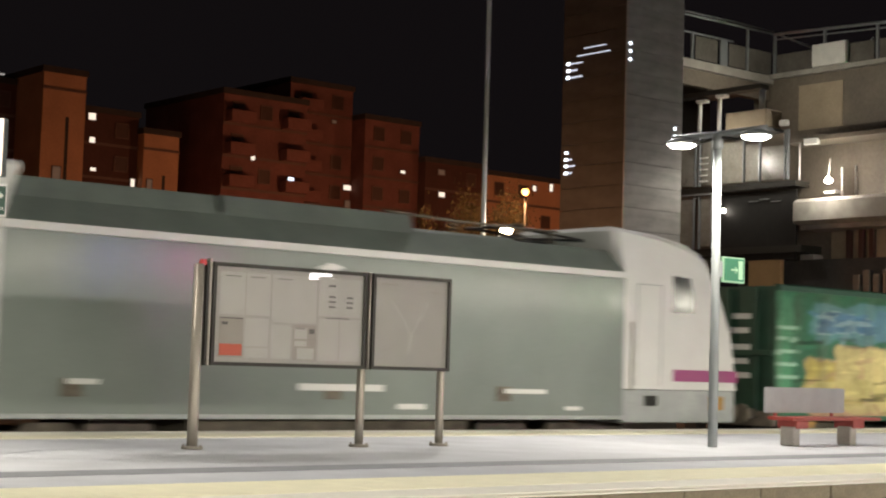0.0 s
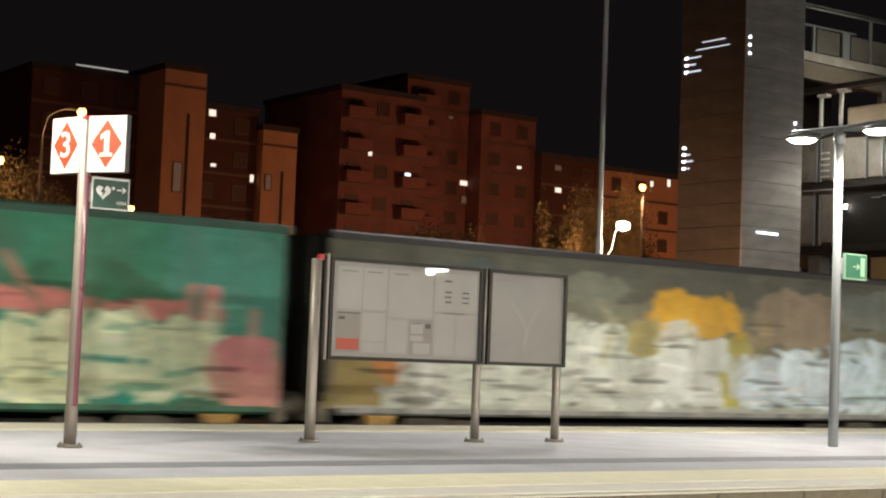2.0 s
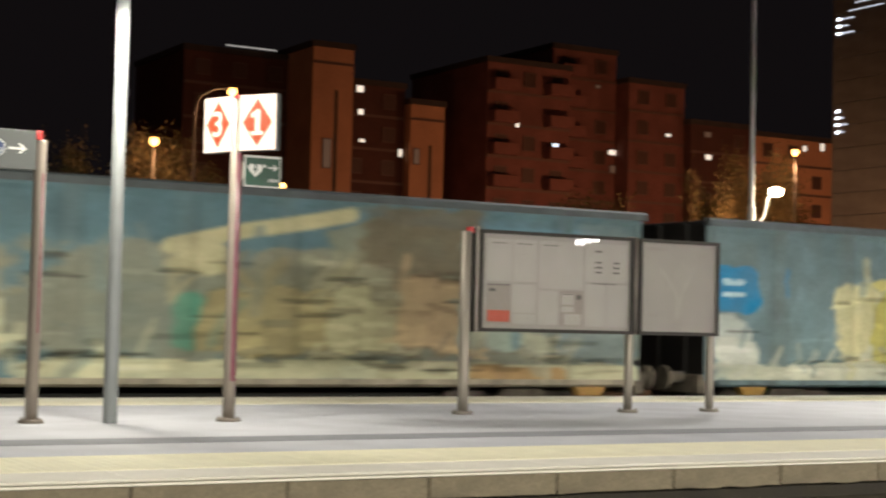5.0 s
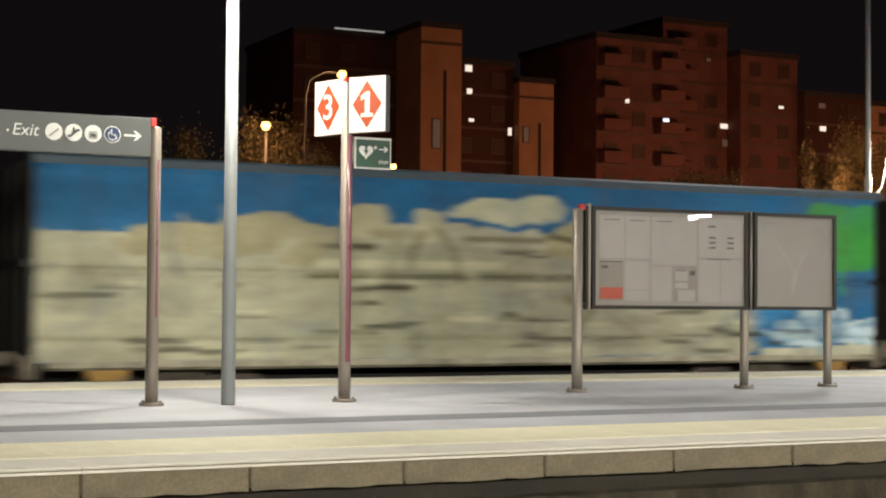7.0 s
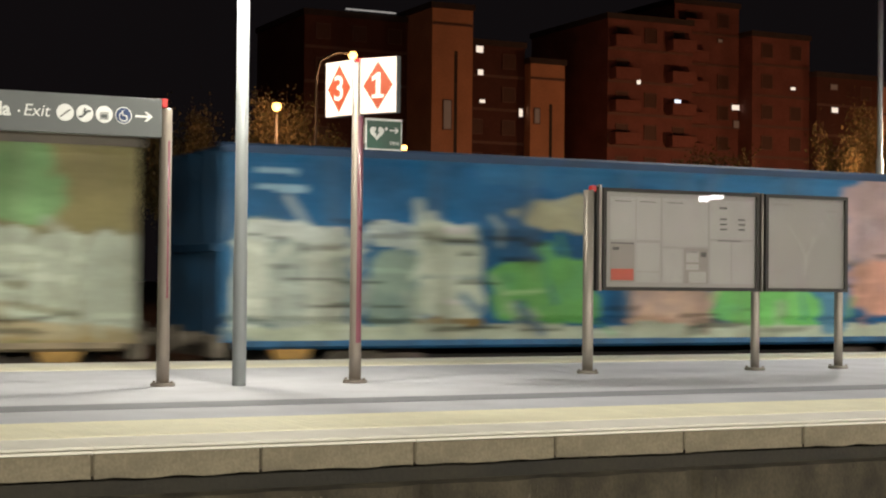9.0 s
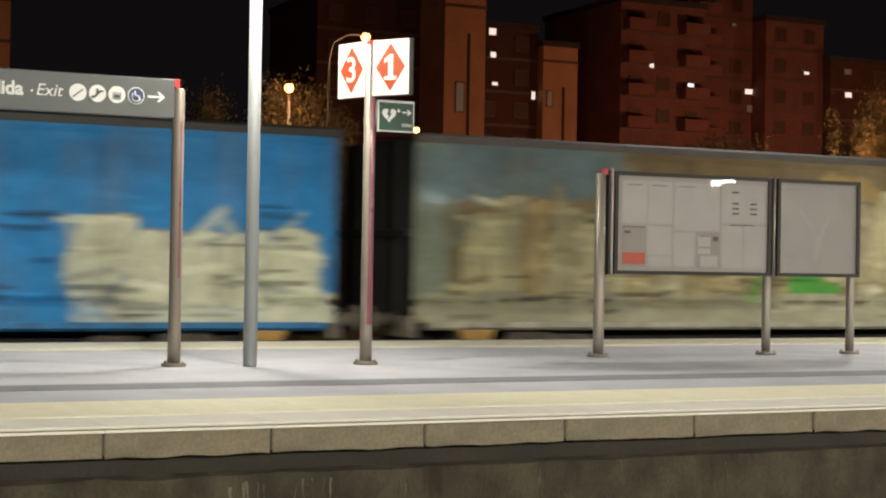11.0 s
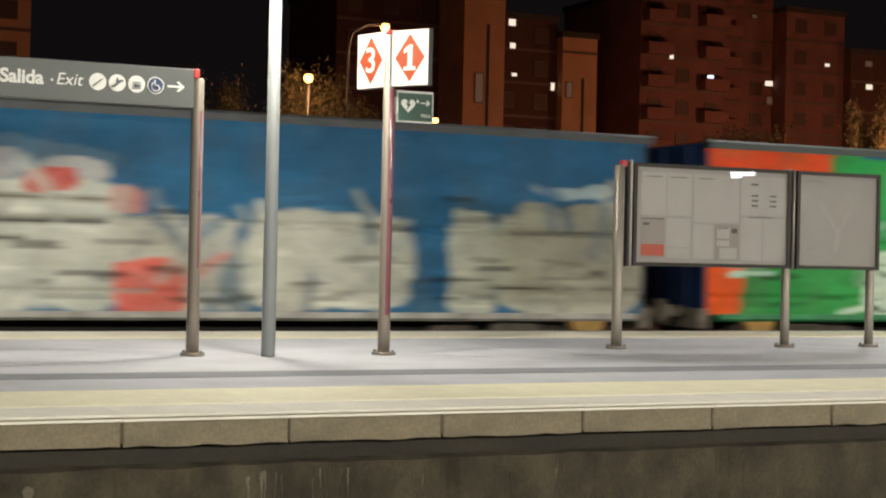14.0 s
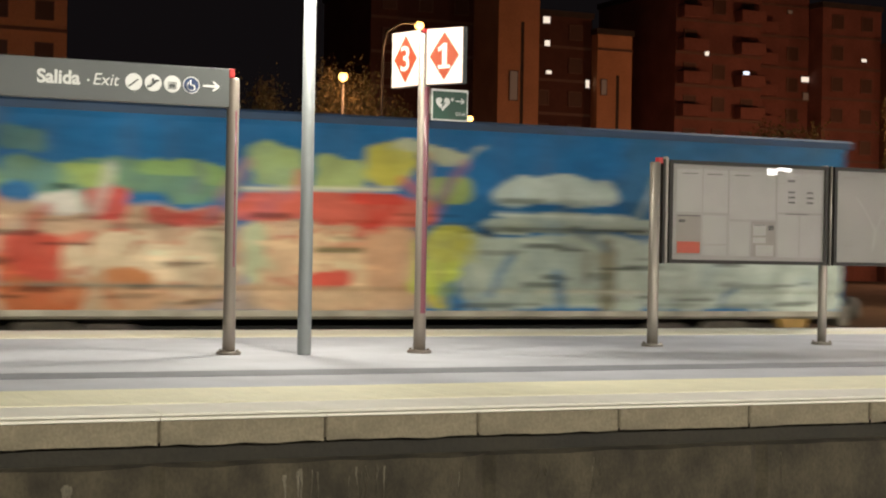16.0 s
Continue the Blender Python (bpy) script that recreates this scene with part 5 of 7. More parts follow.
    part("underframe", bx(0.3, L - 0.3, 21.7, 22.7, BOT - 0.4, BOT - 0.01), M["black"], w)
    for x in (1.0, L - 1.05):
        part("jacking_pad", prism([(x - 0.3, BOT - 0.1), (x + 0.3, BOT - 0.1), (x + 0.22, BOT - 0.24), (x - 0.22, BOT - 0.24)], "y", FACE + 0.0, FACE + 0.16, 0.01), M["ochre"], w, "ochre painted pad")
    MOVING.append((w, left))
    return w


def rounded_nose(pts):
    """The cab as a loft across the vehicle, its front and roof edges rounded off."""
    bm = bmesh.new()
    cx, cz = sum(p[0] for p in pts) / len(pts), sum(p[1] for p in pts) / len(pts)
    last = len(pts) - 2

    def ring(y, inset):
        out = []
        for k, (x, z) in enumerate(pts):
            d = Vector((cx - x, cz - z)).normalized() * (inset if 2 <= k <= last else 0)
            out.append(bm.verts.new((x + d.x, y, z + d.y)))
        return out
    steps = ((0.004, 0.16), (0.03, 0.09), (0.08, 0.035), (0.16, 0.0))
    rings = [ring(FACE + y, i) for y, i in steps] + [ring(BACK - y, i) for y, i in reversed(steps)]
    bm.faces.new(rings[0]), bm.faces.new(rings[-1])
    n = len(pts)
    for a, b in zip(rings, rings[1:]):
        for k in range(n):
            bm.faces.new((a[k], a[(k + 1) % n], b[(k + 1) % n], b[k]))
    bmesh.ops.recalc_face_normals(bm, faces=bm.faces[:])
    return bm


def locomotive():
    """Electric locomotive; local x runs from its far end to the cab next to the first wagon."""
    left, L = 6.0, 19.1
    w = thing("locomotive", (left, 0, 0), "grey green electric freight locomotive with a white cab and purple stripe", "locomotive")
    c = 15.8      # where the white cab begins
    G = 2.885
    part("body", bx(3.3, c, FACE, BACK, 0.2, G - 0.07), M["loco_grey"], w)
    part("gutter", bx(3.3, c + 0.02, FACE - 0.03, FACE + 0.3, G - 0.065, G + 0.06, 0.01), M["loco_white"], w, "white band along the eaves")
    part("roof_shoulder", prism([(FACE + 0.02, G + 0.06), (FACE + 0.34, 3.36), (BACK - 0.34, 3.36), (BACK - 0.02, G + 0.06)], "x", 3.3, c), M["loco_roof"], w)
    for a, b, h in ((3.6, 7.0, 3.62), (7.1, 10.9, 3.64), (10.95, 13.3, 3.42)):
        part("roof_housing", prism([(FACE + 0.3, 3.30), (FACE + 0.42, h), (BACK - 0.42, h), (BACK - 0.3, 3.30)], "x", a, b, 0.02), M["loco_roof"], w)
    for a in (11.0, 12.2, 13.8, 14.6):
        bm = bmesh.new()
        for k in range(4):
            tube(bm, [(a, 21.6, 3.36 + 0.07 * k), (a, 21.6, 3.39 + 0.07 * k), (a, 21.6, 3.41 + 0.07 * k)], [0.05, 0.10, 0.05], 10)
        part("insulator", bm, M["bogie"], w)
    part("roof_cable", rod([(10.6, 21.6, 3.72), (12.2, 21.6, 3.66), (14.8, 21.6, 3.66)], 0.025, 8), M["bogie"], w)
    bm = bmesh.new()
    for y in (21.7, 22.7):
        tube(bm, [(13.4, y, 3.45), (15.6, y, 3.56), (13.7, y, 3.68)], 0.03, 8)
    tube(bm, [(13.7, 21.4, 3.70), (13.7, 23.0, 3.70)], 0.035, 8)
    part("pantograph", bm, M["darkframe"], w, "folded pantograph")
    # cab: outline seen from the side
    nose = [(c, 0.74), (L - 0.02, 0.74), (L, 0.95), (L - 0.02, 1.31), (L - 0.12, 1.88), (L - 0.45, 2.59), (L - 0.83, 3.21), (L - 1.1, 3.46), (L - 1.5, 3.6), (L - 2.3, 3.72), (L - 3.55, 3.80), (L - 3.6, 3.72), (c, G + 0.05)]
    for name, flip in (("cab", 1), ("rear_cab", -1)):
        pts = [(x if flip > 0 else L - x, z) for x, z in nose]
        bm = rounded_nose(pts)
        cab = part(name, bm, M["loco_white"], w, "white rounded driver's cab")

        def sx(x):
            return x if flip > 0 else L - x
        a, b = sorted((sx(L - 1.95), sx(L - 1.35)))
        part("side_window", prism([(a, 2.24), (b, 2.24), (b, 2.60), (b - 0.1, 2.92), (a, 2.95)], "y", FACE - 0.004, FACE + 0.05, 0.0), M["glass"], cab, "dark cab side window")
        a, b = sorted((sx(L - 1.9), sx(L + 0.006)))
        part("stripe", bx(a, b, FACE - 0.006, BACK + 0.006, 0.90, 1.13), M["purple"], cab, "purple stripe")
        a, b = sorted((sx(c + 0.35), sx(c + 1.05)))
        bm = bmesh.new()
        for p in ((a, a + 0.02), (b - 0.02, b)):
            box(bm, p[0], p[1], FACE - 0.008, FACE + 0.02, 0.8, 2.75)
        box(bm, a + 0.02, b - 0.02, FACE - 0.008, FACE + 0.02, 2.73, 2.75)
        part("door_seam", bm, M["loco_skirt"], cab)
        part("grab_rail", rod([(sx(c + 0.2), FACE - 0.04, 0.7), (sx(c + 0.2), FACE - 0.04, 2.0)], 0.018, 8), M["steel"], cab)
        part("windscreen", prism([(sx(L - 0.16), 1.98), (sx(L - 0.44), 2.56), (sx(L - 0.75), 3.06), (sx(L - 0.79), 3.02), (sx(L - 0.49), 2.53), (sx(L - 0.22), 1.98)], "y", FACE + 0.35, BACK - 0.35), M["glass"], cab, "dark windscreen")
        a, b = sorted((sx(c), sx(L - 0.05)))
        sk = part("skirt", bx(a, b, FACE + 0.01, BACK - 0.01, 0.10, 0.735, 0.02), M["loco_skirt"], w, "pale grey skirt under the cab")
        part("step_hole", bx(min(sx(c + 0.6), sx(c + 0.95)), max(sx(c + 0.6), sx(c + 0.95)), FACE - 0.002, FACE + 0.1, 0.42, 0.62), M["black"], sk)
        part("data_plate", bx(min(sx(L - 0.8), sx(L - 0.4)), max(sx(L - 0.8), sx(L - 0.4)), FACE - 0.002, FACE + 0.03, 0.35, 0.62), M["ochre"], sk, "yellow plate")
        d = flip
        for yy in (21.35, 23.1):
            x = sx(L - 0.05)
            part("buffer", rod([(x, yy, 0.30), (x + d * 0.4, yy, 0.30), (x + d * 0.41, yy, 0.30), (x + d * 0.48, yy, 0.30)], [0.12, 0.11, 0.24, 0.23], 14), M["bogie"], w)
        part("horn", rod([(sx(c + 0.3), 22.2, 3.83), (sx(c + 0.9), 22.2, 3.86)], 0.06, 8), M["bogie"], cab)
    # lettering on the side, too blurred to read, and small fittings
    for a, b, z0, z1 in ((8.4, 10.1, 0.62, 0.73), (12.8, 13.8, 0.62, 0.70), (4.4, 4.9, 0.66, 0.74), (10.4, 11.0, 0.33, 0.42), (14.3, 14.7, 0.33, 0.40)):
        part("marking", bx(a, b, FACE - 0.005, FACE + 0.02, z0, z1), M["loco_white"], w, "plain white marking")
    slant = 0.16
    for a, b, z0, z1 in ((7.0, 7.3, 1.98, 2.36), (7.36, 7.72, 2.0, 2.34), (7.78, 8.12, 2.0, 2.34), (8.18, 8.42, 2.0, 2.34), (8.8, 9.12, 2.0, 2.32), (9.18, 9.5, 1.98, 2.32), (8.62, 9.2, 1.08, 1.44), (9.24, 9.48, 1.06, 1.34), (9.52, 9.8, 1.06, 1.34), (9.84, 10.1, 1.06, 1.34), (10.14, 10.38, 1.06, 1.34), (10.42, 10.66, 1.06, 1.34)):
        part("marking", prism([(a, z0), (b, z0), (b + slant * (z1 - z0), z1), (a + slant * (z1 - z0), z1)], "y", FACE - 0.005, FACE + 0.02), M["loco_white"], w, "plain white marking")
    part("emblem", prism([(8.32, 1.66), (8.62, 1.68), (8.82, 2.1), (8.95, 2.5), (9.2, 2.62), (8.95, 2.68), (8.72, 2.6), (8.6, 2.4), (8.52, 2.0)], "y", FACE - 0.008, FACE + 0.02), M["loco_white"], w, "plain white slanting emblem")
    for a in (4.3, 8.9, 12.6):
        part("hatch", bx(a, a + 0.35, FACE - 0.004, FACE + 0.02, 0.48, 0.74), M["bogie"], w)
    part("side_sill", bx(3.3, c, FACE - 0.01, FACE + 0.25, 0.16, 0.235, 0.01), M["loco_skirt"], w)
    part("underframe", bx(6.6, 12.2, FACE + 0.3, BACK - 0.3, -0.45, 0.19), M["bogie"], w)
    for x in (4.3, 14.6):
        for name, bm in bogie(x, 2.6, 0.6):
            part(name, bm, M["bogie"] if name == "bogie_frame" else M["wheel"], w)
    MOVING.append((w, left))


locomotive()

def paint_1(s):
    s.patch(5.32, 14.29, 2.13, 4.57, (0.0534, 0.24, 0.154), 0.3, 4, 0.8)
    s.patch(12.41, 14.34, 0.49, 3.00, (0.0786, 0.273, 0.222), 0.3, 4, 0.8)
    s.patch(0.01, 0.54, 0.18, 2.83, (0.0869, 0.281, 0.154), 0.2, 4, 0.8)
    s.bars(0.02, 1.01, 0.93, 2.20, 5, (0.299, 0.486, 0.362))
    s.patch(1.20, 4.79, 1.78, 2.67, (0.115, 0.244, 0.27), 0.2, 4, 0.8)
    s.letters(1.49, 3.32, 1.92, 2.55, 3, (0.0635, 0.146, 0.23), (0.299, 0.418, 0.414))
    s.patch(3.40, 4.54, 1.87, 2.53, (0.1, 0.205, 0.262), 0.3)
    s.patch(1.04, 6.75, 0.17, 1.31, (0.458, 0.281, 0.18), 0.2, 6)
    s.letters(1.24, 4.99, 0.28, 1.70, 4, (0.553, 0.475, 0.215), (0.415, 0.281, 0.167), (0.481, 0.397, 0.12))
    s.letters(5.00, 6.74, 0.29, 1.65, 2, (0.566, 0.452, 0.187), (0.447, 0.264, 0.167))
    s.patch(5.39, 6.43, 1.19, 1.60, (0.566, 0.536, 0.314), 0.2)
    s.patch(0.89, 6.45, 0.57, 0.98, (0.517, 0.452, 0.187), 0.25)
    s.patch(5.73, 6.71, 0.61, 1.30, (0.505, 0.308, 0.2), 0.2)
    s.patch(6.07, 7.82, 0.17, 0.82, (0.47, 0.273, 0.187), 0.2, 6)
    s.patch(7.86, 13.18, 1.21, 1.83, (0.481, 0.169, 0.154), 0.25)
    s.patch(7.68, 8.53, 0.23, 1.25, (0.481, 0.188, 0.167), 0.25)
    s.patch(8.17, 13.29, 0.25, 1.52, (0.0157, 0.21, 0.154), 0.15, 6)
    s.letters(8.24, 11.11, 0.22, 1.53, 5, (0.579, 0.601, 0.393), (0.0157, 0.21, 0.154))
    s.letters(11.11, 13.12, 0.31, 1.57, 3, (0.566, 0.614, 0.425), (0.0173, 0.232, 0.167))
    s.patch(13.12, 14.09, 0.27, 1.27, (0.505, 0.256, 0.215), 0.45, 6)
    s.patch(8.00, 8.88, 0.23, 0.65, (0.0114, 0.226, 0.238), 0.2)
    s.stroke(((10.88, 0.62), (12.08, 0.64)), .10, (0.618, 0.628, 0.447))
    s.stroke(((10.98, 0.90), (12.07, 0.85)), .10, (0.0208, 0.21, 0.18))
    s.patch(12.53, 13.17, 1.53, 1.97, (0.493, 0.195, 0.18), 0.2)
    s.patch(13.07, 13.99, 0.67, 1.26, (0.47, 0.183, 0.193), 0.45, 6)
    s.patch(13.48, 14.28, 0.13, 0.68, (0.481, 0.232, 0.2), 0.3)


def paint_2(s):
    s.patch(-0.04, 14.83, 2.22, 3.50, (0.0671, 0.0752, 0.0667), 0.25, 8, 0.7)
    s.patch(3.86, 6.06, 2.03, 2.64, (0.226, 0.24, 0.187), 0.4, 3, 0.6)
    s.patch(2.04, 3.77, 2.02, 2.65, (0.0869, 0.112, 0.115), 0.4, 3, 0.7)
    s.patch(11.93, 14.88, 1.87, 2.76, (0.159, 0.188, 0.167), 0.3, 4, 0.7)
    s.patch(1.85, 2.36, 1.29, 1.82, (0.282, 0.188, 0.0826), 0.3)
    s.patch(0.02, 1.56, 0.13, 2.38, (0.299, 0.224, 0.0913), 0.25, 5)
    s.patch(0.96, 1.44, 0.22, 0.62, (0.505, 0.536, 0.47), 0.3)
    s.patch(0.71, 1.82, 1.40, 2.13, (0.212, 0.333, 0.372), 0.15)
    s.bars(0.78, 1.74, 1.50, 2.08, 3, (0.436, 0.523, 0.506))
    s.patch(0.88, 1.92, 0.72, 1.35, (0.493, 0.202, 0.0705), 0.3)
    s.letters(1.48, 4.88, 0.15, 1.50, 5, (0.541, 0.561, 0.506), (0.204, 0.202, 0.167), (0.447, 0.463, 0.414))
    s.letters(4.75, 7.13, 0.23, 1.91, 3, (0.592, 0.628, 0.582), (0.226, 0.224, 0.193), (0.493, 0.511, 0.47))
    s.patch(6.68, 8.97, 1.46, 2.39, (0.579, 0.327, 0.038), 0.35, 3)
    s.patch(6.83, 7.81, 1.56, 1.89, (0.541, 0.536, 0.459), 0.3)
    s.letters(7.13, 8.86, 0.25, 1.59, 2, (0.541, 0.574, 0.53), (0.219, 0.21, 0.154))
    s.patch(8.71, 9.39, 0.21, 1.73, (0.308, 0.281, 0.0869), 0.25)
    s.patch(9.35, 11.83, 1.47, 2.55, (0.308, 0.24, 0.167), 0.3, 4, 0.8)
    s.letters(2.36, 6.81, 0.21, 1.79, 6, (0.529, 0.561, 0.494), (0.184, 0.182, 0.143), (0.436, 0.463, 0.393))
    s.patch(6.20, 6.99, 1.22, 1.91, (0.335, 0.29, 0.11), 0.3)
    s.patch(8.56, 9.15, 0.27, 1.03, (0.384, 0.346, 0.0826), 0.2)
    s.letters(9.15, 11.86, 0.29, 1.45, 3, (0.529, 0.621, 0.664), (0.282, 0.299, 0.254))
    s.patch(11.86, 13.82, 0.27, 1.69, (0.553, 0.678, 0.722), 0.2, 5)
    s.stroke(((12.22, 1.33), (12.61, 1.20), (12.37, 0.94)), .07, (0.115, 0.165, 0.18))
    s.stroke(((12.00, 0.55), (13.30, 0.59)), .06, (0.153, 0.182, 0.167))
    s.patch(13.68, 14.93, 0.59, 1.40, (0.517, 0.608, 0.65), 0.25)
    s.patch(14.03, 15.01, 0.34, 1.10, (0.47, 0.407, 0.2), 0.25, 4, 0.8)
    s.patch(0.09, 14.96, 0.18, 0.32, (0.425, 0.452, 0.382), 0.1, 8, 0.8)


def paint_3(s):
    s.patch(0.01, 0.53, 0.14, 2.87, (0.0869, 0.157, 0.167), 0.3, 4, 0.7)
    s.patch(3.73, 5.67, 2.06, 2.74, (0.159, 0.202, 0.18), 0.4, 3, 0.7)
    s.patch(0.37, 14.86, 0.09, 0.53, (0.345, 0.429, 0.414), 0.1, 8)
    s.bars(0.51, 1.38, 1.61, 2.19, 4, (0.265, 0.404, 0.447))
    s.patch(0.09, 1.42, 0.59, 1.52, (0.493, 0.0922, 0.0631), 0.4, 6)
    s.patch(0.54, 1.35, 1.15, 1.42, (0.605, 0.366, 0.27), 0.2, 4, 0.6)
    s.patch(0.08, 0.43, 1.05, 1.31, (0.425, 0.346, 0.0913), 0.3)
    s.letters(1.73, 3.79, 0.42, 1.95, 3, (0.481, 0.475, 0.342), (0.184, 0.188, 0.154), (0.425, 0.397, 0.262))
    s.patch(2.18, 2.51, 1.53, 1.94, (0.404, 0.182, 0.11), 0.3)
    s.patch(2.89, 3.72, 0.51, 1.90, (0.553, 0.561, 0.414), 0.2)
    s.letters(3.75, 4.79, 0.45, 1.95, 2, (0.505, 0.511, 0.393), (0.219, 0.232, 0.193))
    s.patch(4.79, 5.48, 0.38, 2.09, (0.592, 0.601, 0.494), 0.2)
    s.patch(4.79, 5.28, 2.04, 2.21, (0.505, 0.407, 0.167), 0.2)
    s.letters(5.48, 8.89, 0.50, 2.02, 5, (0.505, 0.523, 0.414), (0.198, 0.217, 0.193), (0.425, 0.407, 0.314))
    s.patch(7.06, 9.73, 1.86, 2.61, (0.505, 0.429, 0.238), 0.35, 3)
    s.patch(7.38, 8.98, 0.53, 1.82, (0.505, 0.0567, 0.038), 0.3, 6)
    s.patch(7.73, 8.62, 0.50, 1.00, (0.505, 0.0674, 0.0496), 0.2)
    s.patch(5.76, 7.01, 0.57, 0.93, (0.529, 0.536, 0.414), 0.2)
    s.patch(10.61, 11.54, 0.63, 1.99, (0.553, 0.561, 0.436), 0.2)
    s.patch(10.84, 11.15, 1.16, 1.55, (0.299, 0.348, 0.362), 0.3)
    s.patch(11.59, 12.55, 0.30, 2.01, (0.529, 0.536, 0.436), 0.2)
    s.stroke(((11.67, 1.48), (12.01, 1.34), (12.48, 1.31)), .13, (0.0747, 0.173, 0.238))
    s.stroke(((12.32, 1.75), (12.73, 1.77), (13.02, 1.38), (13.24, 1.18)), .34, (0.541, 0.0411, 0.0281))
    s.stroke(((12.83, 1.12), (12.82, 0.57)), .40, (0.541, 0.047, 0.0304))
    s.patch(13.53, 14.87, 1.68, 2.20, (0.618, 0.656, 0.569), 0.15, 6)
    s.patch(13.90, 14.41, 2.18, 2.66, (0.299, 0.348, 0.362), 0.3)
    s.patch(13.80, 14.56, 0.90, 1.68, (0.505, 0.366, 0.246), 0.2)
    s.patch(13.97, 14.41, 0.33, 0.90, (0.394, 0.418, 0.362), 0.2)


def paint_4(s):
    s.patch(3.88, 14.47, 0.40, 2.11, (0.249, 0.24, 0.167), 0.35, 6, 0.75)
    s.patch(6.87, 9.42, 1.40, 2.09, (0.212, 0.21, 0.148), 0.4, 3, 0.7)
    s.patch(0.01, 1.17, 0.31, 2.88, (0.0786, 0.192, 0.254), 0.2, 4, 0.7)
    s.patch(1.15, 3.22, 1.57, 2.95, (0.0671, 0.222, 0.342), 0.3, 4, 0.7)
    s.patch(0.19, 1.17, 2.38, 2.87, (0.219, 0.169, 0.0913), 0.3)
    s.bars(0.11, 1.09, 1.49, 2.15, 5, (0.226, 0.351, 0.382))
    s.patch(0.13, 1.24, 0.61, 1.45, (0.0227, 0.192, 0.333), 0.1, 6)
    s.patch(0.50, 1.39, 0.47, 0.99, (0.425, 0.397, 0.208), 0.3, 3, 0.8)
    s.patch(3.23, 3.83, 1.19, 2.57, (0.159, 0.195, 0.167), 0.3, 4, 0.7)
    s.patch(8.41, 11.41, 1.65, 2.54, (0.265, 0.281, 0.193), 0.4, 3, 0.8)
    s.patch(11.27, 13.43, 1.63, 2.66, (0.153, 0.287, 0.372), 0.3, 4, 0.7)
    s.patch(1.28, 2.29, 0.93, 1.54, (0.529, 0.452, 0.246), 0.2)
    s.patch(1.30, 2.31, 0.56, 0.95, (0.029, 0.179, 0.323), 0.15, 5)
    s.letters(2.34, 3.86, 0.49, 1.62, 3, (0.47, 0.463, 0.314), (0.219, 0.21, 0.131))
    s.letters(8.43, 10.35, 0.57, 1.93, 3, (0.384, 0.376, 0.262), (0.184, 0.169, 0.105))
    s.letters(10.76, 13.45, 0.60, 1.73, 4, (0.425, 0.397, 0.279), (0.198, 0.188, 0.131), (0.299, 0.346, 0.314))
    s.patch(9.07, 11.33, 1.77, 2.82, (0.159, 0.127, 0.0785), 0.4, 3, 0.8)
    s.stroke(((6.20, 2.08), (7.16, 2.31), (8.41, 2.53), (9.02, 2.66)), .22, (0.505, 0.475, 0.279))
    s.patch(6.20, 7.09, 1.73, 2.29, (0.481, 0.452, 0.279), 0.35, 3)
    s.patch(6.23, 6.74, 0.68, 1.47, (0.0869, 0.281, 0.2), 0.25)
    s.patch(6.82, 8.29, 0.63, 1.53, (0.404, 0.397, 0.262), 0.35)
    s.letters(6.74, 9.77, 0.55, 1.63, 6, (0.404, 0.386, 0.238), (0.178, 0.169, 0.11), (0.326, 0.281, 0.148))
    s.letters(9.94, 11.09, 0.61, 1.78, 2, (0.404, 0.308, 0.18), (0.204, 0.15, 0.0913))
    s.letters(11.00, 13.16, 0.66, 1.66, 4, (0.326, 0.397, 0.333), (0.159, 0.21, 0.2), (0.384, 0.397, 0.296))
    s.patch(12.19, 12.52, 1.25, 1.59, (0.0786, 0.235, 0.342), 0.3)
    s.patch(12.86, 14.36, 0.50, 2.74, (0.178, 0.242, 0.254), 0.3, 4, 0.7)
    s.patch(4.11, 14.38, 0.20, 0.51, (0.505, 0.498, 0.333), 0.08, 8)
    s.patch(11.02, 12.79, 0.20, 0.49, (0.404, 0.224, 0.0744), 0.15, 6, 0.8)


def paint_5(s):
    s.patch(0.19, 1.22, 1.37, 2.19, (0.0127, 0.216, 0.425), 0.08, 6)
    s.bars(0.38, 1.13, 1.57, 2.01, 2, (0.447, 0.61, 0.664))
    s.patch(0.11, 0.96, 0.56, 1.33, (0.425, 0.475, 0.447), 0.3)
    s.patch(0.22, 1.11, 0.47, 0.97, (0.505, 0.536, 0.47), 0.2)
    s.patch(3.09, 5.88, 1.51, 1.99, (0.541, 0.498, 0.18), 0.4, 3)
    s.letters(3.10, 7.72, 0.49, 1.92, 5, (0.553, 0.536, 0.314), (0.299, 0.327, 0.27), (0.425, 0.397, 0.12))
    s.letters(7.72, 14.04, 0.56, 2.07, 4, (0.505, 0.486, 0.314), (0.219, 0.232, 0.193), (0.394, 0.317, 0.12))
    s.patch(0.11, 15.82, 0.18, 0.54, (0.481, 0.498, 0.393), 0.1, 8)
    s.patch(4.86, 5.89, 1.08, 1.43, (0.136, 0.244, 0.314), 0.3)


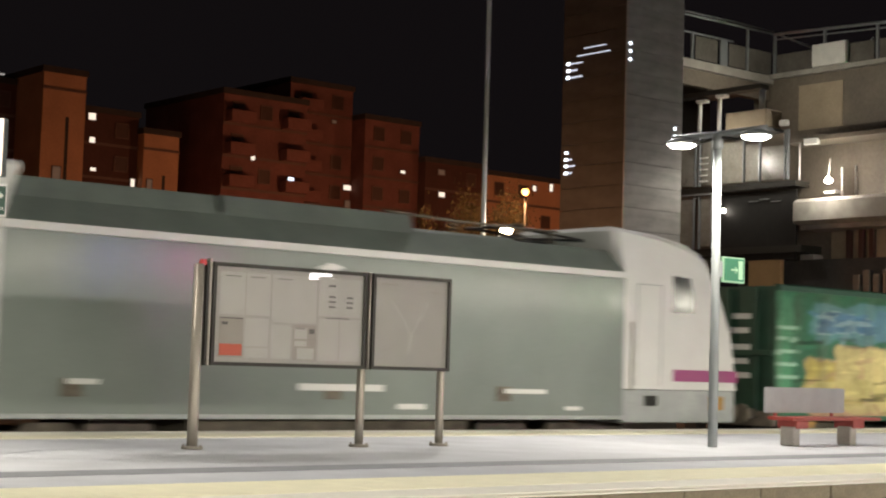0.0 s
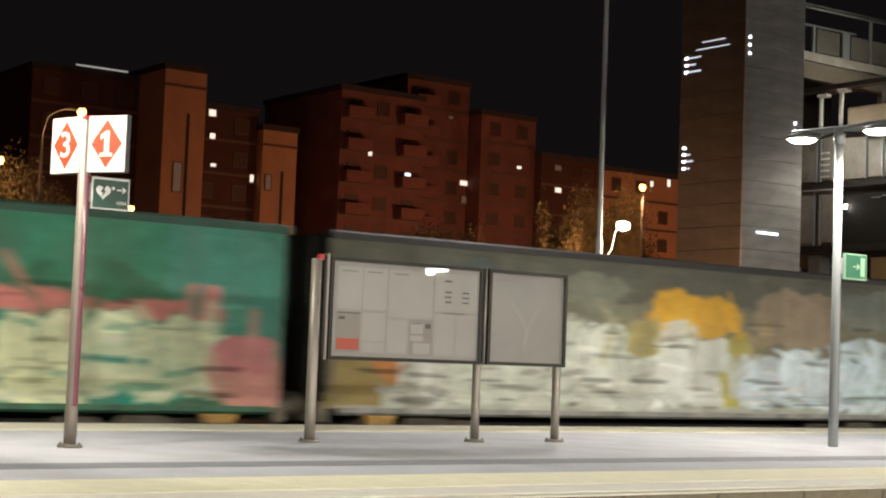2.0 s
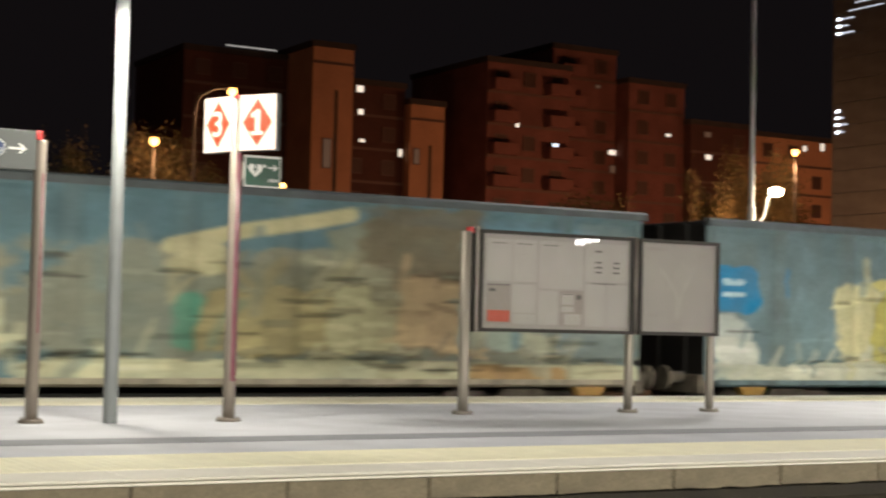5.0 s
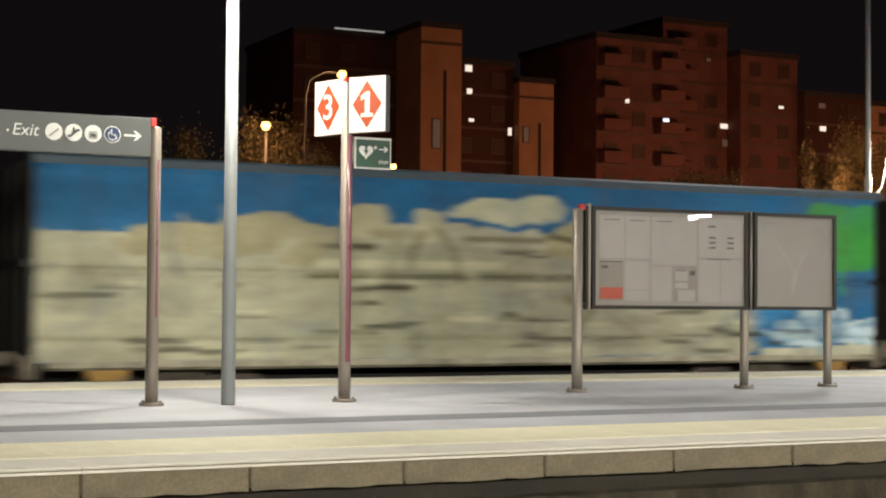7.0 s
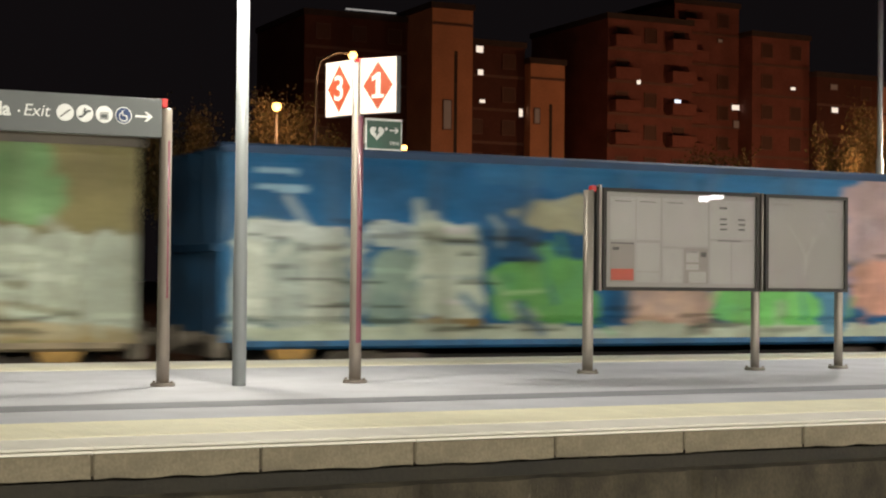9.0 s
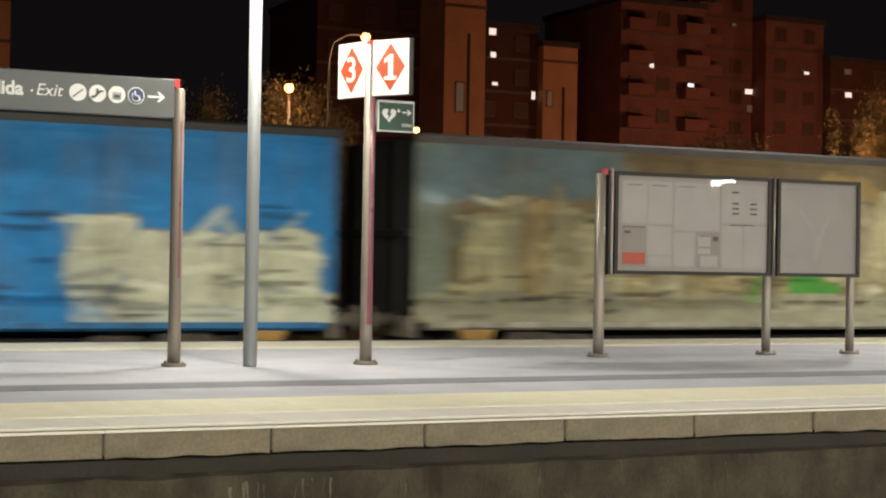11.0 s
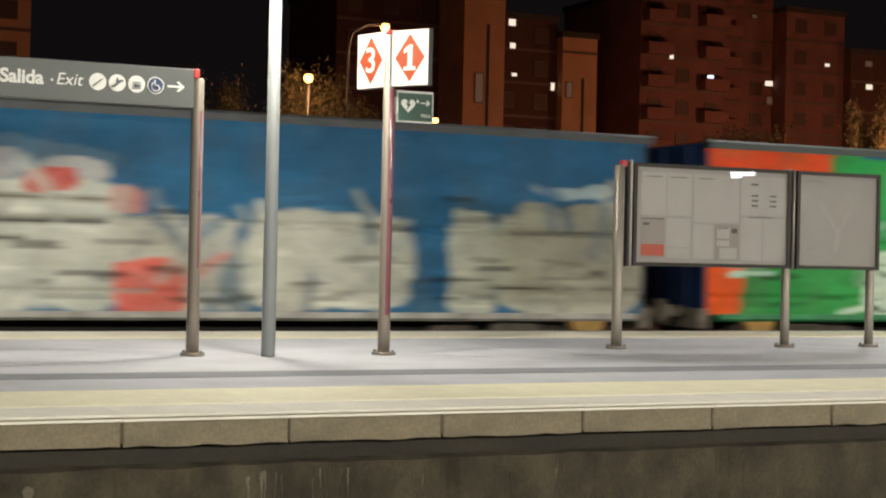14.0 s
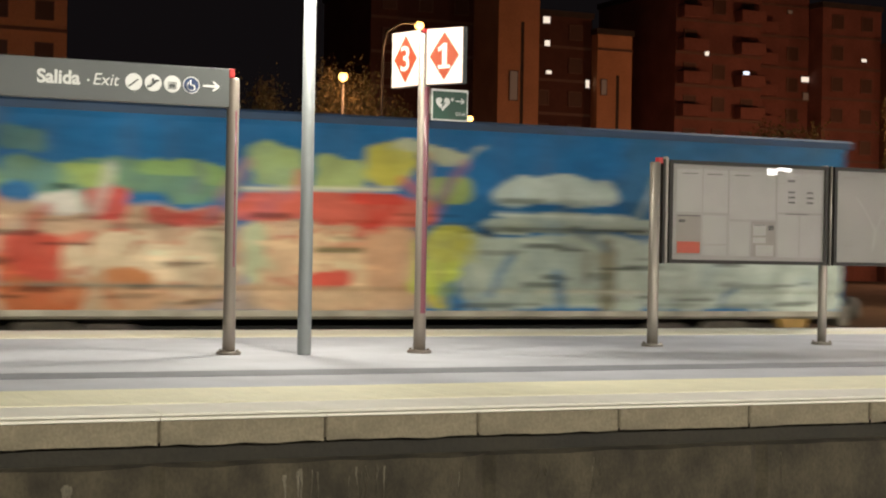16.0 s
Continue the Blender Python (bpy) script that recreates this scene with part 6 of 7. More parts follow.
def paint_6(s):
    s.patch(4.30, 8.58, 1.81, 2.21, (0.404, 0.391, 0.279), 0.4, 3)
    s.patch(-0.61, 11.71, 0.22, 1.41, (0.404, 0.397, 0.287), 0.04, 8)
    s.patch(-0.63, 9.46, 1.25, 2.01, (0.404, 0.397, 0.287), 0.1, 6)
    s.patch(1.18, 4.30, 1.66, 2.23, (0.345, 0.317, 0.2), 0.3)
    s.patch(4.37, 5.07, 2.00, 2.43, (0.47, 0.44, 0.287), 0.2)
    s.patch(5.41, 6.11, 1.95, 2.39, (0.493, 0.463, 0.305), 0.2)
    s.patch(6.10, 7.98, 2.28, 2.64, (0.517, 0.511, 0.352), 0.2, 3)
    s.patch(7.73, 9.46, 1.70, 2.30, (0.384, 0.356, 0.208), 0.25)
    s.patch(9.46, 10.37, 1.56, 2.06, (0.404, 0.376, 0.222), 0.25)
    s.patch(10.37, 11.37, 1.41, 1.83, (0.425, 0.407, 0.254), 0.3, 3)
    s.stroke(((4.23, 1.85), (4.82, 1.85)), .10, (0.0869, 0.0792, 0.0496))
    s.stroke(((6.35, 2.00), (7.65, 2.00)), .09, (0.184, 0.169, 0.101))
    s.stroke(((4.89, 2.04), (5.64, 2.04)), .13, (0.299, 0.273, 0.167))
    s.stroke(((7.73, 2.08), (8.93, 1.91), (10.00, 1.89)), .10, (0.125, 0.116, 0.0667))
    s.stroke(((4.02, 1.60), (6.91, 1.61)), .12, (0.605, 0.587, 0.414))
    s.stroke(((3.88, 1.42), (11.13, 1.48)), .07, (0.159, 0.15, 0.0913))
    s.stroke(((4.97, 1.28), (5.43, 1.27)), .10, (0.0747, 0.0752, 0.0496))
    s.stroke(((9.65, 1.07), (10.29, 1.28), (11.03, 1.33)), .16, (0.171, 0.169, 0.0959))
    s.stroke(((10.38, 1.07), (11.23, 1.12)), .10, (0.605, 0.601, 0.425))
    s.stroke(((8.08, 1.14), (8.51, 0.94), (8.25, 0.70)), .12, (0.219, 0.202, 0.115))
    s.stroke(((3.96, 0.64), (4.91, 0.62)), .05, (0.115, 0.111, 0.0705))
    s.stroke(((6.13, 0.82), (7.08, 0.80)), .07, (0.592, 0.574, 0.403))
    s.stroke(((8.94, 0.82), (9.48, 0.50)), .06, (0.282, 0.264, 0.167))
    s.patch(11.37, 12.40, 1.42, 1.72, (0.0443, 0.207, 0.362), 0.2)
    s.patch(11.61, 12.40, 0.32, 1.43, (0.0227, 0.163, 0.352), 0.1, 6)
    s.patch(12.68, 14.22, 1.64, 2.73, (0.0415, 0.273, 0.0496), 0.1, 6)
    s.letters(12.05, 14.31, 0.38, 1.05, 5, (0.404, 0.519, 0.569), (0.0869, 0.231, 0.362))
    s.patch(11.71, 14.37, 0.18, 0.40, (0.481, 0.486, 0.362), 0.1, 8)


def paint_7(s):
    s.patch(0.00, 0.73, 0.37, 2.80, (0.159, 0.144, 0.0436), 0.2, 4, 0.8)
    s.patch(1.04, 3.54, 1.77, 2.87, (0.147, 0.224, 0.0959), 0.4, 3, 0.8)
    s.patch(3.54, 5.26, 1.81, 2.88, (0.198, 0.232, 0.0959), 0.4, 3, 0.8)
    s.patch(5.12, 6.36, 0.66, 2.85, (0.159, 0.264, 0.11), 0.2, 5, 0.8)
    s.bars(0.22, 1.00, 1.89, 2.20, 3, (0.265, 0.256, 0.131))
    s.patch(0.27, 1.15, 1.02, 1.25, (0.234, 0.511, 0.27), 0.1)
    s.letters(1.74, 3.55, 0.35, 1.74, 4, (0.317, 0.317, 0.23), (0.147, 0.127, 0.0631), (0.257, 0.256, 0.18))
    s.letters(3.38, 5.55, 0.34, 1.73, 4, (0.317, 0.336, 0.262), (0.136, 0.122, 0.0631), (0.374, 0.356, 0.23))
    s.patch(5.27, 6.51, 0.58, 1.84, (0.447, 0.327, 0.115), 0.35)
    s.patch(6.36, 7.35, 0.32, 2.81, (0.178, 0.299, 0.167), 0.15, 6, 0.85)
    s.patch(7.35, 8.33, 0.66, 2.67, (0.204, 0.29, 0.143), 0.3, 4, 0.8)
    s.stroke(((6.70, 2.67), (8.33, 2.64)), .10, (0.299, 0.475, 0.27))
    s.patch(8.23, 10.17, 0.25, 0.97, (0.317, 0.232, 0.101), 0.25)
    s.patch(10.17, 12.25, 0.23, 0.92, (0.273, 0.232, 0.115), 0.3)
    s.patch(10.05, 12.13, 1.39, 2.68, (0.198, 0.24, 0.0959), 0.3)
    s.patch(12.12, 13.59, 1.78, 2.79, (0.171, 0.308, 0.137), 0.25)
    s.letters(11.77, 14.61, 0.26, 1.79, 4, (0.374, 0.418, 0.342), (0.171, 0.169, 0.101))
    s.patch(0.01, 14.60, 0.22, 0.51, (0.308, 0.232, 0.115), 0.1, 8, 0.7)
    s.stroke(((6.47, 0.56), (8.33, 0.57)), .05, (0.0443, 0.0357, 0.0182))
    s.stroke(((1.70, 0.56), (2.87, 0.54)), .05, (0.0443, 0.0357, 0.0182))
    s.stroke(((2.43, 1.71), (3.20, 1.71)), .06, (0.505, 0.574, 0.53))
    s.stroke(((1.70, 1.10), (2.52, 1.09)), .05, (0.425, 0.452, 0.362))


def paint_8(s):
    s.patch(3.94, 11.66, 2.50, 2.90, (0.0443, 0.168, 0.314), 0.2, 8, 0.5)
    s.bars(0.48, 1.32, 2.24, 2.70, 2, (0.257, 0.415, 0.53))
    s.letters(0.25, 1.80, 0.27, 1.91, 3, (0.458, 0.498, 0.436), (0.153, 0.219, 0.23), (0.394, 0.452, 0.414))
    s.patch(0.36, 1.88, 1.61, 1.89, (0.505, 0.561, 0.53), 0.2, 6)
    s.patch(2.18, 2.98, 1.54, 1.90, (0.47, 0.536, 0.518), 0.2, 5)
    s.patch(2.19, 2.99, 0.26, 1.52, (0.241, 0.327, 0.279), 0.2, 5)
    s.patch(2.99, 4.03, 0.58, 1.94, (0.553, 0.614, 0.506), 0.12, 6)
    s.stroke(((3.03, 1.65), (3.95, 1.65)), .05, (0.257, 0.317, 0.314))
    s.stroke(((3.04, 1.16), (3.96, 1.15)), .05, (0.257, 0.317, 0.314))
    s.patch(2.91, 3.96, 0.21, 0.58, (0.265, 0.175, 0.0595), 0.15, 6)
    s.patch(4.59, 6.14, 1.85, 2.42, (0.394, 0.386, 0.254), 0.25, 3)
    s.patch(4.11, 6.00, 0.48, 1.41, (0.159, 0.44, 0.126), 0.15, 5)
    s.stroke(((4.34, 0.92), (5.11, 0.97)), .05, (0.394, 0.642, 0.314))
    s.patch(6.46, 8.12, 0.21, 1.11, (0.517, 0.366, 0.279), 0.15, 5)
    s.patch(8.12, 10.24, 0.44, 1.08, (0.159, 0.463, 0.131), 0.15, 5)
    s.patch(10.70, 13.30, 1.34, 2.88, (0.384, 0.281, 0.279), 0.2)
    s.patch(10.77, 13.31, 0.58, 1.44, (0.529, 0.281, 0.215), 0.2)
    s.patch(0.02, 14.50, 0.19, 0.45, (0.384, 0.429, 0.333), 0.1, 8)
    s.patch(10.30, 10.83, 0.30, 1.14, (0.0671, 0.192, 0.296), 0.2)


def paint_9(s):
    s.patch(10.73, 14.45, 0.21, 0.66, (0.436, 0.452, 0.352), 0.1, 8)
    s.letters(10.72, 14.08, 0.42, 1.68, 5, (0.481, 0.486, 0.362), (0.153, 0.182, 0.18))
    s.letters(-2.18, 5.92, 0.15, 2.15, 6, (0.481, 0.475, 0.342), (0.115, 0.174, 0.208))


def paint_10(s):
    s.patch(-0.29, 0.63, 0.28, 3.06, (0.198, 0.248, 0.2), 0.2, 4, 0.85)
    s.patch(0.19, 0.73, 1.95, 2.25, (0.265, 0.359, 0.382), 0.3)
    s.patch(-0.01, 3.62, 2.05, 2.93, (0.105, 0.172, 0.193), 0.3, 5, 0.85)
    s.patch(3.62, 6.77, 2.06, 2.96, (0.147, 0.101, 0.0465), 0.4, 4, 0.8)
    s.patch(8.50, 10.55, 2.22, 3.07, (0.153, 0.111, 0.0496), 0.4, 4, 0.8)
    s.patch(14.35, 14.67, 0.27, 3.60, (0.153, 0.169, 0.148), 0.2)
    s.letters(0.84, 3.72, 0.55, 2.10, 6, (0.404, 0.376, 0.222), (0.171, 0.122, 0.0496), (0.326, 0.248, 0.11))
    s.letters(3.72, 6.80, 0.57, 2.06, 6, (0.384, 0.336, 0.173), (0.153, 0.101, 0.038), (0.436, 0.407, 0.246))
    s.patch(6.70, 8.61, 1.58, 2.58, (0.335, 0.232, 0.0869), 0.4, 3)
    s.patch(6.67, 7.75, 0.59, 1.52, (0.0635, 0.281, 0.0436), 0.08, 5)
    s.patch(7.50, 8.52, 1.59, 2.25, (0.198, 0.21, 0.173), 0.35, 3, 0.8)
    s.patch(8.05, 8.67, 0.68, 1.80, (0.458, 0.429, 0.296), 0.25)
    s.letters(8.58, 10.18, 0.69, 1.87, 3, (0.404, 0.299, 0.143), (0.184, 0.122, 0.0496))
    s.patch(9.70, 12.08, 1.76, 2.95, (0.204, 0.317, 0.372), 0.25, 4, 0.8)
    s.patch(11.86, 13.30, 0.67, 1.89, (0.425, 0.407, 0.279), 0.3)
    s.letters(7.32, 9.72, 0.82, 2.40, 4, (0.404, 0.366, 0.222), (0.178, 0.133, 0.0631))
    s.letters(9.73, 13.54, 0.85, 1.77, 4, (0.415, 0.397, 0.27), (0.198, 0.162, 0.0826))
    s.patch(0.03, 14.70, 0.19, 0.68, (0.326, 0.317, 0.222), 0.06, 8)
    s.stroke(((1.42, 0.56), (2.22, 0.58)), .05, (0.0415, 0.0332, 0.0165))
    s.stroke(((2.51, 0.55), (3.27, 0.57)), .05, (0.0415, 0.0332, 0.0165))
    s.stroke(((6.55, 0.56), (8.31, 0.56)), .05, (0.0337, 0.0262, 0.0134))
    s.stroke(((11.42, 0.55), (13.25, 0.55)), .05, (0.0337, 0.0262, 0.0134))


def paint_11(s):
    s.patch(0.02, 3.30, 1.76, 2.89, (0.13, 0.176, 0.18), 0.2, 5, 0.8)
    s.patch(3.31, 4.14, 1.40, 2.74, (0.198, 0.188, 0.0496), 0.3, 4, 0.8)
    s.bars(0.38, 1.45, 1.81, 2.65, 5, (0.326, 0.317, 0.246))
    s.patch(-0.11, 15.04, 1.61, 1.90, (0.249, 0.299, 0.222), 0.05, 8, 0.7)
    s.patch(-0.10, 1.56, 0.51, 1.43, (0.0142, 0.157, 0.342), 0.06, 8)
    s.bars(0.08, 1.05, 0.86, 1.22, 3, (0.326, 0.5, 0.582))
    s.patch(0.63, 1.46, 0.60, 0.87, (0.219, 0.38, 0.47), 0.3, 4, 0.8)
    s.patch(1.55, 2.18, 0.26, 1.43, (0.265, 0.356, 0.222), 0.2)
    s.patch(2.26, 4.08, 0.24, 1.45, (0.265, 0.273, 0.0436), 0.25)
    s.patch(2.29, 3.09, 0.84, 1.22, (0.374, 0.386, 0.0528), 0.3, 4, 0.8)
    s.patch(3.00, 3.97, 0.21, 0.55, (0.394, 0.195, 0.0496), 0.12, 6)
    s.letters(4.17, 5.20, 0.27, 1.43, 2, (0.404, 0.397, 0.23), (0.178, 0.162, 0.0705))
    s.patch(5.17, 6.20, 1.70, 2.27, (0.335, 0.308, 0.167), 0.3)
    s.patch(6.52, 8.18, 1.54, 2.66, (0.326, 0.264, 0.105), 0.35, 3)
    s.patch(6.08, 6.53, 0.23, 2.71, (0.12, 0.101, 0.0354), 0.15, 6, 0.9)
    s.letters(5.20, 6.18, 0.27, 1.41, 2, (0.374, 0.366, 0.208), (0.171, 0.144, 0.0561))
    s.letters(6.53, 8.16, 0.26, 1.46, 3, (0.47, 0.463, 0.305), (0.212, 0.182, 0.0869))
    s.patch(8.05, 8.44, 0.24, 2.63, (0.13, 0.111, 0.0465), 0.15, 6, 0.9)
    s.patch(8.45, 9.00, 0.33, 1.92, (0.394, 0.366, 0.208), 0.2)
    s.letters(9.00, 12.02, 0.25, 1.58, 4, (0.384, 0.386, 0.238), (0.159, 0.138, 0.0631), (0.299, 0.273, 0.101))
    s.patch(11.90, 12.46, 0.25, 2.54, (0.159, 0.15, 0.0667), 0.2, 6, 0.8)
    s.patch(12.36, 15.07, 0.20, 1.66, (0.364, 0.407, 0.305), 0.15, 5)
    s.letters(12.59, 15.07, 0.26, 1.67, 3, (0.425, 0.44, 0.323), (0.204, 0.195, 0.0826))
    s.patch(12.19, 12.61, 0.24, 1.67, (0.29, 0.299, 0.0667), 0.2, 6)
    s.patch(13.22, 14.52, 1.72, 2.21, (0.354, 0.264, 0.105), 0.3)
    s.bars(13.31, 14.42, 1.77, 2.13, 2, (0.425, 0.366, 0.193))
    s.patch(-0.09, 15.09, 0.22, 0.48, (0.384, 0.407, 0.246), 0.06, 8, 0.8)
    s.stroke(((4.32, 1.40), (6.35, 1.46)), .05, (0.06, 0.0501, 0.0238))
    s.stroke(((6.72, 1.42), (8.05, 1.43)), .05, (0.06, 0.0501, 0.0238))


def paint_12(s):
    s.patch(4.24, 6.70, 2.12, 2.45, (0.0786, 0.157, 0.238), 0.3)
    s.bars(0.50, 1.35, 2.40, 2.66, 2, (0.299, 0.483, 0.608))
    s.bars(0.59, 2.03, 1.71, 2.06, 3, (0.282, 0.46, 0.582))
    s.patch(0.21, 1.70, 1.44, 1.69, (0.505, 0.606, 0.636), 0.1, 8)
    s.patch(0.00, 1.72, 0.64, 1.41, (0.0114, 0.172, 0.382), 0.05, 8)
    s.bars(0.58, 1.33, 0.82, 1.32, 3, (0.436, 0.6, 0.678))
    s.patch(1.69, 2.36, 0.45, 1.71, (0.566, 0.0567, 0.0465), 0.2)
    s.patch(3.22, 4.06, 1.95, 2.63, (0.171, 0.246, 0.333), 0.15, 6)
    s.patch(2.28, 3.03, 1.68, 2.01, (0.384, 0.386, 0.314), 0.15, 6)
    s.patch(2.11, 3.10, 0.22, 1.68, (0.404, 0.407, 0.323), 0.12, 6)
    s.patch(3.24, 4.09, 0.22, 1.93, (0.436, 0.44, 0.372), 0.1, 6)
    s.patch(3.26, 4.01, 0.22, 0.60, (0.374, 0.217, 0.0869), 0.06, 8)
    s.patch(4.04, 4.50, 0.22, 1.99, (0.282, 0.273, 0.254), 0.15, 6)
    s.patch(4.07, 4.48, 1.78, 2.07, (0.425, 0.195, 0.193), 0.3)
    s.patch(4.45, 6.54, 0.23, 2.03, (0.481, 0.498, 0.436), 0.1, 6)
    s.patch(4.59, 5.21, 1.97, 2.34, (0.345, 0.348, 0.362), 0.25)
    s.patch(5.50, 6.46, 1.98, 2.29, (0.425, 0.429, 0.425), 0.25)
    s.patch(5.22, 5.91, 1.80, 2.14, (0.505, 0.0712, 0.0595), 0.4, 6)
    s.patch(6.40, 6.87, 1.56, 1.95, (0.481, 0.21, 0.187), 0.3)
    s.patch(6.44, 8.16, 0.23, 1.58, (0.436, 0.429, 0.372), 0.15, 5)
    s.patch(6.43, 7.45, 0.22, 0.90, (0.605, 0.127, 0.101), 0.3, 8)
    s.patch(7.96, 8.33, 0.24, 0.98, (0.184, 0.229, 0.254), 0.2)
    s.patch(8.32, 10.77, 0.24, 1.64, (0.481, 0.486, 0.425), 0.12, 6)
    s.stroke(((4.43, 1.73), (6.33, 1.72)), .07, (0.159, 0.144, 0.11))
    s.stroke(((4.53, 1.41), (6.33, 1.43)), .07, (0.06, 0.0567, 0.0496))
    s.stroke(((4.72, 1.18), (5.28, 1.19)), .05, (0.0869, 0.0834, 0.0744))
    s.stroke(((3.30, 0.60), (4.01, 0.61)), .06, (0.0635, 0.0637, 0.0561))
    s.stroke(((2.51, 1.05), (2.94, 1.08)), .06, (0.115, 0.111, 0.0913))
    s.stroke(((1.69, 0.49), (6.95, 0.52)), .05, (0.299, 0.299, 0.262))
    s.patch(12.73, 14.26, 2.01, 2.20, (0.308, 0.39, 0.414), 0.2)
    s.patch(12.49, 14.43, 1.60, 1.91, (0.404, 0.407, 0.323), 0.25, 3)
    s.patch(12.08, 14.66, 0.22, 1.71, (0.404, 0.407, 0.323), 0.12, 6)
    s.stroke(((12.35, 1.42), (14.59, 1.47)), .05, (0.115, 0.111, 0.0913))
    s.stroke(((12.86, 1.03), (13.53, 0.97)), .05, (0.257, 0.256, 0.2))
    s.stroke(((13.31, 0.82), (13.98, 0.79)), .05, (0.241, 0.24, 0.193))
    s.stroke(((12.08, 0.62), (14.61, 0.61)), .05, (0.184, 0.182, 0.143))
    s.patch(11.31, 12.08, 0.21, 1.69, (0.436, 0.452, 0.382), 0.15, 6)


def paint_13(s):
    s.patch(-0.01, 0.22, 1.44, 3.00, (0.00508, 0.038, 0.11), 0.1, 6)
    s.patch(-0.20, 2.36, 1.69, 3.13, (0.701, 0.0712, 0.0149), 0.03, 8)
    s.bars(0.49, 1.40, 1.87, 2.61, 3, (0.605, 0.356, 0.342))
    s.patch(-0.08, 0.70, 0.19, 1.29, (0.76, 0.101, 0.0134), 0.12, 6)
    s.patch(0.07, 3.28, 1.24, 1.60, (0.0247, 0.356, 0.0561), 0.1, 6)
    s.stroke(((0.07, 1.48), (0.73, 1.68), (1.67, 1.68)), .12, (0.299, 0.536, 0.362))
    s.stroke(((0.07, 1.42), (3.01, 1.48)), .05, (0.00686, 0.0332, 0.0134))
    s.bars(0.39, 1.49, 0.81, 1.21, 3, (0.404, 0.601, 0.482))
    s.patch(3.03, 4.53, 2.74, 3.02, (0.0208, 0.099, 0.246), 0.2)
    s.patch(3.00, 4.02, 1.52, 2.69, (0.0635, 0.281, 0.12), 0.3, 4, 0.8)
    s.patch(2.63, 3.88, 1.72, 2.55, (0.159, 0.346, 0.208), 0.35, 3)
    s.stroke(((2.91, 1.88), (3.37, 1.85)), .12, (0.0127, 0.0637, 0.0259))
    s.patch(3.07, 3.77, 0.19, 1.31, (0.458, 0.587, 0.47), 0.35, 6, 0.85)
    s.stroke(((3.11, 1.06), (3.67, 0.94)), .08, (0.00895, 0.0135, 0.00941))
    s.stroke(((3.12, 0.77), (3.67, 0.80)), .07, (0.00895, 0.0135, 0.00941))
    s.stroke(((3.22, 0.36), (3.68, 0.32)), .08, (0.00895, 0.0183, 0.012))
    s.stroke(((3.85, 1.36), (4.59, 2.14), (4.97, 2.84)), .22, (0.178, 0.366, 0.23))
    s.patch(4.59, 5.47, 1.63, 2.82, (0.505, 0.536, 0.393), 0.3)
    s.stroke(((4.78, 2.49), (5.37, 2.56)), .07, (0.00895, 0.0107, 0.00826))
    s.stroke(((4.60, 1.89), (5.38, 2.00)), .08, (0.00895, 0.0107, 0.00826))
    s.stroke(((4.03, 1.62), (5.49, 1.61)), .09, (0.404, 0.601, 0.403))
    s.stroke(((4.13, 1.52), (5.49, 1.54)), .05, (0.00686, 0.0221, 0.0106))
    s.patch(4.38, 5.16, 0.41, 1.30, (0.234, 0.628, 0.0436), 0.3)
    s.stroke(((2.58, 0.27), (3.12, 0.36)), .10, (0.447, 0.601, 0.47))
    s.patch(2.50, 4.89, 1.83, 2.85, (0.0208, 0.317, 0.0705), 0.3)
    s.stroke(((4.85, 2.77), (5.23, 2.48), (4.57, 1.90), (3.99, 1.57)), .20, (0.308, 0.561, 0.323))
    s.patch(5.06, 5.73, 2.53, 2.88, (0.592, 0.628, 0.506), 0.25)
    s.patch(5.12, 5.63, 2.23, 2.49, (0.579, 0.601, 0.494), 0.25)
    s.patch(4.86, 5.55, 1.62, 2.14, (0.566, 0.601, 0.494), 0.3)
    s.stroke(((5.08, 2.72), (5.61, 2.69)), .09, (0.00786, 0.0107, 0.00826))
    s.stroke(((5.08, 2.42), (5.61, 2.54)), .10, (0.00786, 0.0107, 0.00826))
    s.stroke(((5.01, 2.18), (5.54, 2.17)), .08, (0.00786, 0.0107, 0.00826))
    s.stroke(((4.50, 1.71), (5.09, 1.69)), .10, (0.00786, 0.0107, 0.00826))
    s.stroke(((3.99, 1.54), (5.78, 1.62)), .08, (0.425, 0.628, 0.425))
    s.patch(4.28, 5.07, 0.49, 1.23, (0.191, 0.601, 0.0259), 0.3)
    s.stroke(((5.17, 1.51), (5.41, 1.02), (5.65, 0.31)), .24, (0.212, 0.429, 0.246))
    s.stroke(((5.19, 0.27), (5.65, 0.48), (6.04, 0.28)), .10, (0.505, 0.642, 0.494))
    s.patch(3.22, 3.78, 0.34, 1.32, (0.481, 0.574, 0.47), 0.3)
    s.stroke(((3.36, 0.95), (3.57, 0.89)), .08, (0.00895, 0.0121, 0.00941))
    s.patch(6.20, 7.13, 1.58, 2.89, (0.0337, 0.273, 0.0667), 0.3)
    s.stroke(((6.26, 1.19), (6.66, 1.00), (7.06, 1.28)), .10, (0.425, 0.601, 0.425))
    s.patch(6.58, 7.08, 0.81, 1.37, (0.257, 0.628, 0.0465), 0.3)
    s.patch(7.12, 8.12, 2.23, 2.97, (0.0337, 0.29, 0.0528), 0.15)
    s.stroke(((7.11, 2.93), (8.11, 2.90)), .09, (0.541, 0.656, 0.569))
    s.stroke(((7.58, 2.21), (8.13, 2.20)), .09, (0.541, 0.656, 0.569))
    s.patch(7.76, 8.34, 1.58, 2.15, (0.541, 0.587, 0.436), 0.3)
    s.patch(7.82, 8.18, 0.90, 1.55, (0.481, 0.536, 0.393), 0.25)
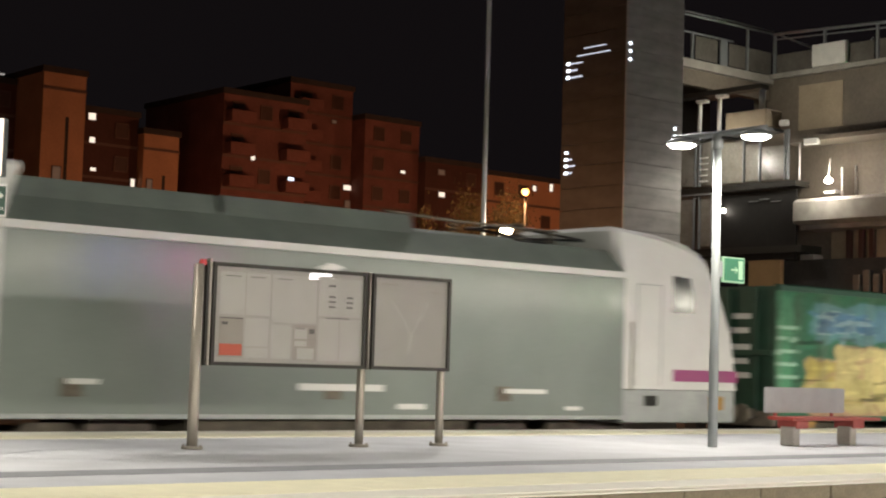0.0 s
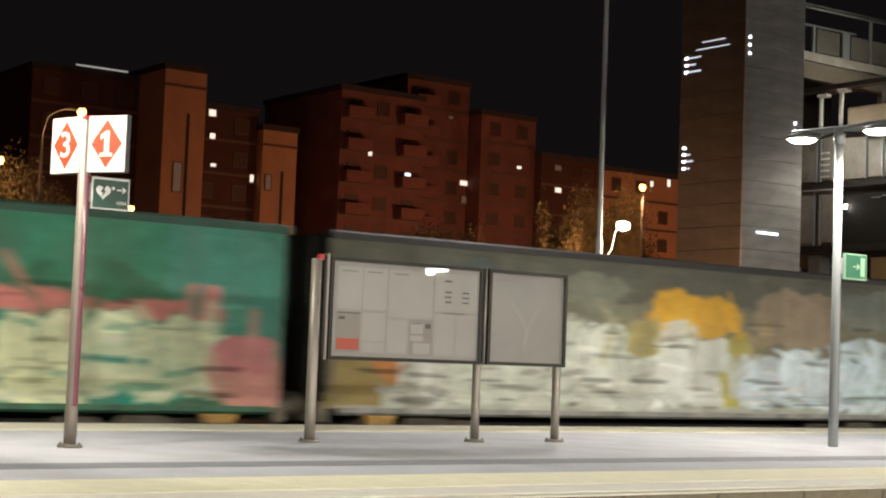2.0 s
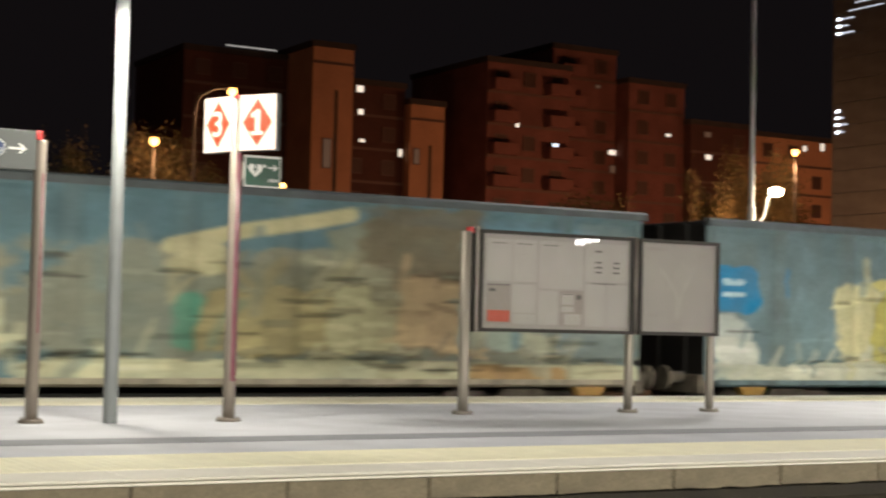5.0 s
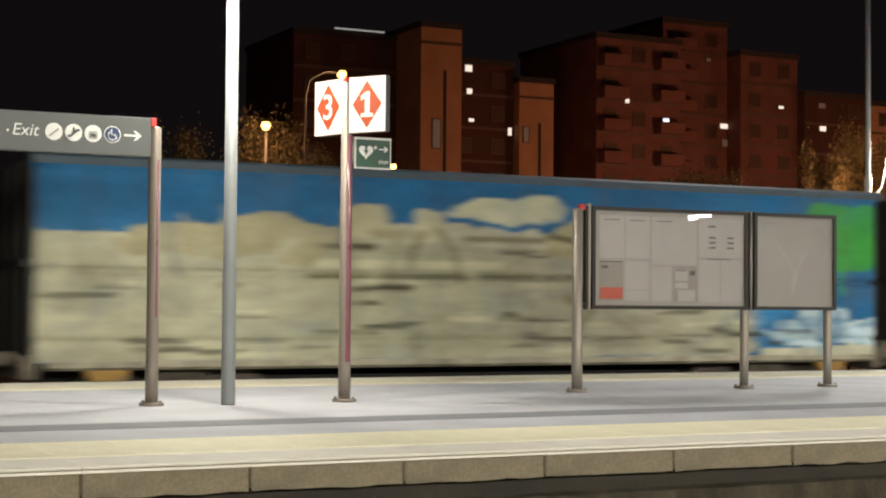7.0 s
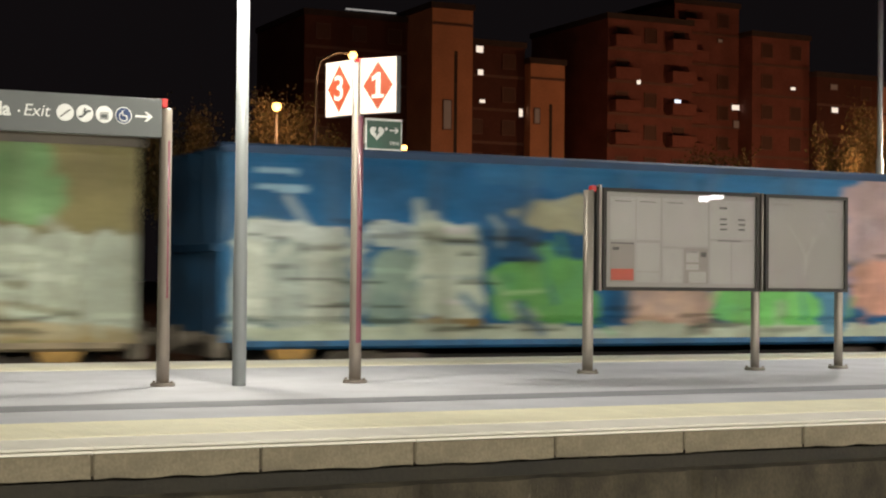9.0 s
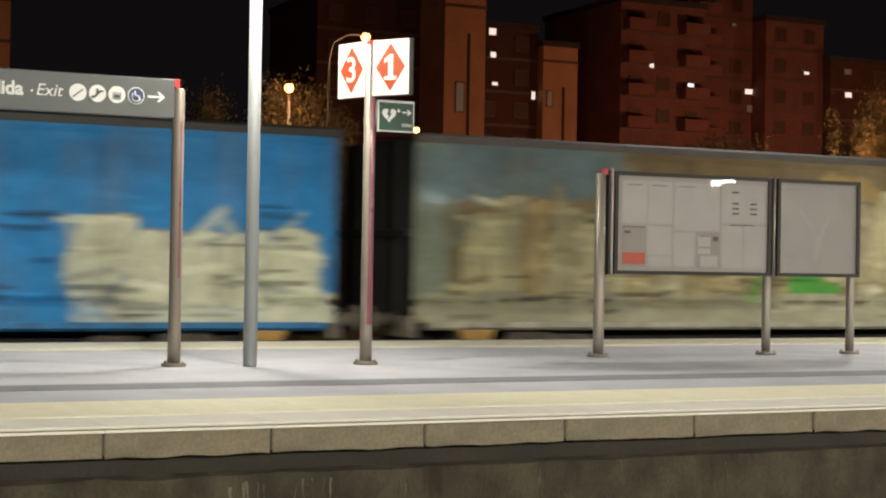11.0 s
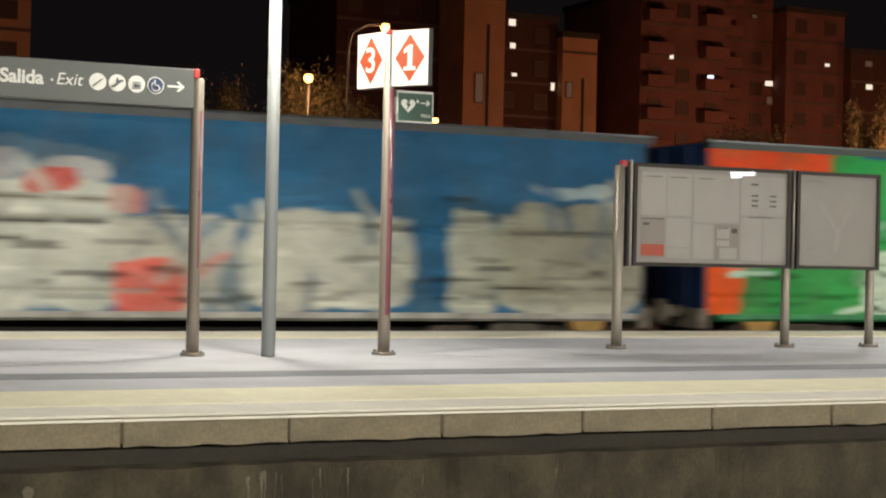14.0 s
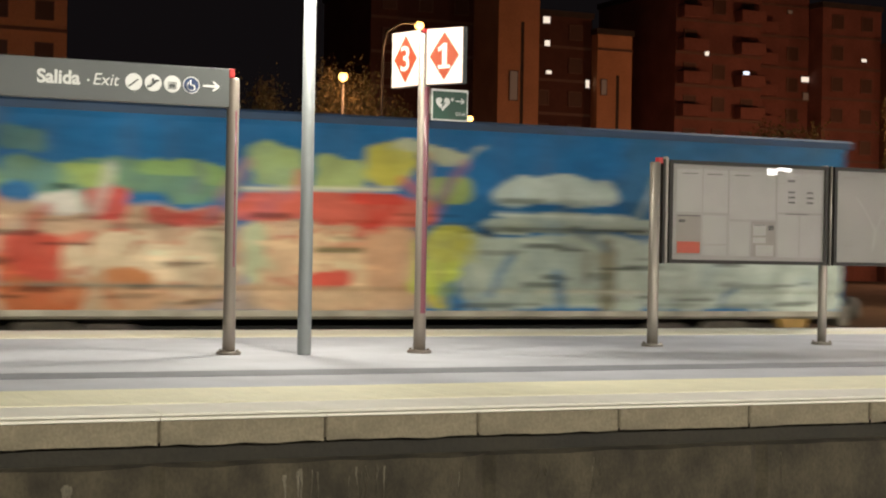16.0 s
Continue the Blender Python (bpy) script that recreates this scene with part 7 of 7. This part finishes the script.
    s.stroke(((7.89, 2.09), (8.30, 2.00)), .11, (0.00786, 0.0095, 0.00826))
    s.stroke(((7.97, 1.61), (8.82, 1.51), (9.49, 1.41)), .15, (0.00786, 0.0095, 0.00826))
    s.stroke(((9.31, 1.20), (9.49, 1.37)), .10, (0.00786, 0.0095, 0.00826))
    s.stroke(((8.31, 1.42), (9.36, 1.00), (9.80, 1.33)), .08, (0.541, 0.656, 0.53))
    s.patch(7.32, 7.77, 0.50, 0.90, (0.241, 0.628, 0.0329), 0.3)
    s.patch(8.14, 10.93, 1.90, 2.91, (0.0247, 0.24, 0.0869), 0.15, 5)
    s.stroke(((8.16, 2.64), (8.63, 2.85), (10.23, 2.92), (10.83, 2.73)), .08, (0.394, 0.587, 0.459))
    s.stroke(((8.71, 2.90), (9.95, 2.96)), .07, (0.0443, 0.137, 0.23))
    s.stroke(((9.52, 2.26), (10.62, 1.64)), .16, (0.299, 0.511, 0.323))
    s.patch(9.50, 9.89, 2.07, 2.34, (0.0208, 0.0411, 0.0281), 0.3)
    s.stroke(((9.97, 1.89), (10.99, 1.86)), .12, (0.00786, 0.0221, 0.012))
    s.patch(10.58, 11.04, 1.42, 1.81, (0.541, 0.574, 0.425), 0.2)
    s.stroke(((8.14, 1.44), (12.54, 1.45)), .05, (0.00686, 0.0332, 0.0134))
    s.patch(8.97, 10.26, 0.60, 1.17, (0.204, 0.587, 0.0354), 0.35, 3)
    s.patch(10.79, 11.31, 1.98, 2.88, (0.191, 0.336, 0.208), 0.2)
    s.patch(11.26, 12.67, 1.54, 2.80, (0.06, 0.327, 0.12), 0.2, 5)
    s.stroke(((11.35, 2.69), (12.31, 2.88), (13.32, 2.81)), .10, (0.425, 0.614, 0.447))
    s.patch(12.00, 12.66, 1.02, 2.02, (0.517, 0.548, 0.403), 0.25)
    s.stroke(((12.14, 1.97), (12.63, 2.01)), .10, (0.00786, 0.0095, 0.00826))
    s.patch(10.46, 11.58, 0.25, 0.56, (0.505, 0.601, 0.494), 0.35)
    s.stroke(((11.59, 0.31), (12.45, 0.70)), .10, (0.447, 0.628, 0.447))
    s.patch(13.58, 15.05, 2.48, 2.90, (0.701, 0.0922, 0.0259), 0.06, 6)
    s.patch(12.85, 14.82, 0.23, 0.93, (0.0747, 0.429, 0.105), 0.1, 6)
    s.stroke(((12.86, 0.53), (14.19, 0.58)), .09, (0.447, 0.642, 0.459))
    s.patch(14.20, 14.87, 0.71, 0.95, (0.566, 0.628, 0.518), 0.3)
    s.patch(13.47, 14.97, 1.72, 3.04, (0.716, 0.0712, 0.0165), 0.03, 8)
    s.patch(13.54, 14.03, 2.39, 2.69, (0.566, 0.614, 0.494), 0.3)
    s.patch(13.57, 14.05, 1.98, 2.36, (0.553, 0.601, 0.482), 0.3)
    s.stroke(((13.58, 2.50), (14.02, 2.46)), .08, (0.00895, 0.0107, 0.00826))
    s.stroke(((13.67, 1.98), (14.07, 2.06)), .08, (0.00895, 0.0107, 0.00826))
    s.patch(11.94, 12.82, 1.94, 2.40, (0.493, 0.574, 0.447), 0.35)
    s.patch(11.94, 12.81, 1.04, 1.90, (0.541, 0.587, 0.447), 0.25)
    s.stroke(((12.26, 2.23), (12.80, 2.03)), .12, (0.00895, 0.0121, 0.00941))
    s.stroke(((10.38, 1.40), (12.81, 1.42)), .06, (0.00895, 0.0221, 0.012))
    s.patch(10.93, 12.06, 0.54, 0.93, (0.159, 0.536, 0.362), 0.25)
    s.stroke(((10.82, 0.65), (11.74, 0.27)), .20, (0.505, 0.628, 0.47))
    s.stroke(((10.53, 1.08), (11.25, 0.90)), .12, (0.505, 0.628, 0.459))
    s.patch(14.38, 14.91, 0.74, 1.03, (0.517, 0.587, 0.47), 0.3)


def paint_14(s):
    s.patch(10.55, 14.74, 1.57, 3.07, (0.0337, 0.117, 0.215), 0.2, 6, 0.7)
    s.patch(1.45, 2.10, 2.26, 2.58, (0.115, 0.224, 0.167), 0.3, 4, 0.8)
    s.patch(-0.00, 1.46, 1.69, 2.09, (0.219, 0.317, 0.11), 0.3)
    s.patch(1.46, 4.58, 1.76, 2.16, (0.159, 0.264, 0.12), 0.45, 3, 0.8)
    s.patch(2.17, 2.94, 1.85, 2.10, (0.282, 0.376, 0.11), 0.3)
    s.patch(3.20, 4.46, 1.94, 2.22, (0.212, 0.336, 0.12), 0.35)
    s.patch(4.66, 5.58, 2.01, 2.47, (0.326, 0.418, 0.167), 0.25)
    s.patch(5.67, 6.42, 1.94, 2.38, (0.326, 0.397, 0.154), 0.25)
    s.patch(6.44, 7.19, 2.06, 2.58, (0.505, 0.463, 0.0785), 0.25)
    s.patch(6.88, 8.25, 2.41, 2.63, (0.404, 0.418, 0.279), 0.3, 3)
    s.patch(7.46, 8.14, 1.79, 2.21, (0.282, 0.356, 0.101), 0.25)
    s.patch(0.02, 4.60, 0.25, 1.70, (0.47, 0.317, 0.208), 0.15, 6)
    s.patch(4.60, 7.35, 0.26, 1.46, (0.493, 0.336, 0.208), 0.15, 6)
    s.patch(4.55, 7.46, 1.44, 1.91, (0.566, 0.116, 0.0785), 0.12, 6)
    s.patch(6.17, 7.08, 1.76, 1.93, (0.566, 0.0533, 0.0354), 0.15)
    s.stroke(((4.66, 1.90), (6.89, 1.96)), .06, (0.605, 0.574, 0.414))
    s.patch(2.50, 3.09, 1.46, 1.83, (0.505, 0.0834, 0.0705), 0.3)
    s.patch(3.37, 4.39, 1.36, 1.69, (0.425, 0.0752, 0.0595), 0.3)
    s.patch(1.87, 2.55, 1.50, 1.79, (0.541, 0.511, 0.447), 0.3)
    s.patch(0.00, 1.46, 1.30, 1.80, (0.505, 0.195, 0.12), 0.3)
    s.patch(1.47, 2.08, 0.73, 1.27, (0.605, 0.111, 0.0744), 0.25)
    s.patch(1.48, 1.98, 0.24, 0.46, (0.592, 0.106, 0.0744), 0.25)
    s.letters(2.08, 4.45, 0.28, 1.36, 4, (0.529, 0.418, 0.279), (0.436, 0.144, 0.0869), (0.493, 0.273, 0.154))
    s.patch(2.67, 3.68, 0.28, 0.75, (0.425, 0.169, 0.0667), 0.3)
    s.patch(4.68, 5.04, 0.59, 1.44, (0.384, 0.407, 0.254), 0.2)
    s.letters(5.04, 6.49, 0.28, 1.42, 3, (0.529, 0.366, 0.222), (0.404, 0.122, 0.0705))
    s.patch(5.57, 6.28, 0.54, 0.76, (0.579, 0.0752, 0.0496), 0.15)
    s.patch(6.49, 7.30, 0.25, 1.46, (0.505, 0.29, 0.167), 0.2)
    s.stroke(((5.73, 1.08), (6.40, 1.09)), .07, (0.1, 0.0922, 0.0354))
    s.patch(7.38, 8.14, 0.86, 1.50, (0.425, 0.407, 0.0785), 0.25)
    s.patch(7.40, 7.84, 0.23, 0.81, (0.505, 0.44, 0.0407), 0.25)
    s.patch(8.44, 10.50, 1.85, 2.25, (0.425, 0.486, 0.425), 0.25)
    s.patch(8.33, 11.15, 1.41, 1.71, (0.404, 0.452, 0.372), 0.2)
    s.patch(8.01, 11.17, 0.25, 1.38, (0.394, 0.44, 0.362), 0.15, 5)
    s.patch(0.02, 7.44, 0.23, 0.58, (0.481, 0.327, 0.2), 0.05, 8, 0.7)
    s.bars(0.41, 1.25, 1.98, 2.63, 3, (0.184, 0.368, 0.506))
    s.patch(1.54, 2.26, 0.27, 1.20, (0.436, 0.0567, 0.0329), 0.3, 6)
    s.patch(7.13, 7.97, 0.43, 0.93, (0.447, 0.523, 0.0913), 0.35)
    s.patch(0.64, 1.14, 0.70, 0.98, (0.425, 0.536, 0.161), 0.3)
    s.patch(1.51, 2.72, 0.27, 0.66, (0.404, 0.111, 0.038), 0.3)
    s.stroke(((8.31, 1.43), (11.06, 1.45)), .05, (0.0443, 0.0501, 0.0407))
    s.stroke(((8.49, 1.65), (10.46, 1.63)), .05, (0.605, 0.656, 0.569))
    s.stroke(((8.58, 1.85), (9.22, 1.85)), .06, (0.153, 0.169, 0.131))
    s.patch(10.21, 10.50, 0.23, 1.31, (0.226, 0.217, 0.148), 0.15)
    s.patch(10.97, 14.81, 0.24, 1.58, (0.436, 0.486, 0.414), 0.12, 6)
    s.stroke(((1.48, 0.58), (4.45, 0.56)), .05, (0.184, 0.182, 0.143))
    s.stroke(((8.24, 0.53), (10.98, 0.53)), .05, (0.541, 0.536, 0.425))


WAGONS = (
    (26.45, 40.73, (0.0388, 0.138, 0.0785), "ribbed", paint_1, "green open freight wagon with yellow, pink and teal graffiti", None, (0.03, 0.13, 0.08)),
    (41.5, 56.4, (0.159, 0.156, 0.11), "ribbed", paint_2, "grey rusty open freight wagon with white and ochre graffiti", (0.3, 0.3, 0.28), None),
    (57.2, 72.04, (0.0472, 0.158, 0.246), "ribbed", paint_3, "blue open freight wagon with white and red graffiti", (0.35, 0.38, 0.38), (0.12, 0.13, 0.13)),
    (73.35, 87.73, (0.11, 0.193, 0.222), "ribbed", paint_4, "blue open freight wagon with tan graffiti lettering", (0.36, 0.32, 0.24), (0.14, 0.17, 0.18)),
    (89.1, 103.5, (0.136, 0.205, 0.222), "ribbed", paint_5, "blue open freight wagon with white and yellow graffiti", None, (0.16, 0.2, 0.22)),
    (104.8, 119.0, (0.0157, 0.116, 0.262), "smooth", paint_6, "blue open freight wagon with cream block graffiti", (0.4, 0.37, 0.28), (0.08, 0.13, 0.18)),
    (120.2, 134.79, (0.212, 0.188, 0.0869), "ribbed", paint_7, "olive brown open freight wagon with faded green graffiti", (0.3, 0.24, 0.15), (0.16, 0.13, 0.09)),
    (135.95, 150.5, (0.0157, 0.116, 0.262), "ribbed", paint_8, "blue open freight wagon with white, green and pink graffiti", None, (0.035, 0.11, 0.25)),
    (151.8, 166.2, (0.0173, 0.155, 0.362), "ribbed", paint_9, "blue open freight wagon with cream graffiti", None, None),
    (167.4, 182.07, (0.171, 0.133, 0.0705), "ribbed", paint_10, "tan open freight wagon covered in cream scribbled graffiti", (0.4, 0.38, 0.3), (0.13, 0.11, 0.09)),
    (183.2, 198.3, (0.147, 0.15, 0.0913), "smooth", paint_11, "dusty grey open freight wagon with yellow green graffiti", (0.38, 0.38, 0.3), (0.19, 0.17, 0.14)),
    (199.4, 214.1, (0.0208, 0.11, 0.222), "smooth", paint_12, "blue open freight wagon with white and red block graffiti", (0.44, 0.43, 0.4), (0.13, 0.14, 0.15)),
    (215.2, 229.9, (0.0247, 0.24, 0.0561), "smooth", paint_13, "green and orange open freight wagon with white outlined graffiti", (0.03, 0.25, 0.09), (0.10, 0.13, 0.12)),
    (231.15, 245.9, (0.0127, 0.125, 0.296), "smooth", paint_14, "blue open freight wagon with red, yellow and white graffiti", (0.42, 0.38, 0.3), (0.03, 0.09, 0.2)),
)
for k, (a, b, base, kind, paint, label, sill, top) in enumerate(WAGONS):
    # end tones darkened below the sides to hold the shade of the gaps
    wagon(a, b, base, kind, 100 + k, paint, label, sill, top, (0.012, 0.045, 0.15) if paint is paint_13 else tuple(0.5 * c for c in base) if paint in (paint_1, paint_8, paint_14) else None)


W1_END = bpy.data.objects["gondola_wagon"]
for k, z in enumerate((2.25, 1.95, 1.6, 1.3, 1.0)):
    part("marking", bx(-0.012, -0.001, FACE + 0.75 + 0.06 * (k % 2), FACE + 1.25, z, z + 0.12), M["signwhite"], W1_END, "plain white marking")


def motions():
    for w, x in MOVING:
        walk(w, [(t, pose(x - SPEED * t, 0, 0)) for t in (0.0, 4.0, 8.0, 12.0, 16.0)])


motions()
